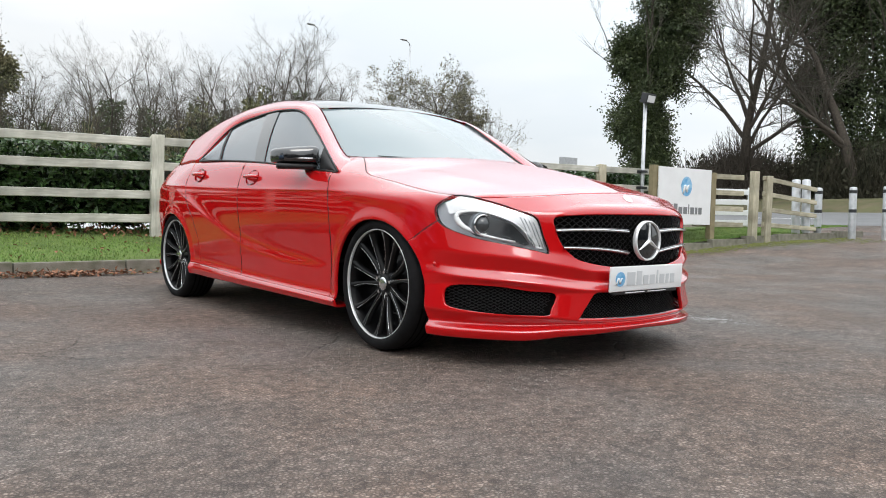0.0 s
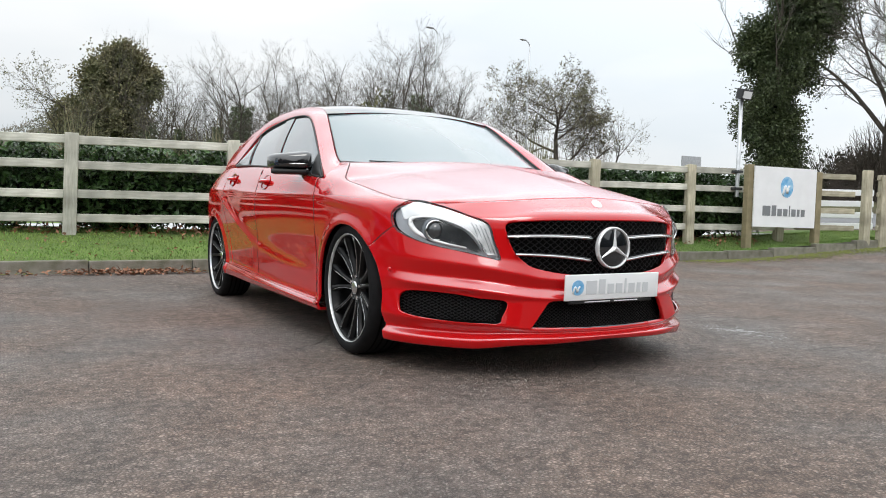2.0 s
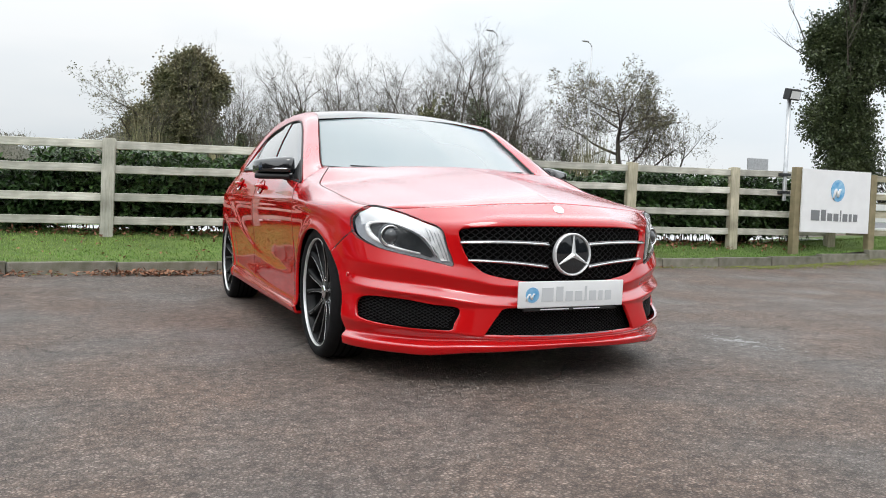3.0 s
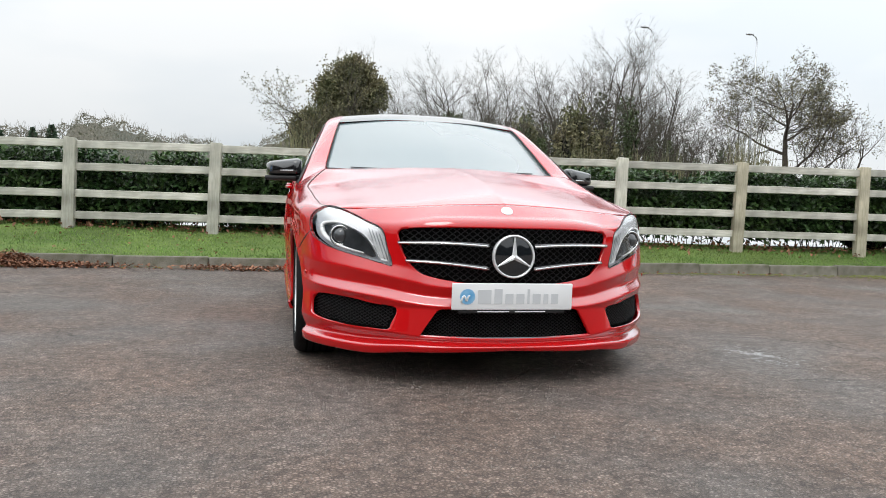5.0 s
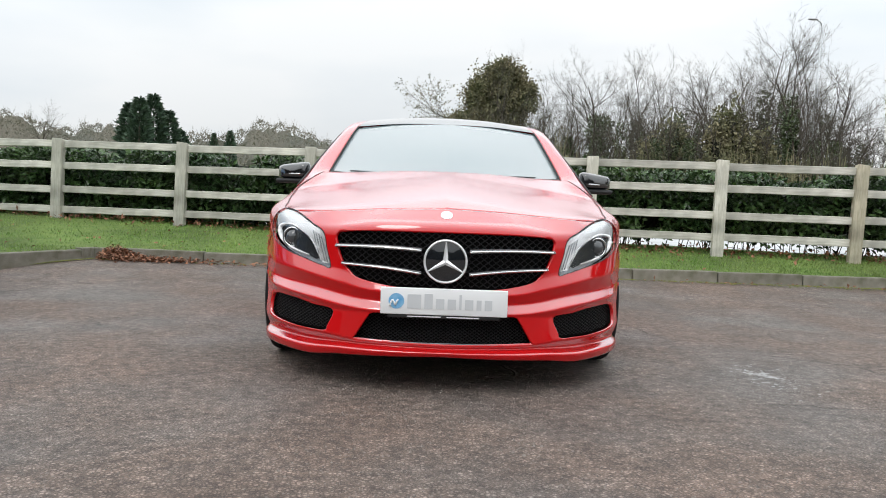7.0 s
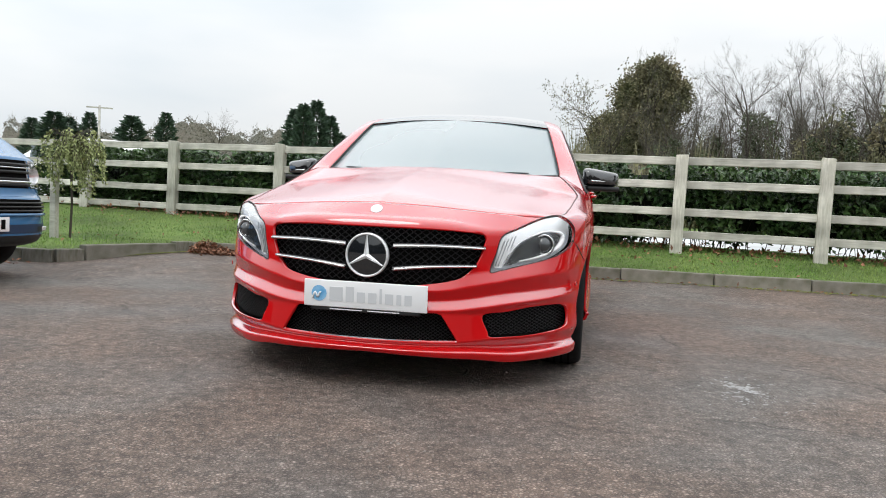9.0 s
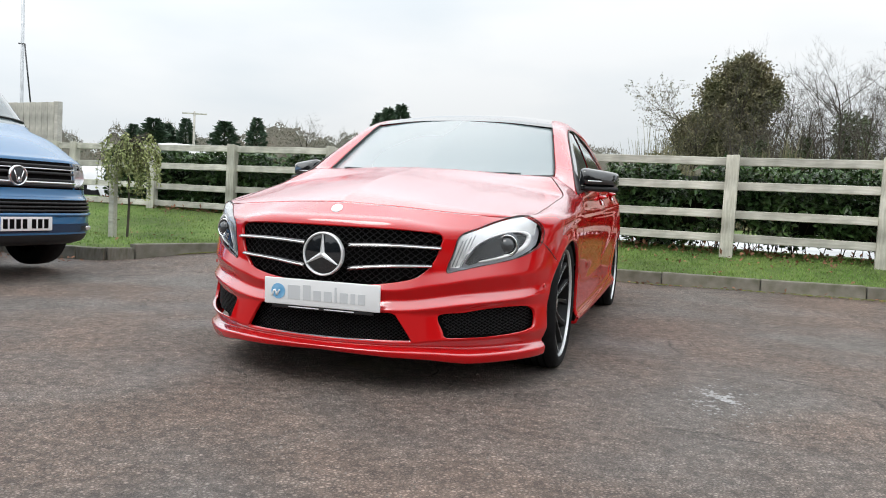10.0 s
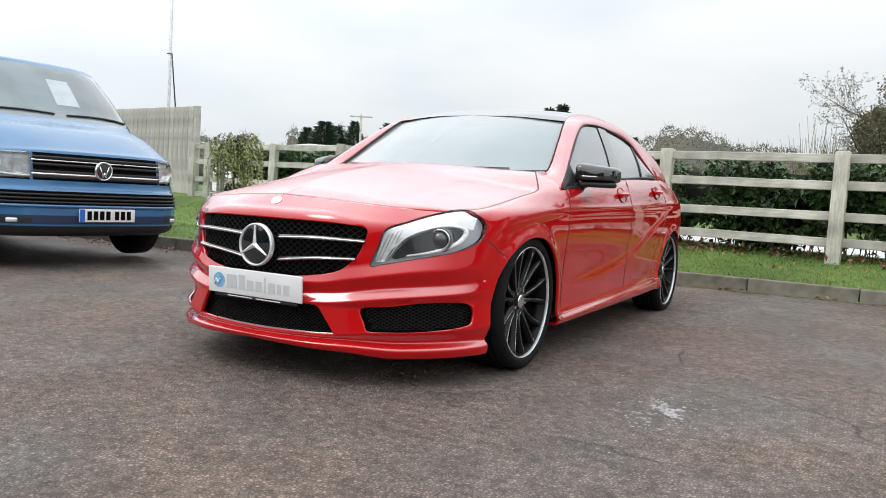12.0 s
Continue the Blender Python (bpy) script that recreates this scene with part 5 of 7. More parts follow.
class Soup:
    """Gathers points and faces of one mesh."""

    def __init__(self):
        self.v, self.f = [], []

    def quad(self, a, b, c, d):
        n = len(self.v)
        self.v += [a, b, c, d]
        self.f.append((n, n + 1, n + 2, n + 3))

    def tri(self, a, b, c):
        n = len(self.v)
        self.v += [a, b, c]
        self.f.append((n, n + 1, n + 2))

    def limb(self, pts, radii, seg=4):
        n = len(self.v)
        for k, p in enumerate(pts):
            d = (pts[min(k + 1, len(pts) - 1)] - pts[max(k - 1, 0)])
            a = d.cross(Vector((0.31, 0.17, 0.93)))
            a = a.normalized() if a.length > 1e-6 else Vector((1, 0, 0))
            b = d.cross(a).normalized()
            for i in range(seg):
                w = 2 * math.pi * i / seg
                self.v.append(p + radii[k] * (math.cos(w) * a + math.sin(w) * b))
        for k in range(len(pts) - 1):
            for i in range(seg):
                j = (i + 1) % seg
                self.f.append((n + k * seg + i, n + k * seg + j, n + (k + 1) * seg + j, n + (k + 1) * seg + i))

    def leaf(self, p, size, wide, way, up):
        """A leaf folded along its rib."""
        side = way.cross(up)
        side = side.normalized() if side.length > 1e-6 else Vector((1, 0, 0))
        nrm = side.cross(way).normalized()
        n = len(self.v)
        self.v += [p, p + way * size * 0.5 + side * wide + nrm * wide * 0.4, p + way * size, p + way * size * 0.5 - side * wide + nrm * wide * 0.4]
        self.f += [(n, n + 1, n + 2), (n, n + 2, n + 3)]

    def obj(self, name, material, parent=None, label="", smooth=False):
        me = bpy.data.meshes.new(name)
        me.from_pydata([tuple(p) for p in self.v], [], self.f)
        me.materials.append(material)
        if smooth:
            me.polygons.foreach_set("use_smooth", [True] * len(me.polygons))
        ob = new(name, me)
        if parent is not None:
            ob.parent = parent
        if label:
            ob["label"] = label
        return ob


def rand_way(rng):
    while True:
        v = Vector((rng.uniform(-1, 1), rng.uniform(-1, 1), rng.uniform(-1, 1)))
        if 0.1 < v.length < 1:
            return v.normalized()


# asphalt: finely uneven near the car, flat far away
def ground_z(x, y):
    return 0.007 * noise.noise((x * 0.7, y * 0.7, 3.1)) - 0.004 + lift(x, y)


bm = bmesh.new()
GX = [-300, -120, -50, -25, -16] + [-12 + 0.25 * i for i in range(105)] + [18, 22, 25, 28, 50, 120, 300]
GY = [-250, -100, -40, -20, -12] + [-7 + 0.25 * i for i in range(47)] + [6, 9, 14, 30, 80, 200, 500]
gv = [[bm.verts.new((x, y, (ground_z(x, y) if abs(x) < 15 and -8 < y < 6 else -0.004) + rise(x))) for y in GY] for x in GX]
for i in range(len(GX) - 1):
    for j in range(len(GY) - 1):
        bm.faces.new((gv[i][j], gv[i + 1][j], gv[i + 1][j + 1], gv[i][j + 1]))
tagged(obj("ground", bm, M_asphalt), "worn reddish-grey asphalt of a car park", "ground", kind="structure")

# chippings that stand proud of the asphalt, and loose grit
rng = random.Random(5)
grit = Soup()
for k in range(46000):
    x, y = rng.uniform(-3.4, 4.0), rng.uniform(-2.7, 1.2)
    if k % 8 == 0:
        x, y = rng.uniform(-4.5, 5.0), rng.uniform(-3.2, 4.2)
    elif noise.noise((x * 2.6, y * 2.6, 4.0)) + 0.6 * noise.noise((x * 9, y * 9, 1.0)) < rng.uniform(-0.75, 0.35):
        continue
    r = rng.uniform(0.004, 0.009) * (1.6 if rng.random() < 0.03 else 1)
    a = rng.uniform(0, 6.283)
    ux, uy = math.cos(a) * r, math.sin(a) * r
    w = rng.uniform(0.5, 0.9)
    z = ground_z(x, y) - r * 0.25
    t = [Vector((x + ux, y + uy, z)), Vector((x - uy * w, y + ux * w, z)), Vector((x - ux, y - uy, z)), Vector((x + uy * w, y - ux * w, z))]
    top = Vector((x + r * rng.uniform(-0.3, 0.3), y + r * rng.uniform(-0.3, 0.3), z + r * rng.uniform(0.45, 0.85)))
    for i in range(4):
        grit.tri(t[i], t[(i + 1) % 4], top)
tagged(grit.obj("loose_grit", mat("grit", (0.178, 0.155, 0.138), rough=0.75, per_island=0.45)), "loose pale grit and chippings on asphalt", "grit", kind="stuff")

# verge
bm = bmesh.new()
XS = [-12 + 0.2 * i for i in range(124)]
cols = []
for x in XS:
    y0 = verge_edge(x)
    cols.append([bm.verts.new((x, y0 + (fence_y(x) + 1.2 - y0) * v / 16, grass_z(x, y0 + (fence_y(x) + 1.2 - y0) * v / 16))) for v in range(17)])
for a, b in zip(cols, cols[1:]):
    for j in range(16):
        bm.faces.new((a[j], b[j], b[j + 1], a[j + 1]))
tagged(obj("verge", bm, M_grass), "rough green grass verge behind the kerb", "verge", kind="structure")
rng = random.Random(11)
blades = Soup()
for k in range(95000):
    x = rng.uniform(-8, 12.5)
    y0 = verge_edge(x)
    y = y0 + (fence_y(x) + 0.5 - y0) * rng.random()
    dens = 0.55 + 0.6 * noise.noise((x * 1.3, y * 1.3, 7))
    if rng.random() > dens + 0.25:
        continue
    h = rng.uniform(0.011, 0.026) * (1.3 + 0.5 * noise.noise((x * 3, y * 3, 2)))
    if y - y0 < 0.06:
        h *= 1.3
    p = Vector((x, y, grass_z(x, y) - 0.004))
    a = rng.uniform(0, 6.283)
    w = Vector((math.cos(a), math.sin(a), 0)) * rng.uniform(0.003, 0.006)
    lean = Vector((rng.uniform(-1, 1), rng.uniform(-1, 1), 0)) * h * 0.6
    blades.tri(p - w, p + w, p + lean + Vector((0, 0, h)))
tagged(blades.obj("grass", M_blade), "short green grass with pale patches", "grass", kind="stuff")


# ---- winter trees ----
def grow(soup, twigs, rng, p, way, length, radius, level, top, bend=0.25, kids=(5, 7), rise=0.25, spread=0.9, leaves=None, ratio=(0.38, 0.62)):
    """One limb with its side limbs, tapering."""
    n = 5 if level else 8
    pts, radii = [p.copy()], [radius]
    d = way.normalized()
    for k in range(n):
        d = (d + rand_way(rng) * bend + Vector((0, 0, rise * 0.35))).normalized()
        pts.append(pts[-1] + d * (length / n))
        radii.append(radius * (1 - 0.82 * (k + 1) / n))
    (soup if level < 2 else twigs).limb(pts, radii, 6 if level == 0 else (4 if level == 1 else 3))
    if leaves is not None and level >= 2:
        for q in pts[2:]:
            if rng.random() < leaves[1]:
                leaves[0].leaf(q, rng.uniform(0.08, 0.16), 0.035, rand_way(rng), rand_way(rng))
    if level >= top:
        return
    count = rng.randint(*(kids[level] if isinstance(kids, list) else kids))
    for c in range(count):
        s = rng.uniform(0.28 if level == 0 else 0.15, 1.0)
        k = min(int(s * n), n - 1)
        q = pts[k].lerp(pts[k + 1], s * n - k)
        dd = (pts[k + 1] - pts[k]).normalized()
        side = rand_way(rng)
        side = (side - dd * side.dot(dd)).normalized()
        ang = rng.uniform(0.45, 1.0) * spread
        w = dd * math.cos(ang) + side * math.sin(ang) + Vector((0, 0, rise))
        grow(soup, twigs, rng, q, w, length * rng.uniform(*(ratio if level == 0 else (0.38, 0.62))) * (1.1 - 0.35 * s), max(radii[k] * rng.uniform(0.4, 0.6), 0.0045), level + 1, top, bend, kids, rise, spread, leaves, ratio)


def clothe(soup, rng, centre, size, count, leaf):
    """A ragged mass of leaves over a lumpy shape."""
    for _ in range(count):
        w = rand_way(rng)
        lump = 0.78 + 0.42 * noise.noise(Vector(centre) + w * 2.1) + 0.42 * noise.noise(Vector(centre) + w * 5.0)
        r = lump * rng.uniform(0.50, 1.12) * (rng.uniform(1.04, 1.20) if rng.random() < 0.14 else 1.0)
        p = Vector((centre[0] + w.x * size[0] * r, centre[1] + w.y * size[1] * r, centre[2] + w.z * size[2] * r))
        out = (w + rand_way(rng) * 0.9 + Vector((0, 0, -0.3))).normalized()
        soup.leaf(p, leaf * rng.uniform(0.6, 1.3), leaf * 0.42, out, rand_way(rng))


def lump_core(centre, size, seed):
    bm = bmesh.new()
    bmesh.ops.create_icosphere(bm, subdivisions=3, radius=1)
    for v in bm.verts:
        w = v.co.normalized()
        r = 0.40 + 0.22 * noise.noise(Vector(centre) + w * 2.1)
        v.co = Vector((centre[0] + w.x * size[0] * r, centre[1] + w.y * size[1] * r, centre[2] + w.z * size[2] * r))
    return bm


def bare_tree(seed, height, trunk, kids, top, spread, rise, bend, lean=0.0, leaves=0.0, ivy=0.0, label="", ratio=(0.38, 0.62)):
    rng = random.Random(seed)
    t = thing("bare_tree", None, label or "leafless grey-brown winter tree behind the hedge", "tree", "winter trees")
    limbs, twigs, lf = Soup(), Soup(), Soup()
    grow(limbs, twigs, rng, Vector((0, 0, -0.3)), Vector((lean, 0, 1)), height * 0.82, trunk, 0, top, bend, kids, rise, spread, (lf, leaves) if leaves else None, ratio)
    if ivy:
        for k in range(int(ivy * 900)):
            z = rng.random() ** 1.3 * height * 0.62
            w = rand_way(rng)
            r = 0.16 + 0.35 * max(noise.noise((seed, z * 0.9, 0)), 0) + 0.15
            lf.leaf(Vector((w.x * r + lean * z, w.y * r, z)), rng.uniform(0.12, 0.22), 0.06, rand_way(rng), rand_way(rng))
    limbs.obj("trunk", M_bark, t, smooth=True)
    twigs.obj("crown", M_twig, t)
    if lf.f:
        lf.obj("ivy", M_ivy if ivy else M_brown, t)
    return t


def ivy_tree(seed, height, lumps, label, lean=0.0, leaf=0.22, dense=2600, material=None):
    """A tree smothered in ivy: limbs, a core coloured near-black as inner shade and a ragged coat of leaves."""
    rng = random.Random(seed)
    t = thing("ivy_tree", None, label, "tree")
    limbs, twigs, coat = Soup(), Soup(), Soup()
    grow(limbs, twigs, rng, Vector((0, 0, -0.3)), Vector((lean, 0, 1)), height * 0.85, min(0.32, height * 0.016), 0, 3, 0.2, (6, 8), 0.3, 0.9)
    limbs.obj("trunk", M_bark, t, smooth=True)
    twigs.obj("bare_top", M_twig, t)
    # near-black lumps put in for the shade behind the leaves
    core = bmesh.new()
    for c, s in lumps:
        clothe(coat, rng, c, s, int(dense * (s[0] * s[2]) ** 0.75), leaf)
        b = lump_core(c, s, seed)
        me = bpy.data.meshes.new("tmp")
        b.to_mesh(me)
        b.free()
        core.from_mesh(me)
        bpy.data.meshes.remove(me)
    part("shade_core", core, M_core, t)
    coat.obj("crown", material or M_ivy, t)
    return t


# slender trees in a row beyond the lane: whippy poplars and broader, twiggier ones
kinds = [bare_tree(21 + k, 9.8, 0.07, [(17, 22), (6, 8), (4, 5)], 3, 0.95, 0.09, 0.13, ratio=(0.16, 0.34), ivy=(1.0, 0.0, 1.6, 0.0)[k]) for k in range(4)]
kinds += [bare_tree(31 + k, 9.4, 0.11, [(11, 14), (7, 9), (4, 6)], 3, 1.15, 0.05, 0.19, ratio=(0.30, 0.50), ivy=(1.4, 0.0, 2.2)[k]) for k in range(3)]
row_rng = random.Random(77)
first = [True] * 7
order = (0, 4, 1, 2, 5, 3, 0, 6, 1, 3, 2, 4, 0, 1, 5, 2)
for k in range(118):
    a = radians(6.0 + 26.5 * k / 117 + row_rng.uniform(-0.5, 0.5))
    dist = row_rng.uniform(33, 52)
    m = pose(-0.8 + dist * math.sin(a), -4.0 + dist * math.cos(a), 0.2, 0, row_rng.uniform(-2, 3.5), row_rng.uniform(0, 360))
    s = row_rng.uniform(0.56, 0.94) * dist / 40 * (1.16 if 67 < k < 93 else 1.0) * (0.76 if k > 98 else 1.0) * (0.85 if k < 20 else 1.0)
    n = order[k % 16]
    if first[n]:
        first[n] = False
        tree = kinds[n]
        tree.matrix_basis = m
    else:
        tree = copy_thing(kinds[n], m)
    tree.scale = (s, s, s)
# greener ivy-wrapped clumps within that row
for k, (a, dist, h) in enumerate(((17.3, 36, 6.0), (21.3, 35, 6.6), (23.4, 37, 5.6))):
    a = radians(a)
    t = ivy_tree(300 + k, h, [((0, 0, h * 0.35), (1.1, 1.0, h * 0.36)), ((0.3, 0, h * 0.62), (0.9, 0.8, h * 0.22)), ((-0.7, 0, h * 0.5), (0.6, 0.6, h * 0.2))], "leafless tree wrapped in dull green ivy", leaf=0.17, dense=900, material=M_brown)
    t.matrix_basis = pose(-0.8 + dist * math.sin(a), -4.0 + dist * math.cos(a), 0.2, 0, 0, 40 * k)
# undergrowth below the row
rng = random.Random(8)
scrub = Soup()
for k in range(8200):
    a = radians(rng.uniform(-2, 36))
    d = rng.uniform(30, 44)
    p = Vector((-0.8 + d * math.sin(a), -4 + d * math.cos(a), 0.0))
    h = rng.uniform(0.8, 3.4) * (0.7 + 0.6 * noise.noise((a * 20, 0, 0)) + 0.3)
    tip = p + Vector((rng.uniform(-0.6, 0.6), rng.uniform(-0.6, 0.6), h))
    scrub.limb([p, p.lerp(tip, 0.5) + rand_way(rng) * 0.15, tip], [0.022, 0.014, 0.005], 3)
    if k % 2:
        for q in range(3):
            scrub.leaf(p.lerp(tip, rng.uniform(0.1, 0.8)), 0.25, 0.1, rand_way(rng), rand_way(rng))
tagged(scrub.obj("undergrowth", M_brown), "brown leafless scrub below the trees", "undergrowth", kind="stuff")

# round leafless tree with a lamp column beside it
t = bare_tree(55, 9.6, 0.30, (10, 12), 4, 1.4, 0.03, 0.26, leaves=0.16, ratio=(0.55, 0.75), label="round-headed leafless tree with a few leaves")
t.matrix_basis = pose(27.8, 36, 0, 0, 1.5, 20)
t = bare_tree(56, 7.5, 0.18, (6, 8), 3, 0.9, 0.2, 0.2)
t.matrix_basis = pose(22.0, 38, 0, 0, 1.5, 130)
t = bare_tree(57, 7.0, 0.16, (6, 8), 3, 0.9, 0.2, 0.2)
t.matrix_basis = pose(33.5, 38, 0, 0, 1.5, 230)
# large bushy ivy-clad tree
t = ivy_tree(61, 11.0, [((-0.5, 0, 8.2), (2.2, 2.0, 2.6)), ((0.2, 0, 5.2), (1.3, 1.3, 2.6)), ((-1.7, 0, 6.2), (1.5, 1.4, 2.2)), ((0.8, 0, 8.6), (1.2, 1.2, 1.4)), ((-1.8, 0, 8.5), (1.3, 1.2, 1.4)), ((-0.4, 0, 9.9), (1.5, 1.3, 1.2)), ((-3.3, 0, 5.8), (1.3, 1.2, 1.6))],
             "tall bushy tree overgrown with dark green-brown ivy", leaf=0.17, dense=4200, material=M_brown)
t.matrix_basis = pose(4.4, 50, 0, 0, 1.5, 0)
t = bare_tree(62, 8.8, 0.2, (10, 12), 3, 1.15, 0.10, 0.25, leaves=0.55, ratio=(0.5, 0.7), label="twiggy half-leafless tree beside the overgrown one")
t.matrix_basis = pose(2.3, 49, 0, 0, 1.5, 0)
t = bare_tree(63, 8.2, 0.16, (9, 11), 3, 1.1, 0.12, 0.25, leaves=0.45, ratio=(0.45, 0.6), label="twiggy half-leafless tree beside the overgrown one")
t.matrix_basis = pose(6.4, 51, 0, 0, 1.5, 80)

# ivy-smothered trees and the big leafless tree by the road
t = ivy_tree(71, 13.0, [((0.3, 0, 2.5), (1.3, 1.2, 2.4)), ((-0.2, 0, 4.8), (1.5, 1.3, 2.1)), ((0.3, 0, 7.2), (1.6, 1.5, 2.1)), ((1.2, 0, 9.8), (1.8, 1.6, 2.5)), ((2.1, 0, 12.4), (1.6, 1.5, 2.0)), ((-0.8, 0, 7.9), (1.0, 0.9, 1.3))],
             "tall tree smothered in dark ivy beside the road", lean=0.12, leaf=0.105, dense=9000)
t.matrix_basis = pose(26.3, 19.2, 0, 0, 1.5, -35)
t = bare_tree(73, 14.5, 0.26, (9, 11), 4, 1.05, 0.08, 0.16, label="large spreading leafless tree with a scrubby foot")
t.matrix_basis = pose(29.4, 16.0, 0.3, 0, 1.5, 60)
rng = random.Random(74)
bush = thing("scrub_bush", pose(29.0, 15.8, 0.3), "dark tangled leafless bush at the tree's foot", "bush")
tangle = Soup()
for k in range(2600):
    w = rand_way(rng)
    p = Vector((w.x * 0.8, w.y * 0.8, rng.uniform(0, 1.5)))
    q = Vector((w.x * 3.0 * rng.uniform(0.5, 1), w.y * 2.4, abs(w.z) * 4.4 * rng.uniform(0.4, 1) + 0.3))
    tangle.limb([p, p.lerp(q, 0.55) + Vector((0, 0, 0.5)) + rand_way(rng) * 0.3, q], [0.02, 0.013, 0.005], 3)
tangle.obj("stem_tangle", M_bark, bush)
for seed, x, y, s, lum in ((75, 32.2, 11.0, 1.05, 0), (76, 33.0, 8.4, 1.15, 1), (77, 31.4, 13.4, 0.95, 2), (82, 32.2, 12.3, 1.0, 3)):
    t = ivy_tree(seed, 14.0, [((0.0, 0, 2.2), (1.3, 1.2, 2.4)), ((0.3, 0, 5.6), (1.2, 1.1, 2.6)), ((-0.2, 0, 8.8), (1.35, 1.2, 2.4)), ((0.4, 0, 11.8), (1.6, 1.4, 2.4)), ((1.3, 0, 9.6), (0.8, 0.8, 1.4))],
                 "tall dark ivy-covered tree by the road", leaf=0.13, dense=2300)
    t.matrix_basis = pose(x, y, 0.8, 0, 1.5, 50 * lum)
    t.scale = (s, s, s)
t = bare_tree(78, 13.0, 0.30, (7, 9), 4, 0.9, 0.15, 0.2)
t.matrix_basis = pose(31, 11.4, 0, 0, 1.5, 200)
rng = random.Random(79)
bank = Soup()
for k in range(17000):
    s = rng.random()
    x, y = 30.0 + 3.5 * s + rng.uniform(-1.2, 1.2), 18.5 - 18.5 * s + rng.uniform(-1.5, 1.5)
    h = rng.uniform(0.5, 3.6) * (0.7 + 0.5 * noise.noise((s * 9, 3, 0)))
    p = Vector((x, y, 1.0))
    q = p + Vector((rng.uniform(-1.1, 1.1), rng.uniform(-1.1, 1.1), h))
    bank.limb([p, p.lerp(q, 0.5) + rand_way(rng) * 0.2, q], [0.025, 0.016, 0.006], 3)
    bank.leaf(p.lerp(q, rng.random()), 0.22, 0.08, rand_way(rng), rand_way(rng))
tagged(bank.obj("roadside_scrub", mat("thicket", (0.062, 0.054, 0.036), rough=0.9, second=(0.04, 0.045, 0.025), scale=0.7, per_island=0.4)), "brown thicket along the far side of the road", "undergrowth", kind="stuff")


# far conifers and a low line of woods, its haze put into the pale colour
def conifer(seed, h, r):
    rng = random.Random(seed)
    t = thing("conifer", None, "dark green conifer on the skyline", "tree", "far conifers")
    s, f = Soup(), Soup()
    s.limb([Vector((0, 0, -1)), Vector((0, 0, h * 0.5)), Vector((0, 0, h))], [0.25, 0.15, 0.02], 5)
    for k in range(2600):
        z = h * rng.uniform(0.05, 1.0)
        rr = r * (1 - (z / h) ** 2.6) ** 0.9 * rng.uniform(0.35, 1.05) * (0.85 + 0.35 * noise.noise((seed, z * 1.3, 0)))
        a = rng.uniform(0, 6.283)
        w = Vector((math.cos(a), math.sin(a), 0.35))
        f.leaf(Vector((w.x * rr, w.y * rr, z)), rng.uniform(0.35, 0.75), 0.11, (w + rand_way(rng) * 0.4).normalized(), rand_way(rng))
    s.obj("trunk", M_bark, t)
    f.obj("crown", M_conifer, t)
    return t


# bearing, distance, width and height of each conifer of the skyline
CONIFERS = ((-21.1, 88, 1.05, 1.04), (-20.2, 91, 1.1, 1.12), (-19.2, 92, 1.0, 0.97), (-18.4, 94, 0.9, 0.78), (-37.3, 90, 1.35, 0.78), (-36.5, 93, 1.1, 0.76),
            (-35.2, 92, 0.85, 0.82), (-32.6, 90, 1.3, 0.80), (-30.4, 90, 0.9, 0.86), (-15.1, 100, 0.6, 0.86), (-16.2, 100, 0.5, 0.82), (-38.6, 95, 0.9, 0.74))
con = conifer(91, 10.0, 1.9)
con.matrix_basis = pose(-32.8, 79.5, 0.5)
con.scale = (1.0, 1.0, 1.0)
for az, d, sc, hs in CONIFERS:
    c = copy_thing(con, pose(0.5 + d * math.sin(radians(az)), -4 + d * math.cos(radians(az)), 0.5, 0, 0, az * 7))
    c.scale = (sc, sc, hs)
rng = random.Random(95)
woods = Soup()
for k in range(60000):
    az = radians(rng.uniform(-66, 8))
    d = rng.uniform(104, 135)
    top = d / 115 * (0.72 if az < radians(-40) else 1.0) * (9.7 + 3.2 * noise.noise((az * 7, 0.3, 0)) + 2.4 * noise.noise((az * 23, 1.3, 0)) + 1.2 * noise.noise((az * 80, 2.3, 0)))
    z = top * (1 - 0.75 * rng.random() ** 1.5)
    p = Vector((d * math.sin(az), -4 + d * math.cos(az), z))
    if k % 10:
        woods.leaf(p, rng.uniform(0.2, 0.42), 0.085, rand_way(rng), rand_way(rng))
    else:
        q = p + Vector((rng.uniform(-0.5, 0.5), rng.uniform(-0.5, 0.5), rng.uniform(0.5, 1.2)))
        woods.limb([p, p.lerp(q, 0.5), q], [0.022, 0.016, 0.008], 3)
# the body of the woods behind its twigs
n0 = len(woods.v)
for k in range(220):
    az = radians(-66 + 74 * k / 219)
    top = 1.13 * (0.72 if az < radians(-40) else 1.0) * (8.8 + 3.2 * noise.noise((az * 7, 0.3, 0)) + 2.4 * noise.noise((az * 23, 1.3, 0)) + 1.4 * noise.noise((az * 110, 4.3, 0)))
    woods.v += [Vector((130 * math.sin(az), -4 + 130 * math.cos(az), 0)), Vector((128 * math.sin(az), -4 + 128 * math.cos(az), top * 0.6)), Vector((130 * math.sin(az), -4 + 130 * math.cos(az), top))]
    if k:
        b = n0 + 3 * k
        woods.f += [(b - 3, b, b + 1, b - 2), (b - 2, b + 1, b + 2, b - 1)]
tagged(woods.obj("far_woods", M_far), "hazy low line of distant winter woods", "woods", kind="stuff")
t = bare_tree(98, 9.0, 0.2, (7, 9), 3, 1.0, 0.1, 0.2)
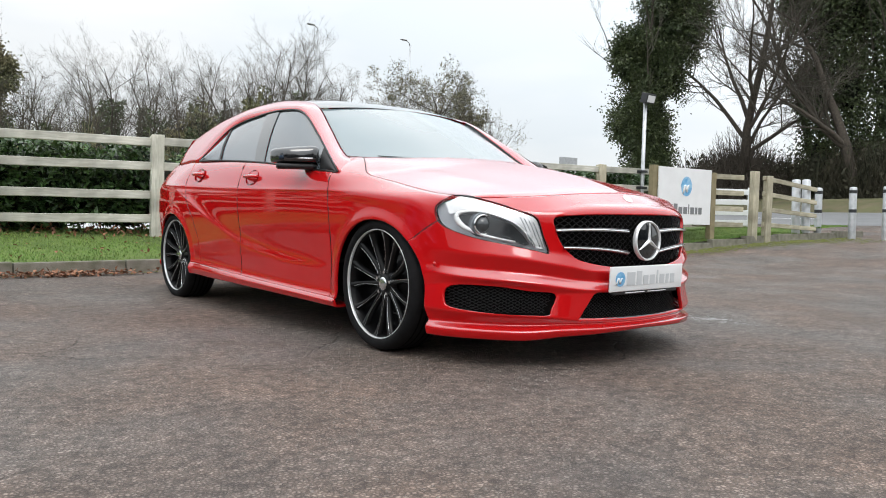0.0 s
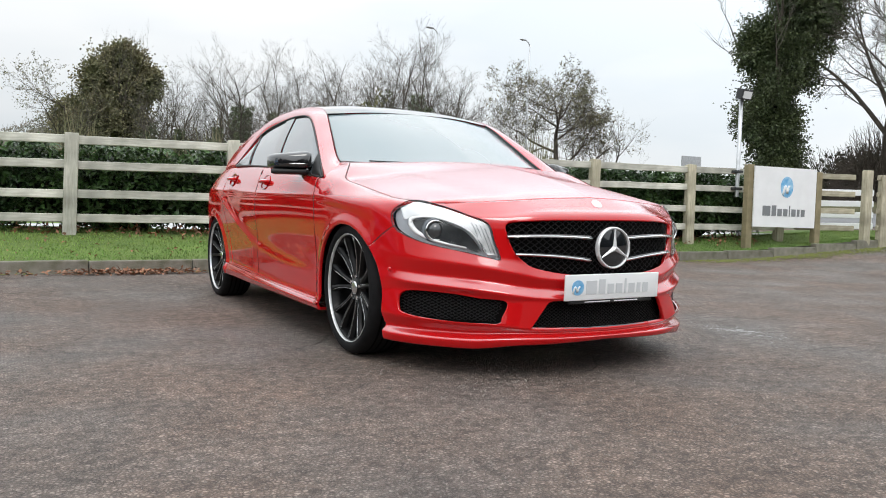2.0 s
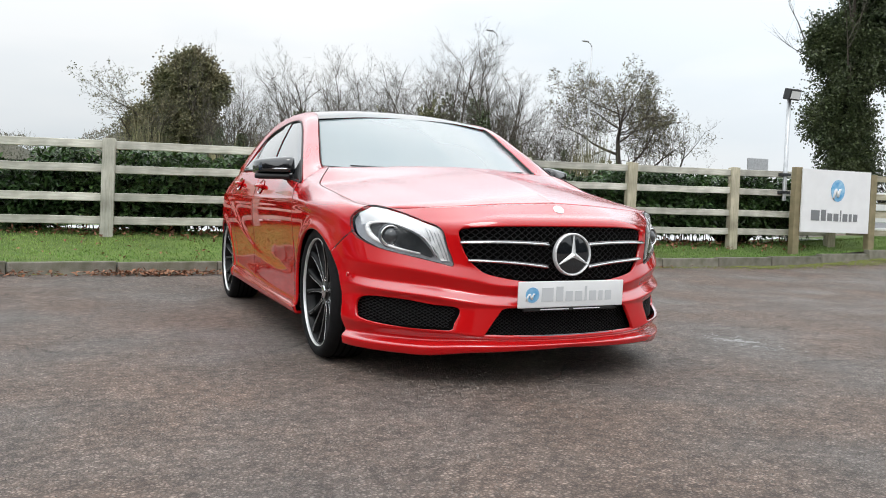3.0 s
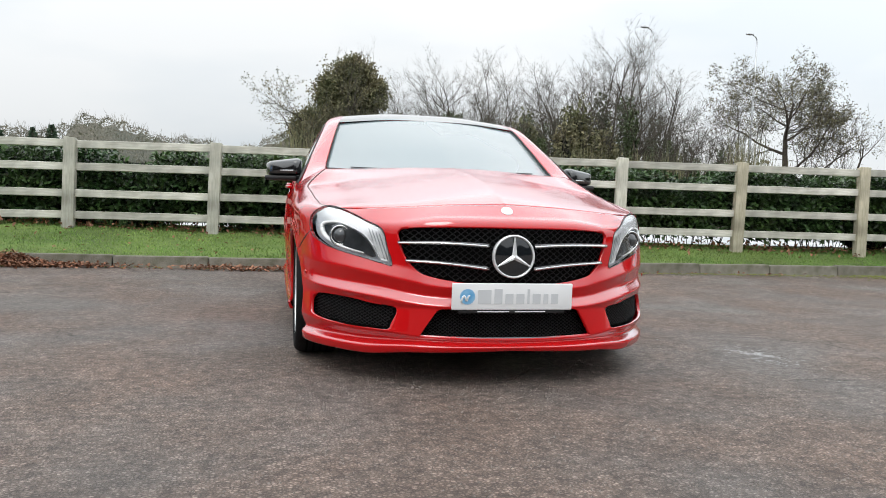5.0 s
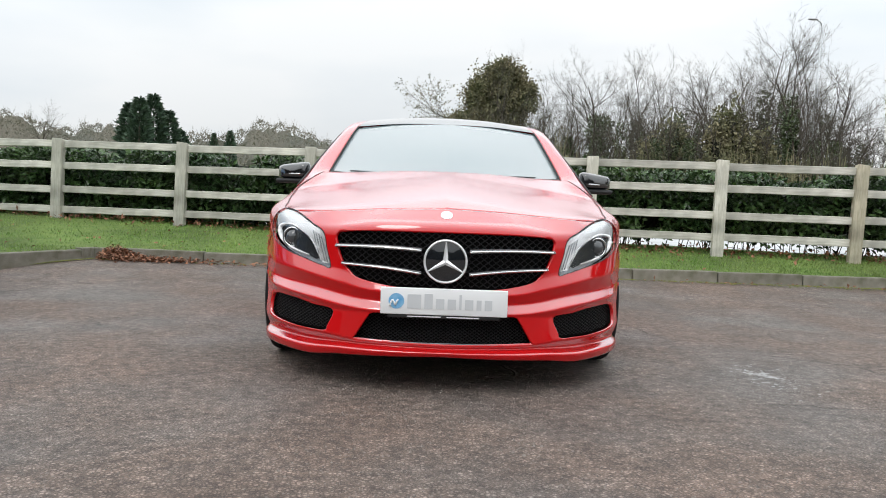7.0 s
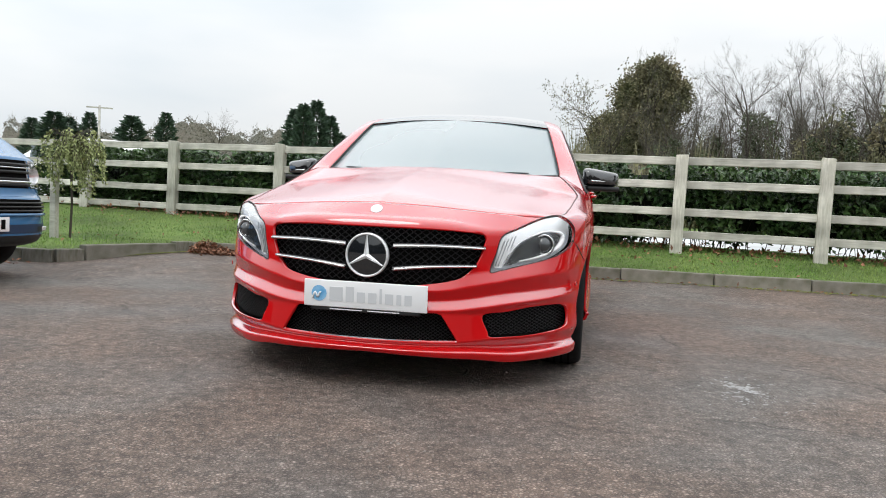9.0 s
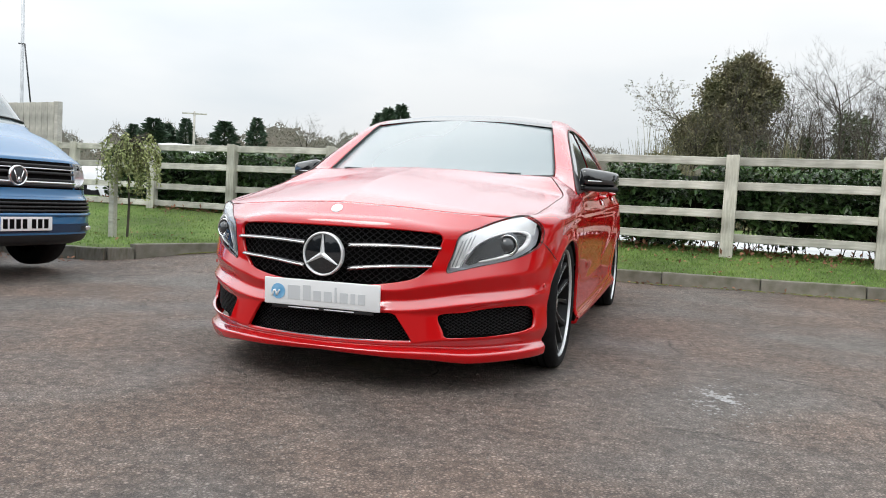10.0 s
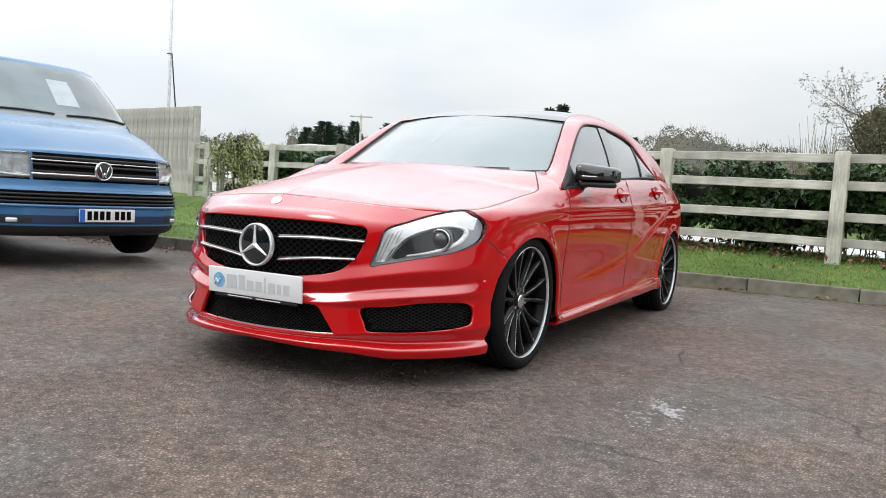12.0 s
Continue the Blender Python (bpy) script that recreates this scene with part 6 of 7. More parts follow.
t.matrix_basis = pose(-38, 72, 0.3, 0, 1.5, 0)
t = bare_tree(99, 8.0, 0.2, (7, 9), 3, 1.0, 0.1, 0.2)
t.matrix_basis = pose(-25, 85, 0.3, 0, 1.5, 0)

# unseen boundary added behind the camera, plain and dark: closes the place for reflections
bm = bmesh.new()
prev = None
for k in range(61):
    a = radians(160 + 172 * k / 60)
    r = 17 + 1.5 * noise.noise((k * 0.4, 0, 0))
    h = 3.0 + 1.3 * noise.noise((k * 0.35, 5, 0)) + 0.6 * noise.noise((k * 1.4, 8, 0))
    cur = [bm.verts.new((r * math.cos(a), r * math.sin(a) - 2, z)) for z in (-0.05, h * 0.5, h)]
    if prev:
        for j in (0, 1):
            bm.faces.new((prev[j], cur[j], cur[j + 1], prev[j + 1]))
    prev = cur
back = obj("wall_behind", bm, M_screen)
sol = back.modifiers.new("thickness", "SOLIDIFY")
sol.thickness = 0.3
tagged(back, "plain dark boundary added unseen behind the camera", "wall", kind="structure")


# ---- hedge, fence, kerb ----
hedge = thing("hedge", None, "dense dark glossy laurel hedge behind the fence", "hedge")
rng = random.Random(33)
hl, stems = Soup(), Soup()


def hedge_top(x):
    return 1.37 - 0.004 * x + 0.08 * noise.noise((x * 0.9, 2, 0)) + 0.05 * noise.noise((x * 3.1, 4, 0))


def hedge_thin(x):
    """How open the hedge is along the fence."""
    return 0.35 + 0.45 * noise.noise((x * 0.8, 9, 0)) + (0.15 if -0.5 < x < 2.0 else 0.0)


for k in range(52000):
    x = rng.uniform(-7.7, 8.4)
    top = hedge_top(x)
    z = 0.42 + (top - 0.42) * rng.random() ** 0.8
    depth = rng.random() ** 1.6 * 0.7
    y = fence_y(x) + 0.16 + depth + 0.10 * noise.noise((x * 2.2, z * 2.2, 0))
    low = 0.42 + (0.12 if x > 1 else 0.0) + 0.45 * noise.noise((x * 1.3, 1, 0)) - 0.012 * x
    if z < low and rng.random() < 0.95:
        continue
    hole = noise.noise((x * 1.7, z * 2.6, 5.0))
    if hole > 0.55 - 0.25 * hedge_thin(x):
        continue
    w = (Vector((rng.uniform(-1, 1), -0.9, rng.uniform(-0.9, 0.7)))).normalized()
    hl.leaf(Vector((x, y, z)), rng.uniform(0.07, 0.13), rng.uniform(0.018, 0.028), (w + rand_way(rng) * 0.7).normalized(), (Vector((0, -0.6, 0.8)) + rand_way(rng) * 0.6).normalized())
for k in range(310):
    x = rng.uniform(-7.7, 8.4)
    y = fence_y(x) + rng.uniform(0.3, 0.7)
    p = Vector((x, y, 0.3))
    q = p + Vector((rng.uniform(-0.25, 0.25), rng.uniform(-0.15, 0.1), rng.uniform(0.6, 1.0)))
    stems.limb([p, p.lerp(q, 0.5) + rand_way(rng) * 0.05, q], [0.006, 0.0045, 0.002], 4)
hl.obj("foliage", M_laurel, hedge)
tagged(stems.obj("stem_tangle", M_bark, hedge), kind="stuff")
# added dark sheet that stands for the shade inside the hedge
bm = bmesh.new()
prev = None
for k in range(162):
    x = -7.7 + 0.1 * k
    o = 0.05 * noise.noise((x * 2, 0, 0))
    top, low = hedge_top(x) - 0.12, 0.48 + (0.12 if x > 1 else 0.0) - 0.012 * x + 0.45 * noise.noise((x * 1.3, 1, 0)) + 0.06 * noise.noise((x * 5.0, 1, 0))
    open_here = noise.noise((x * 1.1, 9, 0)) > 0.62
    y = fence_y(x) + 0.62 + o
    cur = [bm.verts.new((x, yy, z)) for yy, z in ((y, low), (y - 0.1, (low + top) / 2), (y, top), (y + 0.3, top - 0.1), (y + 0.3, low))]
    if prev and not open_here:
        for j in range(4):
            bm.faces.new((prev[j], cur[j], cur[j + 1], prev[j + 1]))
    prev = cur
part("shade_core", bm, M_core, hedge)

# pale lane beyond the hedge
bm = grid_bm(lambda u, v: (-30 + 42 * u, fence_y(-30 + 42 * u) + 1.4 + 9 * v, 0.28 + 0.05 * math.sin(u * 9)), 40, 4)
tagged(obj("lane", bm, M_pale), "pale wet lane beyond the hedge", "lane", kind="structure")
bm = grid_bm(lambda u, v: (-120 + 150 * u, fence_y(-120 + 150 * u) + 10.4 + 120 * v, 0.27 + 0.3 * v), 40, 12)
tagged(obj("field", bm, M_grass), "dull green field beyond the lane", "field", kind="structure")

# post and rail fence: each post and each rail is a piece of one fence
fence = thing("post_and_rail_fence", None, "weathered grey-white four-rail timber fence", "fence")
TURN_F = math.degrees(math.atan(-0.115))
rng = random.Random(44)
POSTS = [-8.70, -8.26, -6.58, -5.06, -3.38, -1.70, 0.02, 1.83, 3.36, 4.93, 6.63, 8.38]


def post_base(x):
    return 0.40 - 0.015 * x


def plank(length, height, thick, sag=0.0, seed=0):
    """A sawn board with worn, slightly uneven edges."""
    bm = bmesh.new()
    n = 9
    rows = []
    for i in range(n):
        u = i / (n - 1)
        o = 0.004 * noise.noise((seed, u * 4, 0))
        h = height * (1 + 0.05 * noise.noise((seed, u * 5, 3)))
        rows.append([Vector(((u - 0.5) * length, y, z + o)) for y, z in ((-thick / 2, -h / 2 + 0.006), (-thick / 2 + 0.006, -h / 2), (thick / 2, -h / 2), (thick / 2, h / 2), (-thick / 2 + 0.006, h / 2), (-thick / 2, h / 2 - 0.006), (-thick / 2, -h / 2 + 0.006))])
    vs = [[bm.verts.new(p) for p in r[:6]] for r in rows]
    for a, b in zip(vs, vs[1:]):
        for j in range(6):
            bm.faces.new((a[j], a[(j + 1) % 6], b[(j + 1) % 6], b[j]))
    bm.faces.new(vs[0][::-1])
    bm.faces.new(vs[-1])
    bmesh.ops.recalc_face_normals(bm, faces=bm.faces)
    return bm


for k, x in enumerate(POSTS):
    h = 1.468 - 0.004 * x - post_base(x) + 0.012 * rng.uniform(-1, 1) + 0.25
    bm = bmesh.new()
    add_box(bm, 0.138, 0.10, h, pose(0, 0, h / 2), 0.008)
    for v in bm.verts:
        if v.co.z > h - 0.03:
            v.co.z += 0.012 * noise.noise((k, v.co.x * 9, v.co.y * 9)) - v.co.y * 0.10
    p = part("post", bm, M_post if x < 4 else M_posttan, fence, smooth=False)
    p.matrix_basis = pose(x, fence_y(x), post_base(x) - 0.25, rng.uniform(-0.8, 0.8), 1.3 + rng.uniform(-0.7, 0.7), TURN_F)
for k in range(len(POSTS) - 1):
    xa, xb = POSTS[k], POSTS[k + 1]
    xm = (xa + xb) / 2
    ln = math.hypot(xb - xa, fence_y(xb) - fence_y(xa)) - 0.02
    for j in range(4):
        z = (1.398, 1.128, 0.812, 0.545)[j] - 0.004 * xm + 0.006 * rng.uniform(-1, 1)
        r = part("rail", plank(ln, 0.092, 0.038, seed=k * 7 + j), M_wood, fence, smooth=False)
        r.matrix_basis = pose(xm, fence_y(xm) + 0.012, z, 0, 0.25 + rng.uniform(-0.25, 0.25), TURN_F)

# continuation past the sign: end bay with paler boards and a short return
for x, y, h in ((9.52, 4.05, 1.05), (9.82, 3.97, 0.98)):
    b = part("post", box(0.13, 0.10, h + 0.3, pose(0, 0, (h + 0.3) / 2), 0.008), M_posttan, fence, smooth=False)
    b.matrix_basis = pose(x, y, 0.08, 0, 1.3, TURN_F - 6)
for j in range(4):
    z = 1.33 - 0.27 * j
    r = part("rail", plank(1.12, 0.085, 0.036, seed=90 + j), M_woodtan, fence, smooth=False)
    r.matrix_basis = pose(8.97, 4.36, z, 0, 0.8, -13)
    r = part("rail", plank(1.45, 0.075, 0.034, seed=95 + j), M_woodtan, fence, smooth=False)
    r.matrix_basis = pose(10.45, 3.88, 1.24 - 0.25 * j, 0, 6.5 - 1.2 * j, -9)
gate = thing("white_gate", pose(9.2, 5.2, 0.1, 0, 0, -15), "white boarded gate behind the fence", "gate")
for x in (-0.9, 1.6):
    part("gate_post", box(0.1, 0.1, 1.1, pose(x, 0, 0.55), 0.01), M_white, gate, smooth=False)
for j in range(5):
    part("board", plank(2.6, 0.10, 0.03, seed=120 + j), M_white, gate, smooth=False).matrix_basis = pose(0.35, -0.06, 0.25 + 0.19 * j)

# kerb stones along the verge and round the island
kerb = thing("kerb", None, "grey mossy concrete kerb along the verge", "kerb", kind="structure")
kb = bmesh.new()
add_box(kb, 0.905, 0.125, 0.30, pose(0, 0, -0.15), 0.012)
for v in kb.verts:
    if v.co.z > -0.02 and v.co.y < 0:
        v.co.y += 0.012
kerb_mesh = bpy.data.meshes.new("kerb_stone")
kb.to_mesh(kerb_mesh)
kb.free()
kerb_mesh.materials.append(M_kerb)
LINE = [(-9.5, 3.02), (-4.60, 2.80), (-4.30, 2.85), (-4.16, 3.08), (-3.82, 4.22), (-3.72, 4.43), (-3.5, 4.50), (4.0, 4.47), (8.5, 4.20), (12.6, 3.60)]
rng = random.Random(50)
for (xa, ya), (xb, yb) in zip(LINE, LINE[1:]):
    ln = math.hypot(xb - xa, yb - ya)
    n = max(1, round(ln / 0.914))
    for i in range(n):
        s = (i + 0.5) / n
        x, y = xa + (xb - xa) * s, ya + (yb - ya) * s
        o = new("kerb_stone", kerb_mesh)
        o.parent = kerb
        o.matrix_basis = pose(x, y, 0.118 + rng.uniform(-0.004, 0.004) + rise(x) + lift(x, y), rng.uniform(-1, 1), rng.uniform(-0.5, 0.5), math.degrees(math.atan2(yb - ya, xb - xa))) @ Matrix.Diagonal((ln / n / 0.914, 1, 1, 1))

# moss and dirt at the foot of the kerb, fallen leaves in the corner
rng = random.Random(51)
moss = Soup()
for k in range(6200):
    s = rng.random()
    if k % 3 == 0:
        x = rng.uniform(-4.3, -3.5)
        y = 4.40 - abs(rng.gauss(0, 0.05)) if x > -3.66 else np.interp(x, [-4.3, -3.76], [2.85, 4.3]) + 0.1
        x += 0.1 if x < -3.8 else 0
    else:
        x = rng.uniform(-3.5, 12.0)
        if rng.random() > 0.12 + 0.10 * max(x, 0):
            continue
        y = np.interp(x, [-3.6, 4.0, 8.5, 12.6], [4.42, 4.40, 4.13, 3.53]) - abs(rng.gauss(0, 0.06 + 0.030 * max(x - 2, 0)))
    r = rng.uniform(0.006, 0.022) * (1.7 if x > 6 else 1.0)
    p = Vector((x, float(y), 0.006 + rise(x) + lift(x, float(y))))
    ring = [p + Vector((r * math.cos(a + k), r * math.sin(a + k) * 0.7, 0)) for a in (0, 1.26, 2.5, 3.77, 5.0)]
    top = p + Vector((0, 0, r * 0.35))
    for i in range(5):
        moss.tri(ring[i], ring[(i + 1) % 5], top)
tagged(moss.obj("moss", M_moss), "yellow-green moss at the foot of the kerb", "moss", kind="stuff")
rng = random.Random(52)
leaves = Soup()
for k in range(2400):
    m = rng.random()
    if m < 0.55:
        x, y = -3.62 + abs(rng.gauss(0, 0.50)), 4.40 - abs(rng.gauss(0, 0.10))
    elif m < 0.75:
        x, y = -1.3 + rng.gauss(0, 0.35), 4.36 - abs(rng.gauss(0, 0.09))
    elif m < 0.85:
        x, y = rng.uniform(-3.6, 6.0), 4.38 - abs(rng.gauss(0, 0.04))
    elif m < 0.93:
        x = rng.uniform(-7, 3)
        y = verge_edge(x) + (fence_y(x) - verge_edge(x)) * rng.random()
    else:
        x, y = rng.uniform(-7.5, -4.4), rng.uniform(2.4, 2.8)
    on_verge = y > verge_edge(x)
    z = grass_z(x, y) + 0.03 if on_verge else 0.006 + lift(x, y) + (0.035 + (0.11 * math.exp(-((x + 3.5) / 0.22) ** 2 - ((y - 4.4) / 0.12) ** 2) if m < 0.55 else 0.0)) * rng.random() * (1 if m < 0.75 else 0.3)
    leaves.leaf(Vector((x, y, z)), rng.uniform(0.03, 0.062), rng.uniform(0.010, 0.018), (rand_way(rng) * 0.5 + Vector((rng.uniform(-1, 1), rng.uniform(-1, 1), 0))).normalized(), Vector((rng.uniform(-0.5, 0.5), rng.uniform(-0.5, 0.5), 1)).normalized())
for k in range(1700):
    x = rng.uniform(-8, 8)
    y = fence_y(x) + rng.gauss(0.12, 0.14)
    leaves.leaf(Vector((x, y, grass_z(x, y) + 0.012 + 0.05 * rng.random())), rng.uniform(0.04, 0.09), rng.uniform(0.012, 0.022), rand_way(rng), Vector((rng.uniform(-0.5, 0.5), rng.uniform(-0.5, 0.5), 1)).normalized())
tagged(leaves.obj("fallen_leaves", M_litter), "dry russet leaves drifted against the kerb", "leaves", kind="stuff")

# wet spot on the asphalt, its pale sheen painted as many thin flakes
rng = random.Random(53)
flakes = Soup()
for k in range(420):
    core = k % 3 > 0
    x, y = 1.59 + rng.gauss(0, 0.05 if core else 0.12), -0.30 + rng.gauss(0, 0.10 if core else 0.24)
    if noise.noise((x * 14, y * 14, 2)) < -0.05:
        continue
    r = rng.uniform(0.003, 0.012 if core else 0.007)
    p = Vector((x, y, ground_z(x, y) + 0.0008))
    ring = [p + Vector((r * math.cos(q + k) * rng.uniform(0.6, 1.3), r * math.sin(q + k) * rng.uniform(0.6, 1.3), 0)) for q in (0, 1.05, 2.1, 3.14, 4.2, 5.2)]
    top = p + Vector((0, 0, 0.0016))
    for i in range(6):
        flakes.tri(ring[i], ring[(i + 1) % 6], top)
tagged(flakes.obj("wet_sheen_spot", M_puddle), "wet spot on the asphalt, its sheen put into pale flakes", "stain", kind="stuff")

# grassy bank on the far side of the road
bm = grid_bm(lambda u, v: (25.6 + 0.16 * (10 - (-30 + 52 * u)) + 4.5 * v, -30 + 52 * u, 0.72 + 0.70 * (1 - (1 - v) ** 2) + 0.12 * noise.noise((u * 40, v * 3, 0))), 60, 8)
tagged(obj("road_bank", bm, mat("rough_bank", (0.10, 0.105, 0.045), rough=0.95, second=(0.14, 0.12, 0.07), scale=1.6, stain=0.3, stain_scale=0.5, bump=0.6, bump_scale=14)), "rough grassy bank across the road", "bank", kind="structure")

# road beyond the entrance
bm = grid_bm(lambda u, v: (16 + 9 * u, -30 + 46 * v, 0.0), 24, 10)
for v in bm.verts:
    v.co.x += 0.16 * (10 - v.co.y)
    v.co.z = rise(v.co.x) + 0.02
tagged(obj("road", bm, M_road), "grey main road beyond the entrance", "road", kind="structure")
for k in range(7):
    y = -12 + 4.2 * k
    bm = box(0.12, 2.0, 0.004, pose(19.6 + 0.16 * (10 - y), y, rise(19.6 + 0.16 * (10 - y)) + 0.026, 0, -2.6, 9))
    tagged(obj("road_line", bm, M_white, smooth=False), "white dashed line painted on the road", "road marking", "road lines")
for k, (x, y) in enumerate(((11.58, 3.93), (11.85, 3.43), (12.05, 2.93))):
    b = thing("bollard", pose(x, y, rise(x)), "pale grey bollard with dark reflective marks", "bollard", "entrance bollards")
    bm = bmesh.new()
    lathe(bm, [(0.065, -0.02), (0.065, 0.95), (0.055, 0.985), (0.0001, 0.99)], 16)
    part("shaft", bm, M_steel, b)
    for z in (0.90, 0.55):
        part("band", lathe(bmesh.new(), [(0.066, z - 0.03), (0.067, z), (0.066, z + 0.03)], 16), M_darkmetal, b)
for x, y in ((10.95, 4.02), (11.12, 3.92)):
    b = thing("gate_post", pose(x, y, rise(x)), "white-painted leaning gate post", "post", "gate posts")
    part("shaft", lathe(bmesh.new(), [(0.075, -0.02), (0.075, 1.12), (0.06, 1.14), (0.0001, 1.145)], 14, pose(0, 0, 0, 0, -2, 0)), M_steel, b)

# ---- sign, lamp, street lamp ----
sign = thing("sign_board", pose(8.07, 4.42, 0, 0, 1.0, -7.5), "white dealership sign with a blue mark and dark bars", "sign")
part("board", box(1.22, 0.025, 0.91, pose(0, 0, 0.975), 0.003), M_white, sign, smooth=False)
part("post", box(0.11, 0.10, 1.35, pose(0.67, 0.03, 0.72), 0.008), M_signpost, sign, smooth=False)
part("post", box(0.11, 0.10, 1.40, pose(-0.64, 0.08, 0.75), 0.008), M_signpost, sign, smooth=False)
bm = bmesh.new()
add_cyl(bm, 0.145, 0.145, 0.004, pose(0.02, -0.015, 1.135, 90), 32)
bmesh.ops.scale(bm, vec=(0.85, 1, 1.1), space=Matrix.Translation((0, 0, -1.135)), verts=bm.verts)
part("mark", bm, M_logo, sign, smooth=False)
bm = bmesh.new()
tube(bm, [(-0.06 + 0.12 * s, -0.019, 1.02 + 0.13 * abs(math.sin(s * 5))) for s in [k / 12 for k in range(13)]], 0.018, 6)
part("white_stroke", bm, M_white, sign)
x = -0.44
for h, w in zip((0.15, 0.16, 0.11, 0.11, 0.16, 0.11, 0.11, 0.11), (0.15, 0.085, 0.085, 0.085, 0.022, 0.085, 0.05, 0.075)):
    part("letter_bar", box(w, 0.004, h, pose(x + w / 2, -0.015, 0.69 + h / 2)), M_greytext, sign, smooth=False)
    x += w + 0.028

lamp = thing("flood_lamp", pose(7.45, 4.80, 0, 0, 1.2, 0), "floodlight on a slim galvanised pole by the fence", "lamp")
part("pole", lathe(bmesh.new(), [(0.03, 0.98), (0.03, 2.48), (0.0001, 2.49)], 12), M_steel, lamp)
part("lamp_head", box(0.22, 0.12, 0.16, pose(0, -0.05, 2.53, 15), 0.012), M_darkmetal, lamp, smooth=False)
part("lamp_glass", box(0.17, 0.01, 0.11, pose(0, -0.115, 2.51, 15)), M_lampglass, lamp, smooth=False)
for z in (1.10, 1.36):
    part("bracket", box(0.14, 0.13, 0.04, pose(0, 0.02, z), 0.004), M_darkmetal, lamp, smooth=False)

def street_lamp(m):
    """A tall tapered column with a short arm and a flat lantern."""
    t = thing("street_lamp", m, "tall slim grey street lamp above the trees", "street lamp", "street lamps")
    part("column", lathe(bmesh.new(), [(0.085, 0), (0.075, 3), (0.045, 11.1), (0.0001, 11.12)], 12), M_steel, t)
    bm = bmesh.new()
    tube(bm, [(0, 0, 11.0), (-0.1, 0, 11.22), (-0.3, 0, 11.32)], 0.035, 8)
    part("arm", bm, M_steel, t)
    bm = bmesh.new()
    bmesh.ops.create_uvsphere(bm, u_segments=16, v_segments=8, radius=0.2)
    bmesh.ops.scale(bm, vec=(1.35, 0.6, 0.32), verts=bm.verts)
    bmesh.ops.translate(bm, vec=(-0.5, 0, 11.34), verts=bm.verts)
    part("lantern", bm, M_steel, t)
    return t


street_lamp(pose(26.0, 37.05, 0, 0, 1.5, 0))
street_lamp(pose(19.0, 36.2, -0.3, 0, 1.5, 0))
box_far = thing("road_sign", pose(27.4, 24.6, 0), "small grey road sign seen from behind", "sign")
part("panel", box(1.3, 0.05, 0.55, pose(0, 0, 3.3)), M_steel, box_far, smooth=False)
part("post", box(0.1, 0.1, 3.2, pose(0, 0.06, 1.6)), M_steel, box_far, smooth=False)

# telegraph pole far off, in the pale board colour to paint distance haze
tele = thing("telegraph_pole", pose(-45, 62, 0.3), "distant wooden telegraph pole with a crossarm", "pole")
part("shaft", lathe(bmesh.new(), [(0.14, 0), (0.10, 8.2), (0.0001, 8.25)], 8), M_board, tele)
part("crossarm", box(2.3, 0.12, 0.12, pose(0, 0, 8.0, 0, 0, 30)), M_board, tele, smooth=False)

# close-boarded screen, mast on it
screen = thing("board_screen", pose(-8.86, 6.86, 0, 0, 0, -7), "tall weathered grey close-boarded screen", "fence")
rng = random.Random(60)
for k in range(20):
    b = part("board", plank(1.78, 0.142, 0.022, seed=200 + k), M_board, screen, smooth=False)
    b.matrix_basis = pose(-0.07 - 0.148 * k, rng.uniform(-0.004, 0.004), 1.27 + 0.004 * rng.uniform(-1, 1), 0, 90, 0)
for z in (0.75, 1.9):
    part("batten", box(3.0, 0.05, 0.08, pose(-1.5, 0.05, z), 0.004), M_board, screen, smooth=False)
part("corner_post", box(0.1, 0.1, 1.85, pose(0.03, 0.05, 1.25), 0.006), M_board, screen, smooth=False)
mast = thing("mast", pose(-9.80, 7.10, 0), "thin pale mast with a dark stay above the screen", "mast")
part("pole", lathe(bmesh.new(), [(0.03, 0.4), (0.022, 6.6), (0.0001, 6.61)], 8), M_steel, mast)
bm = bmesh.new()
tube(bm, [(0.30, -0.1, 2.14), (0.10, -0.05, 3.18), (-0.08, 0, 3.20)], 0.014, 6)
tube(bm, [(-0.2, -0.05, 2.12), (0.5, -0.05, 2.12)], 0.016, 6)
part("stay", bm, M_darkmetal, mast)
bm = box(0.10, 0.08, 0.05, pose(-0.04, 0, 6.6))
part("head", bm, M_darkmetal, mast, smooth=False)

# staked weeping sapling on the grass island
sap = thing("sapling", pose(-4.95, 3.95, grass_z(-4.95, 3.95)), "small weeping sapling with pale green leaves beside a stake", "tree")
rng = random.Random(63)
st, lv = Soup(), Soup()
st.limb([Vector((0, 0, -0.05)), Vector((0.02, 0, 0.4)), Vector((0, 0, 0.8)), Vector((0.01, 0, 1.12))], [0.016, 0.014, 0.012, 0.008], 6)
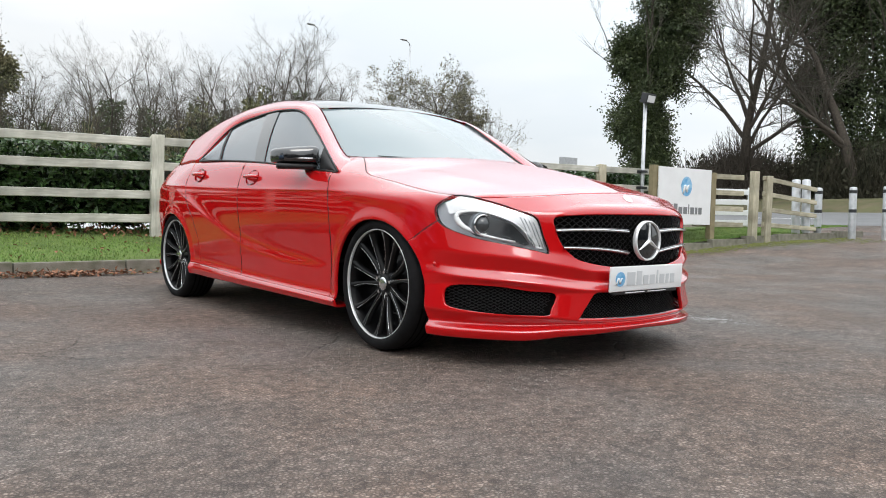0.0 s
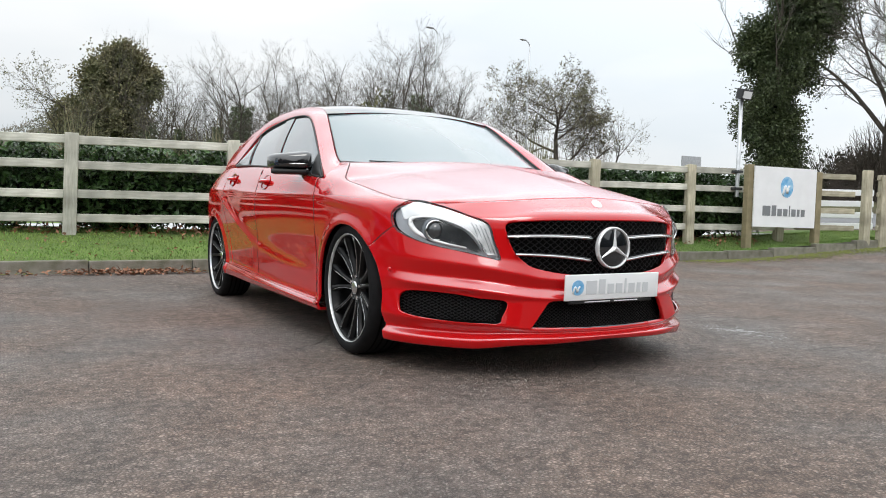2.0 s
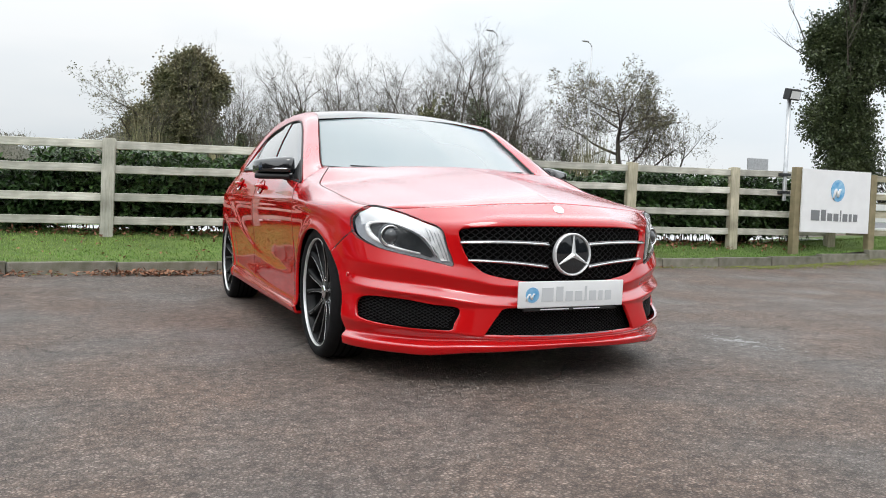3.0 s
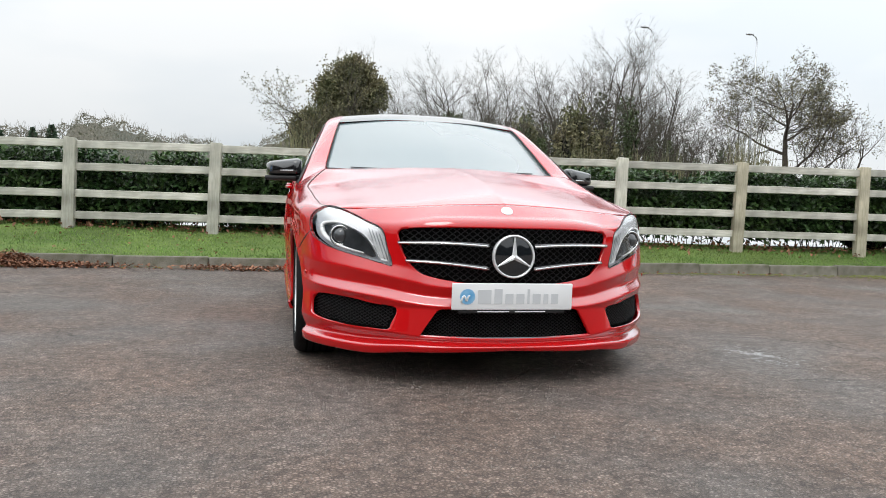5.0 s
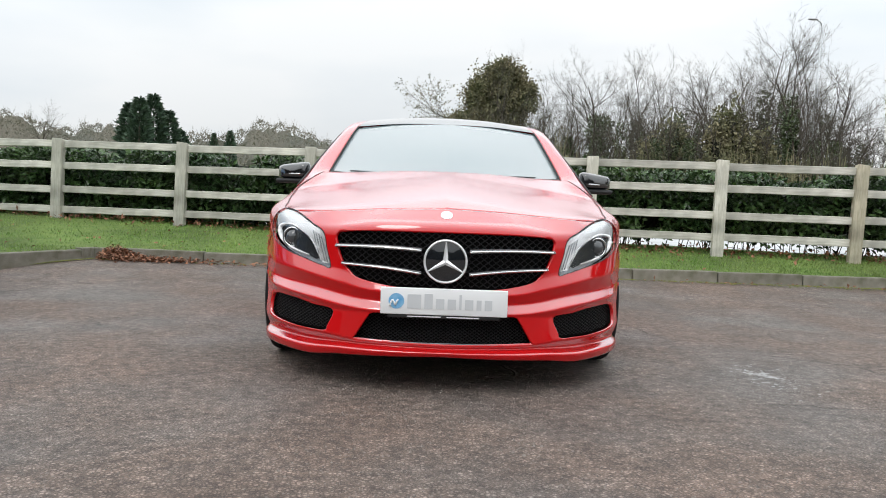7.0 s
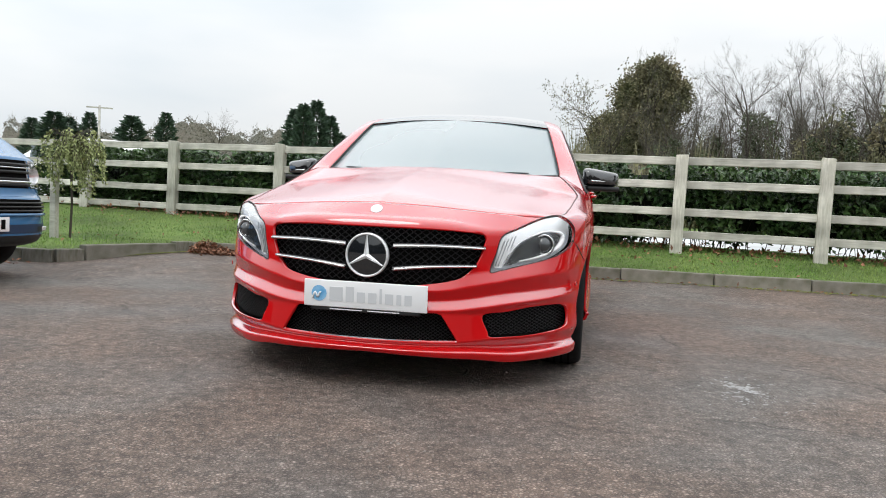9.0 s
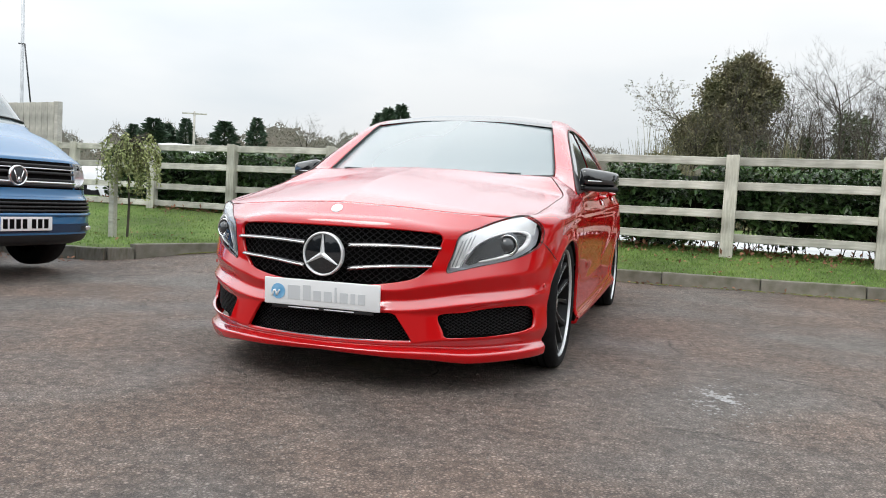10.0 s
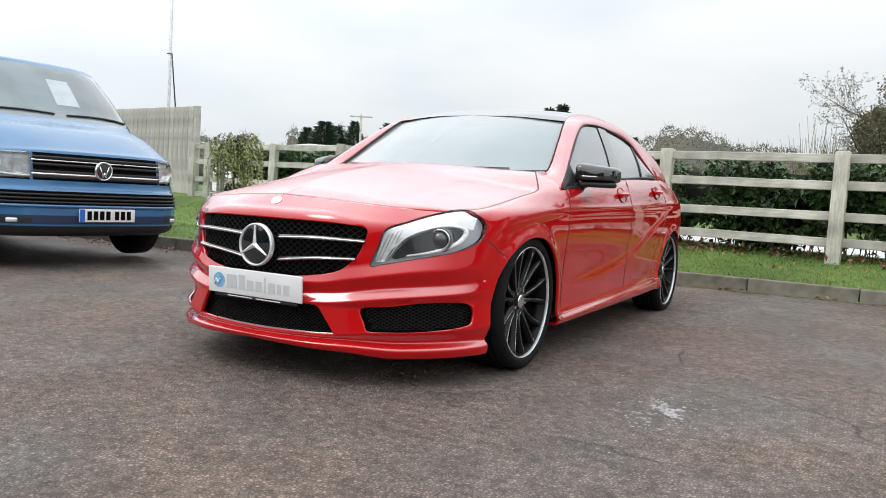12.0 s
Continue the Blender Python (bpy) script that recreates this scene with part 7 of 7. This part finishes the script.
for k in range(90):
    a = rng.uniform(0, 6.283)
    r = rng.uniform(0.10, 0.34)
    top = Vector((0, 0, rng.uniform(0.95, 1.15)))
    mid = top + Vector((math.cos(a) * r * 0.7, math.sin(a) * r * 0.7, rng.uniform(0.02, 0.14)))
    tip = mid + Vector((math.cos(a) * r * 0.45, math.sin(a) * r * 0.45, -rng.uniform(0.15, 0.62)))
    bend = mid.lerp(tip, 0.5) + Vector((math.cos(a), math.sin(a), 0)) * 0.05
    st.limb([top, mid, bend, tip], [0.005, 0.004, 0.003, 0.001], 3)
    for i in range(42):
        s = rng.random()
        p = mid.lerp(bend, s * 2) if s < 0.5 else bend.lerp(tip, s * 2 - 1)
        lv.leaf(p, rng.uniform(0.03, 0.055), 0.011, (Vector((0, 0, -0.7)) + rand_way(rng) * 0.8).normalized(), rand_way(rng))
st.obj("stem", M_bark, sap)
lv.obj("foliage", M_weep, sap)
stake = thing("stake", pose(-5.10, 3.88, grass_z(-5.1, 3.88) - 0.1), "square weathered wooden stake beside the sapling", "stake")
part("shaft", box(0.07, 0.07, 0.95, pose(0, 0, 0.475), 0.005), M_wood, stake, smooth=False)

# ---- the blue van ----
van = thing("blue_van", pose(-3.60, 1.09, 0.03, 0, 0, 85), "metallic blue panel van with a black grille, parked beside the verge", "van")
# middle line of the nose from the sill up: (way, back, height, half width)
V_PROF = [(0, 0.10, 0.245, 0.86), (1, 0.03, 0.275, 0.90), (2, 0.0, 0.335, 0.925), (3, 0.0, 0.395, 0.935), (4, 0.005, 0.475, 0.94), (5, 0.01, 0.512, 0.945), (6, 0.03, 0.622, 0.945),
          (7, 0.06, 0.66, 0.945), (8, 0.075, 0.757, 0.94), (9, 0.10, 0.935, 0.935), (10, 0.16, 0.985, 0.92), (11, 0.42, 1.14, 0.89), (12, 0.74, 1.27, 0.86), (13, 0.98, 1.525, 0.815), (14, 1.22, 1.775, 0.735),
          (15, 1.40, 1.83, 0.70), (16, 2.2, 1.88, 0.70), (17, 4.85, 1.88, 0.70)]


def van_pt(a, v, out=0.0):
    """A point of the nose: a across from -1 to 1, v up the middle line."""
    y, z, w = catmull(V_PROF, v)
    s = abs(a)
    drop = 0.035 * s ** 2 + 0.30 * s ** 5 if v < 12 else 0.05 * s ** 2 + 0.20 * s ** 5
    fall = -0.02 * s ** 3 if v > 9 else 0.0
    if v > 14:
        k = min((v - 14) / 2, 1)
        drop, fall = drop * (1 - k), fall * (1 - k) - 0.06 * s ** 4 * k
    return Vector((w * a * (1 + out), y + drop - out, z + fall))


def van_sheet(v0, v1, a0, a1, out=0.0, nu=25, nv=9):
    bm = grid_bm(lambda u, v: van_pt(a0 + (a1 - a0) * u, v0 + (v1 - v0) * v, out), nu, nv)
    bmesh.ops.recalc_face_normals(bm, faces=bm.faces)
    return bm


def flipped(bm):
    bm.normal_update()
    s = sum((f.normal.y * f.calc_area() for f in bm.faces))
    if s > 0:
        bmesh.ops.reverse_faces(bm, faces=bm.faces)
    return bm


part("lower_lip", flipped(van_sheet(0, 2, -1, 1)), M_plastic, van)
part("bumper", flipped(van_sheet(2, 5, -1, 1)), M_blue, van)
part("lower_grille", flipped(van_sheet(5, 6, -1, 1, -0.004)), M_void, van)
part("bumper_top", flipped(van_sheet(6, 7.6, -1, 1)), M_blue, van)
part("grille_back", flipped(van_sheet(7.6, 9.05, -0.62, 0.62, -0.006)), M_void, van)
part("bonnet", flipped(van_sheet(9.0, 12, -1, 1, nv=16)), M_blue, van)
part("windscreen", flipped(van_sheet(11.96, 14, -0.97, 0.97, 0.002, nv=14)), M_vanglass, van, "van windscreen with a white card behind it")
part("roof", flipped(van_sheet(14, 17, -1, 1, nv=16)), M_blue, van)
for sx in (1, -1):
    part("windscreen_pillar", flipped(van_sheet(12, 14.1, sx * 0.955, sx * 1.0, 0.004, nu=4, nv=14)), M_blue, van)
    part("grille_flank", flipped(van_sheet(7.6, 9.05, sx * 0.62, sx * 0.64, 0.001, nu=3)), M_blue, van)
    lp = part("headlamp", flipped(van_sheet(7.75, 9.1, sx * 0.63, sx * 1.0, -0.03)), M_vanlamp, van, "clear van headlamp")
    part("lamp_cover", flipped(van_sheet(7.7, 9.1, sx * 0.63, sx * 1.0, 0.003)), M_clear, lp)
    c = van_pt(sx * 0.74, 8.3, -0.01)
    part("reflector", lathe(bmesh.new(), [(0.0001, -0.03), (0.03, -0.024), (0.062, 0.0), (0.068, 0.004)], 24, pose(c.x, c.y, c.z, 90)), M_bright, lp)
    c = van_pt(sx * 0.88, 8.45, -0.01)
    part("reflector", lathe(bmesh.new(), [(0.0001, -0.03), (0.03, -0.024), (0.050, 0.0), (0.056, 0.004)], 24, pose(c.x, c.y, c.z, 90, 0, sx * 25)), M_bright, lp)
    c = van_pt(sx * 0.66, 8.0, -0.01)
    bm = bmesh.new()
    tube(bm, [van_pt(sx * (0.645 + 0.33 * k / 10), 7.88 + 0.25 * (k / 10) ** 2, -0.008) for k in range(11)], 0.013, 6)
    tube(bm, [van_pt(sx * (0.65 + 0.30 * k / 10), 8.95, -0.010) for k in range(11)], 0.008, 6)
    part("indicator", bm, M_lampsilver, lp)
    # body side with its wheel openings left as dark recesses
    rows = []
    for i in range(46):
        v = 9.0 + 8.0 * i / 45
        top = van_pt(sx, v)
        low = [Vector((sx * w, top.y, z)) for w, z in ((0.90, 0.26), (0.945, 0.42), (0.952, 0.70), (0.945, 0.94))]
        wide = Vector((sx * (0.945 + (abs(top.x) - 0.945) * 0.35), top.y, 0.94 + (top.z - 0.94) * 0.5))
        rows.append(low + [wide, top] if top.z > 0.99 else low[:3] + [Vector((sx * 0.945, top.y, 0.90)), Vector((sx * 0.94, top.y, 0.93)), top])
    bm = sheet(rows, mirror=False)
    bmesh.ops.recalc_face_normals(bm, faces=bm.faces)
    part("body_side", bm, M_blue, van)
    for yc in (0.86, 3.86):
        w = new("wheel")
        w.parent = van
        w.matrix_basis = pose(sx * 0.84, yc, 0.33, 30, 0, 0)
        w["label"] = "black van wheel"
        turn = pose(0, 0, 0, 0, 90 * sx, 0)
        part("tyre", lathe(bmesh.new(), [(0.21, 0.10), (0.24, 0.112), (0.30, 0.11), (0.325, 0.09), (0.33, 0), (0.325, -0.09), (0.30, -0.11), (0.21, -0.10)], 40, turn), M_tyre, w)
        rim = part("rim", lathe(bmesh.new(), [(0.0001, 0.06), (0.06, 0.06), (0.16, 0.03), (0.20, 0.085), (0.215, 0.10)], 32, turn), M_rim, w)
        for k in range(5):
            part("spoke", box(0.13, 0.04, 0.03, turn @ pose(0, 0, 0, 0, 0, 72 * k) @ pose(0.12, 0, 0.075), 0.006), M_rim, rim)
        bm = bmesh.new()
        sheet([[Vector((sx * q, yc + 0.38 * math.cos(math.pi * k / 16), 0.30 + 0.40 * math.sin(math.pi * k / 16))) for q in (0.6, 0.956)] for k in range(17)], bm, mirror=False)
        part("wheel_arch", bm, M_void, van)
part("tail", box(1.7, 0.06, 1.5, pose(0, 4.86, 1.05), 0.02), M_blue, van)
part("underbody", box(1.5, 4.2, 0.12, pose(0, 2.5, 0.30), 0.02), M_void, van)
part("cabin", box(1.4, 2.2, 0.6, pose(0, 2.1, 0.95), 0.05), M_plastic, van)
# grille slats with a bright line
for v in (7.85, 8.15, 8.45, 8.75):
    bm = bmesh.new()
    tube(bm, [van_pt(-0.62 + 1.24 * k / 20, v, 0.004) for k in range(21)], 0.014, 6)
    part("grille_slat", bm, M_plastic, van)
for v in (8.02, 8.62):
    bm = bmesh.new()
    tube(bm, [van_pt(-0.63 + 1.26 * k / 20, v, 0.010) for k in range(21)], 0.007 if v > 8.3 else 0.012, 6)
    part("chrome_line", bm, M_chrome, van)
for v in (5.2, 5.45, 5.7):
    bm = bmesh.new()
    tube(bm, [van_pt(-0.97 + 1.94 * k / 24, v, 0.003) for k in range(25)], 0.010, 6)
    part("lower_slat", bm, M_plastic, van)
bm = bmesh.new()
tube(bm, [van_pt(-0.99 + 1.98 * k / 24, 4.75, 0.006) for k in range(25)], 0.013, 6)
part("bumper_fold", bm, M_blue, van)
c = van_pt(0, 8.35, 0.02)
bd = part("round_badge", lathe(bmesh.new(), [(0.0001, 0.012), (0.06, 0.010), (0.072, 0.0)], 32, pose(0, c.y - 0.004, 0.808, 90)), M_darkmetal, van, "round chrome badge")
part("badge_ring", lathe(bmesh.new(), [(0.068, -0.01), (0.070, 0.014), (0.080, 0.014), (0.083, -0.01)], 36, pose(0, c.y - 0.004, 0.808, 90)), M_chrome, bd)
bm = bmesh.new()
for x0, z0, x1, z1 in ((-0.042, 0.04, -0.012, -0.052), (-0.012, -0.052, 0.0, -0.01), (0.0, -0.01, 0.012, -0.052), (0.012, -0.052, 0.042, 0.04)):
    tube(bm, [(x0, c.y - 0.018, 0.808 + z0), (x1, c.y - 0.018, 0.808 + z1)], 0.006, 6)
part("badge_strokes", bm, M_chrome, bd)
PV = pose(0, -0.022, 0.428)
vp = part("number_plate", box(0.52, 0.010, 0.111, PV, 0.003), M_white, van, "white number plate with dark bars")
part("plate_band", box(0.045, 0.002, 0.105, PV @ pose(-0.235, -0.006, 0)), M_bluetape, vp, smooth=False)
for k in range(7):
    part("plate_bar", box(0.040, 0.002, 0.075, PV @ pose(-0.170 + 0.0575 * k + (0.025 if k > 3 else 0), -0.006, 0)), M_void, vp, smooth=False)
for sx in (1, -1):
    c = van_pt(sx * 0.80, 2.8, 0.004)
    fg = part("fog_recess", flipped(van_sheet(2.5, 3.1, sx * 0.66, sx * 0.93, 0.0045, nu=8, nv=4)), M_plastic, van)
    part("fog_lamp", box(0.085, 0.02, 0.035, pose(c.x, c.y - 0.004, c.z, 0, 0, sx * 22), 0.008), M_lampsilver, fg)
    bm = bmesh.new()
    tube(bm, [van_pt(sx * (0.08 + 0.78 * k / 12) if sx > 0 else -0.86 + 0.8 * k / 12, 12.18 + 0.05 * math.sin(3 * k / 12), 0.012) for k in range(13)], 0.010, 6)
    part("wiper", bm, M_plastic, van)
card = grid_bm(lambda u, v: van_pt(0.03 + 0.27 * u, 12.55 + 0.9 * v, 0.004), 5, 6)
part("price_card", flipped(card), mat("pale_card", (0.55, 0.62, 0.65), rough=0.2, vary=0.15, scale=9), van, "white card in the windscreen")
part("bumper_recess", flipped(van_sheet(2.3, 3.35, -0.985, 0.985, 0.0025)), M_navy, van)

# ---- a pale car parked in the lane, mostly hidden by the hedge ----
parked = thing("parked_car", pose(-10.9, 12.3, 0.30, 0, 0, 12), "silver-white estate car parked behind the hedge", "car")
P_SECT = [(-2.15, 0.30, 0.62, 0.62), (-2.05, 0.24, 0.90, 0.80), (-1.2, 0.22, 1.02, 0.86), (1.4, 0.22, 1.05, 0.86), (2.0, 0.24, 1.00, 0.80), (2.15, 0.32, 0.70, 0.66)]
bm = bmesh.new()
sheet([[Vector((x, w * a, lo + (hi - lo) * b)) for a, b in ((-0.92, 0), (-1, 0.25), (-1, 0.7), (-0.94, 0.96), (-0.5, 1.02), (0, 1.03), (0.5, 1.02), (0.94, 0.96), (1, 0.7), (1, 0.25), (0.92, 0))] for x, lo, hi, w in P_SECT], bm, mirror=False)
bmesh.ops.recalc_face_normals(bm, faces=bm.faces)
part("body", bm, M_white, parked)
bm = bmesh.new()
sheet([[Vector((x, w * a, z + h * b)) for a, b in ((-1, 0), (-0.90, 0.55), (-0.78, 0.92), (-0.4, 1), (0, 1.02), (0.4, 1), (0.78, 0.92), (0.90, 0.55), (1, 0))] for x, z, h, w in ((-1.15, 1.0, 0.03, 0.80), (-0.45, 1.02, 0.50, 0.78), (0.4, 1.02, 0.58, 0.78), (1.3, 1.02, 0.54, 0.77), (1.95, 1.0, 0.05, 0.74))], bm, mirror=False)
bmesh.ops.recalc_face_normals(bm, faces=bm.faces)
part("roof", bm, M_white, parked)
for sy in (1, -1):
    for x0, x1 in ((-0.75, 0.15), (0.22, 1.05)):
        bm = bmesh.new()
        sheet([[Vector((x, sy * (0.785 - 0.075 * v), 1.06 + 0.36 * v)) for v in (0, 0.5, 1)] for x in (x0, (x0 + x1) / 2, x1)], bm, mirror=False)
        part("side_window", bm, M_vanglass, parked)
    for x in (-1.35, 1.35):
        part("wheel", lathe(bmesh.new(), [(0.0001, 0.09), (0.2, 0.09), (0.3, 0.10), (0.315, 0.06), (0.315, -0.08), (0.2, -0.1)], 28, pose(x, sy * 0.76, 0.315, -90 * sy)), M_tyre, parked)
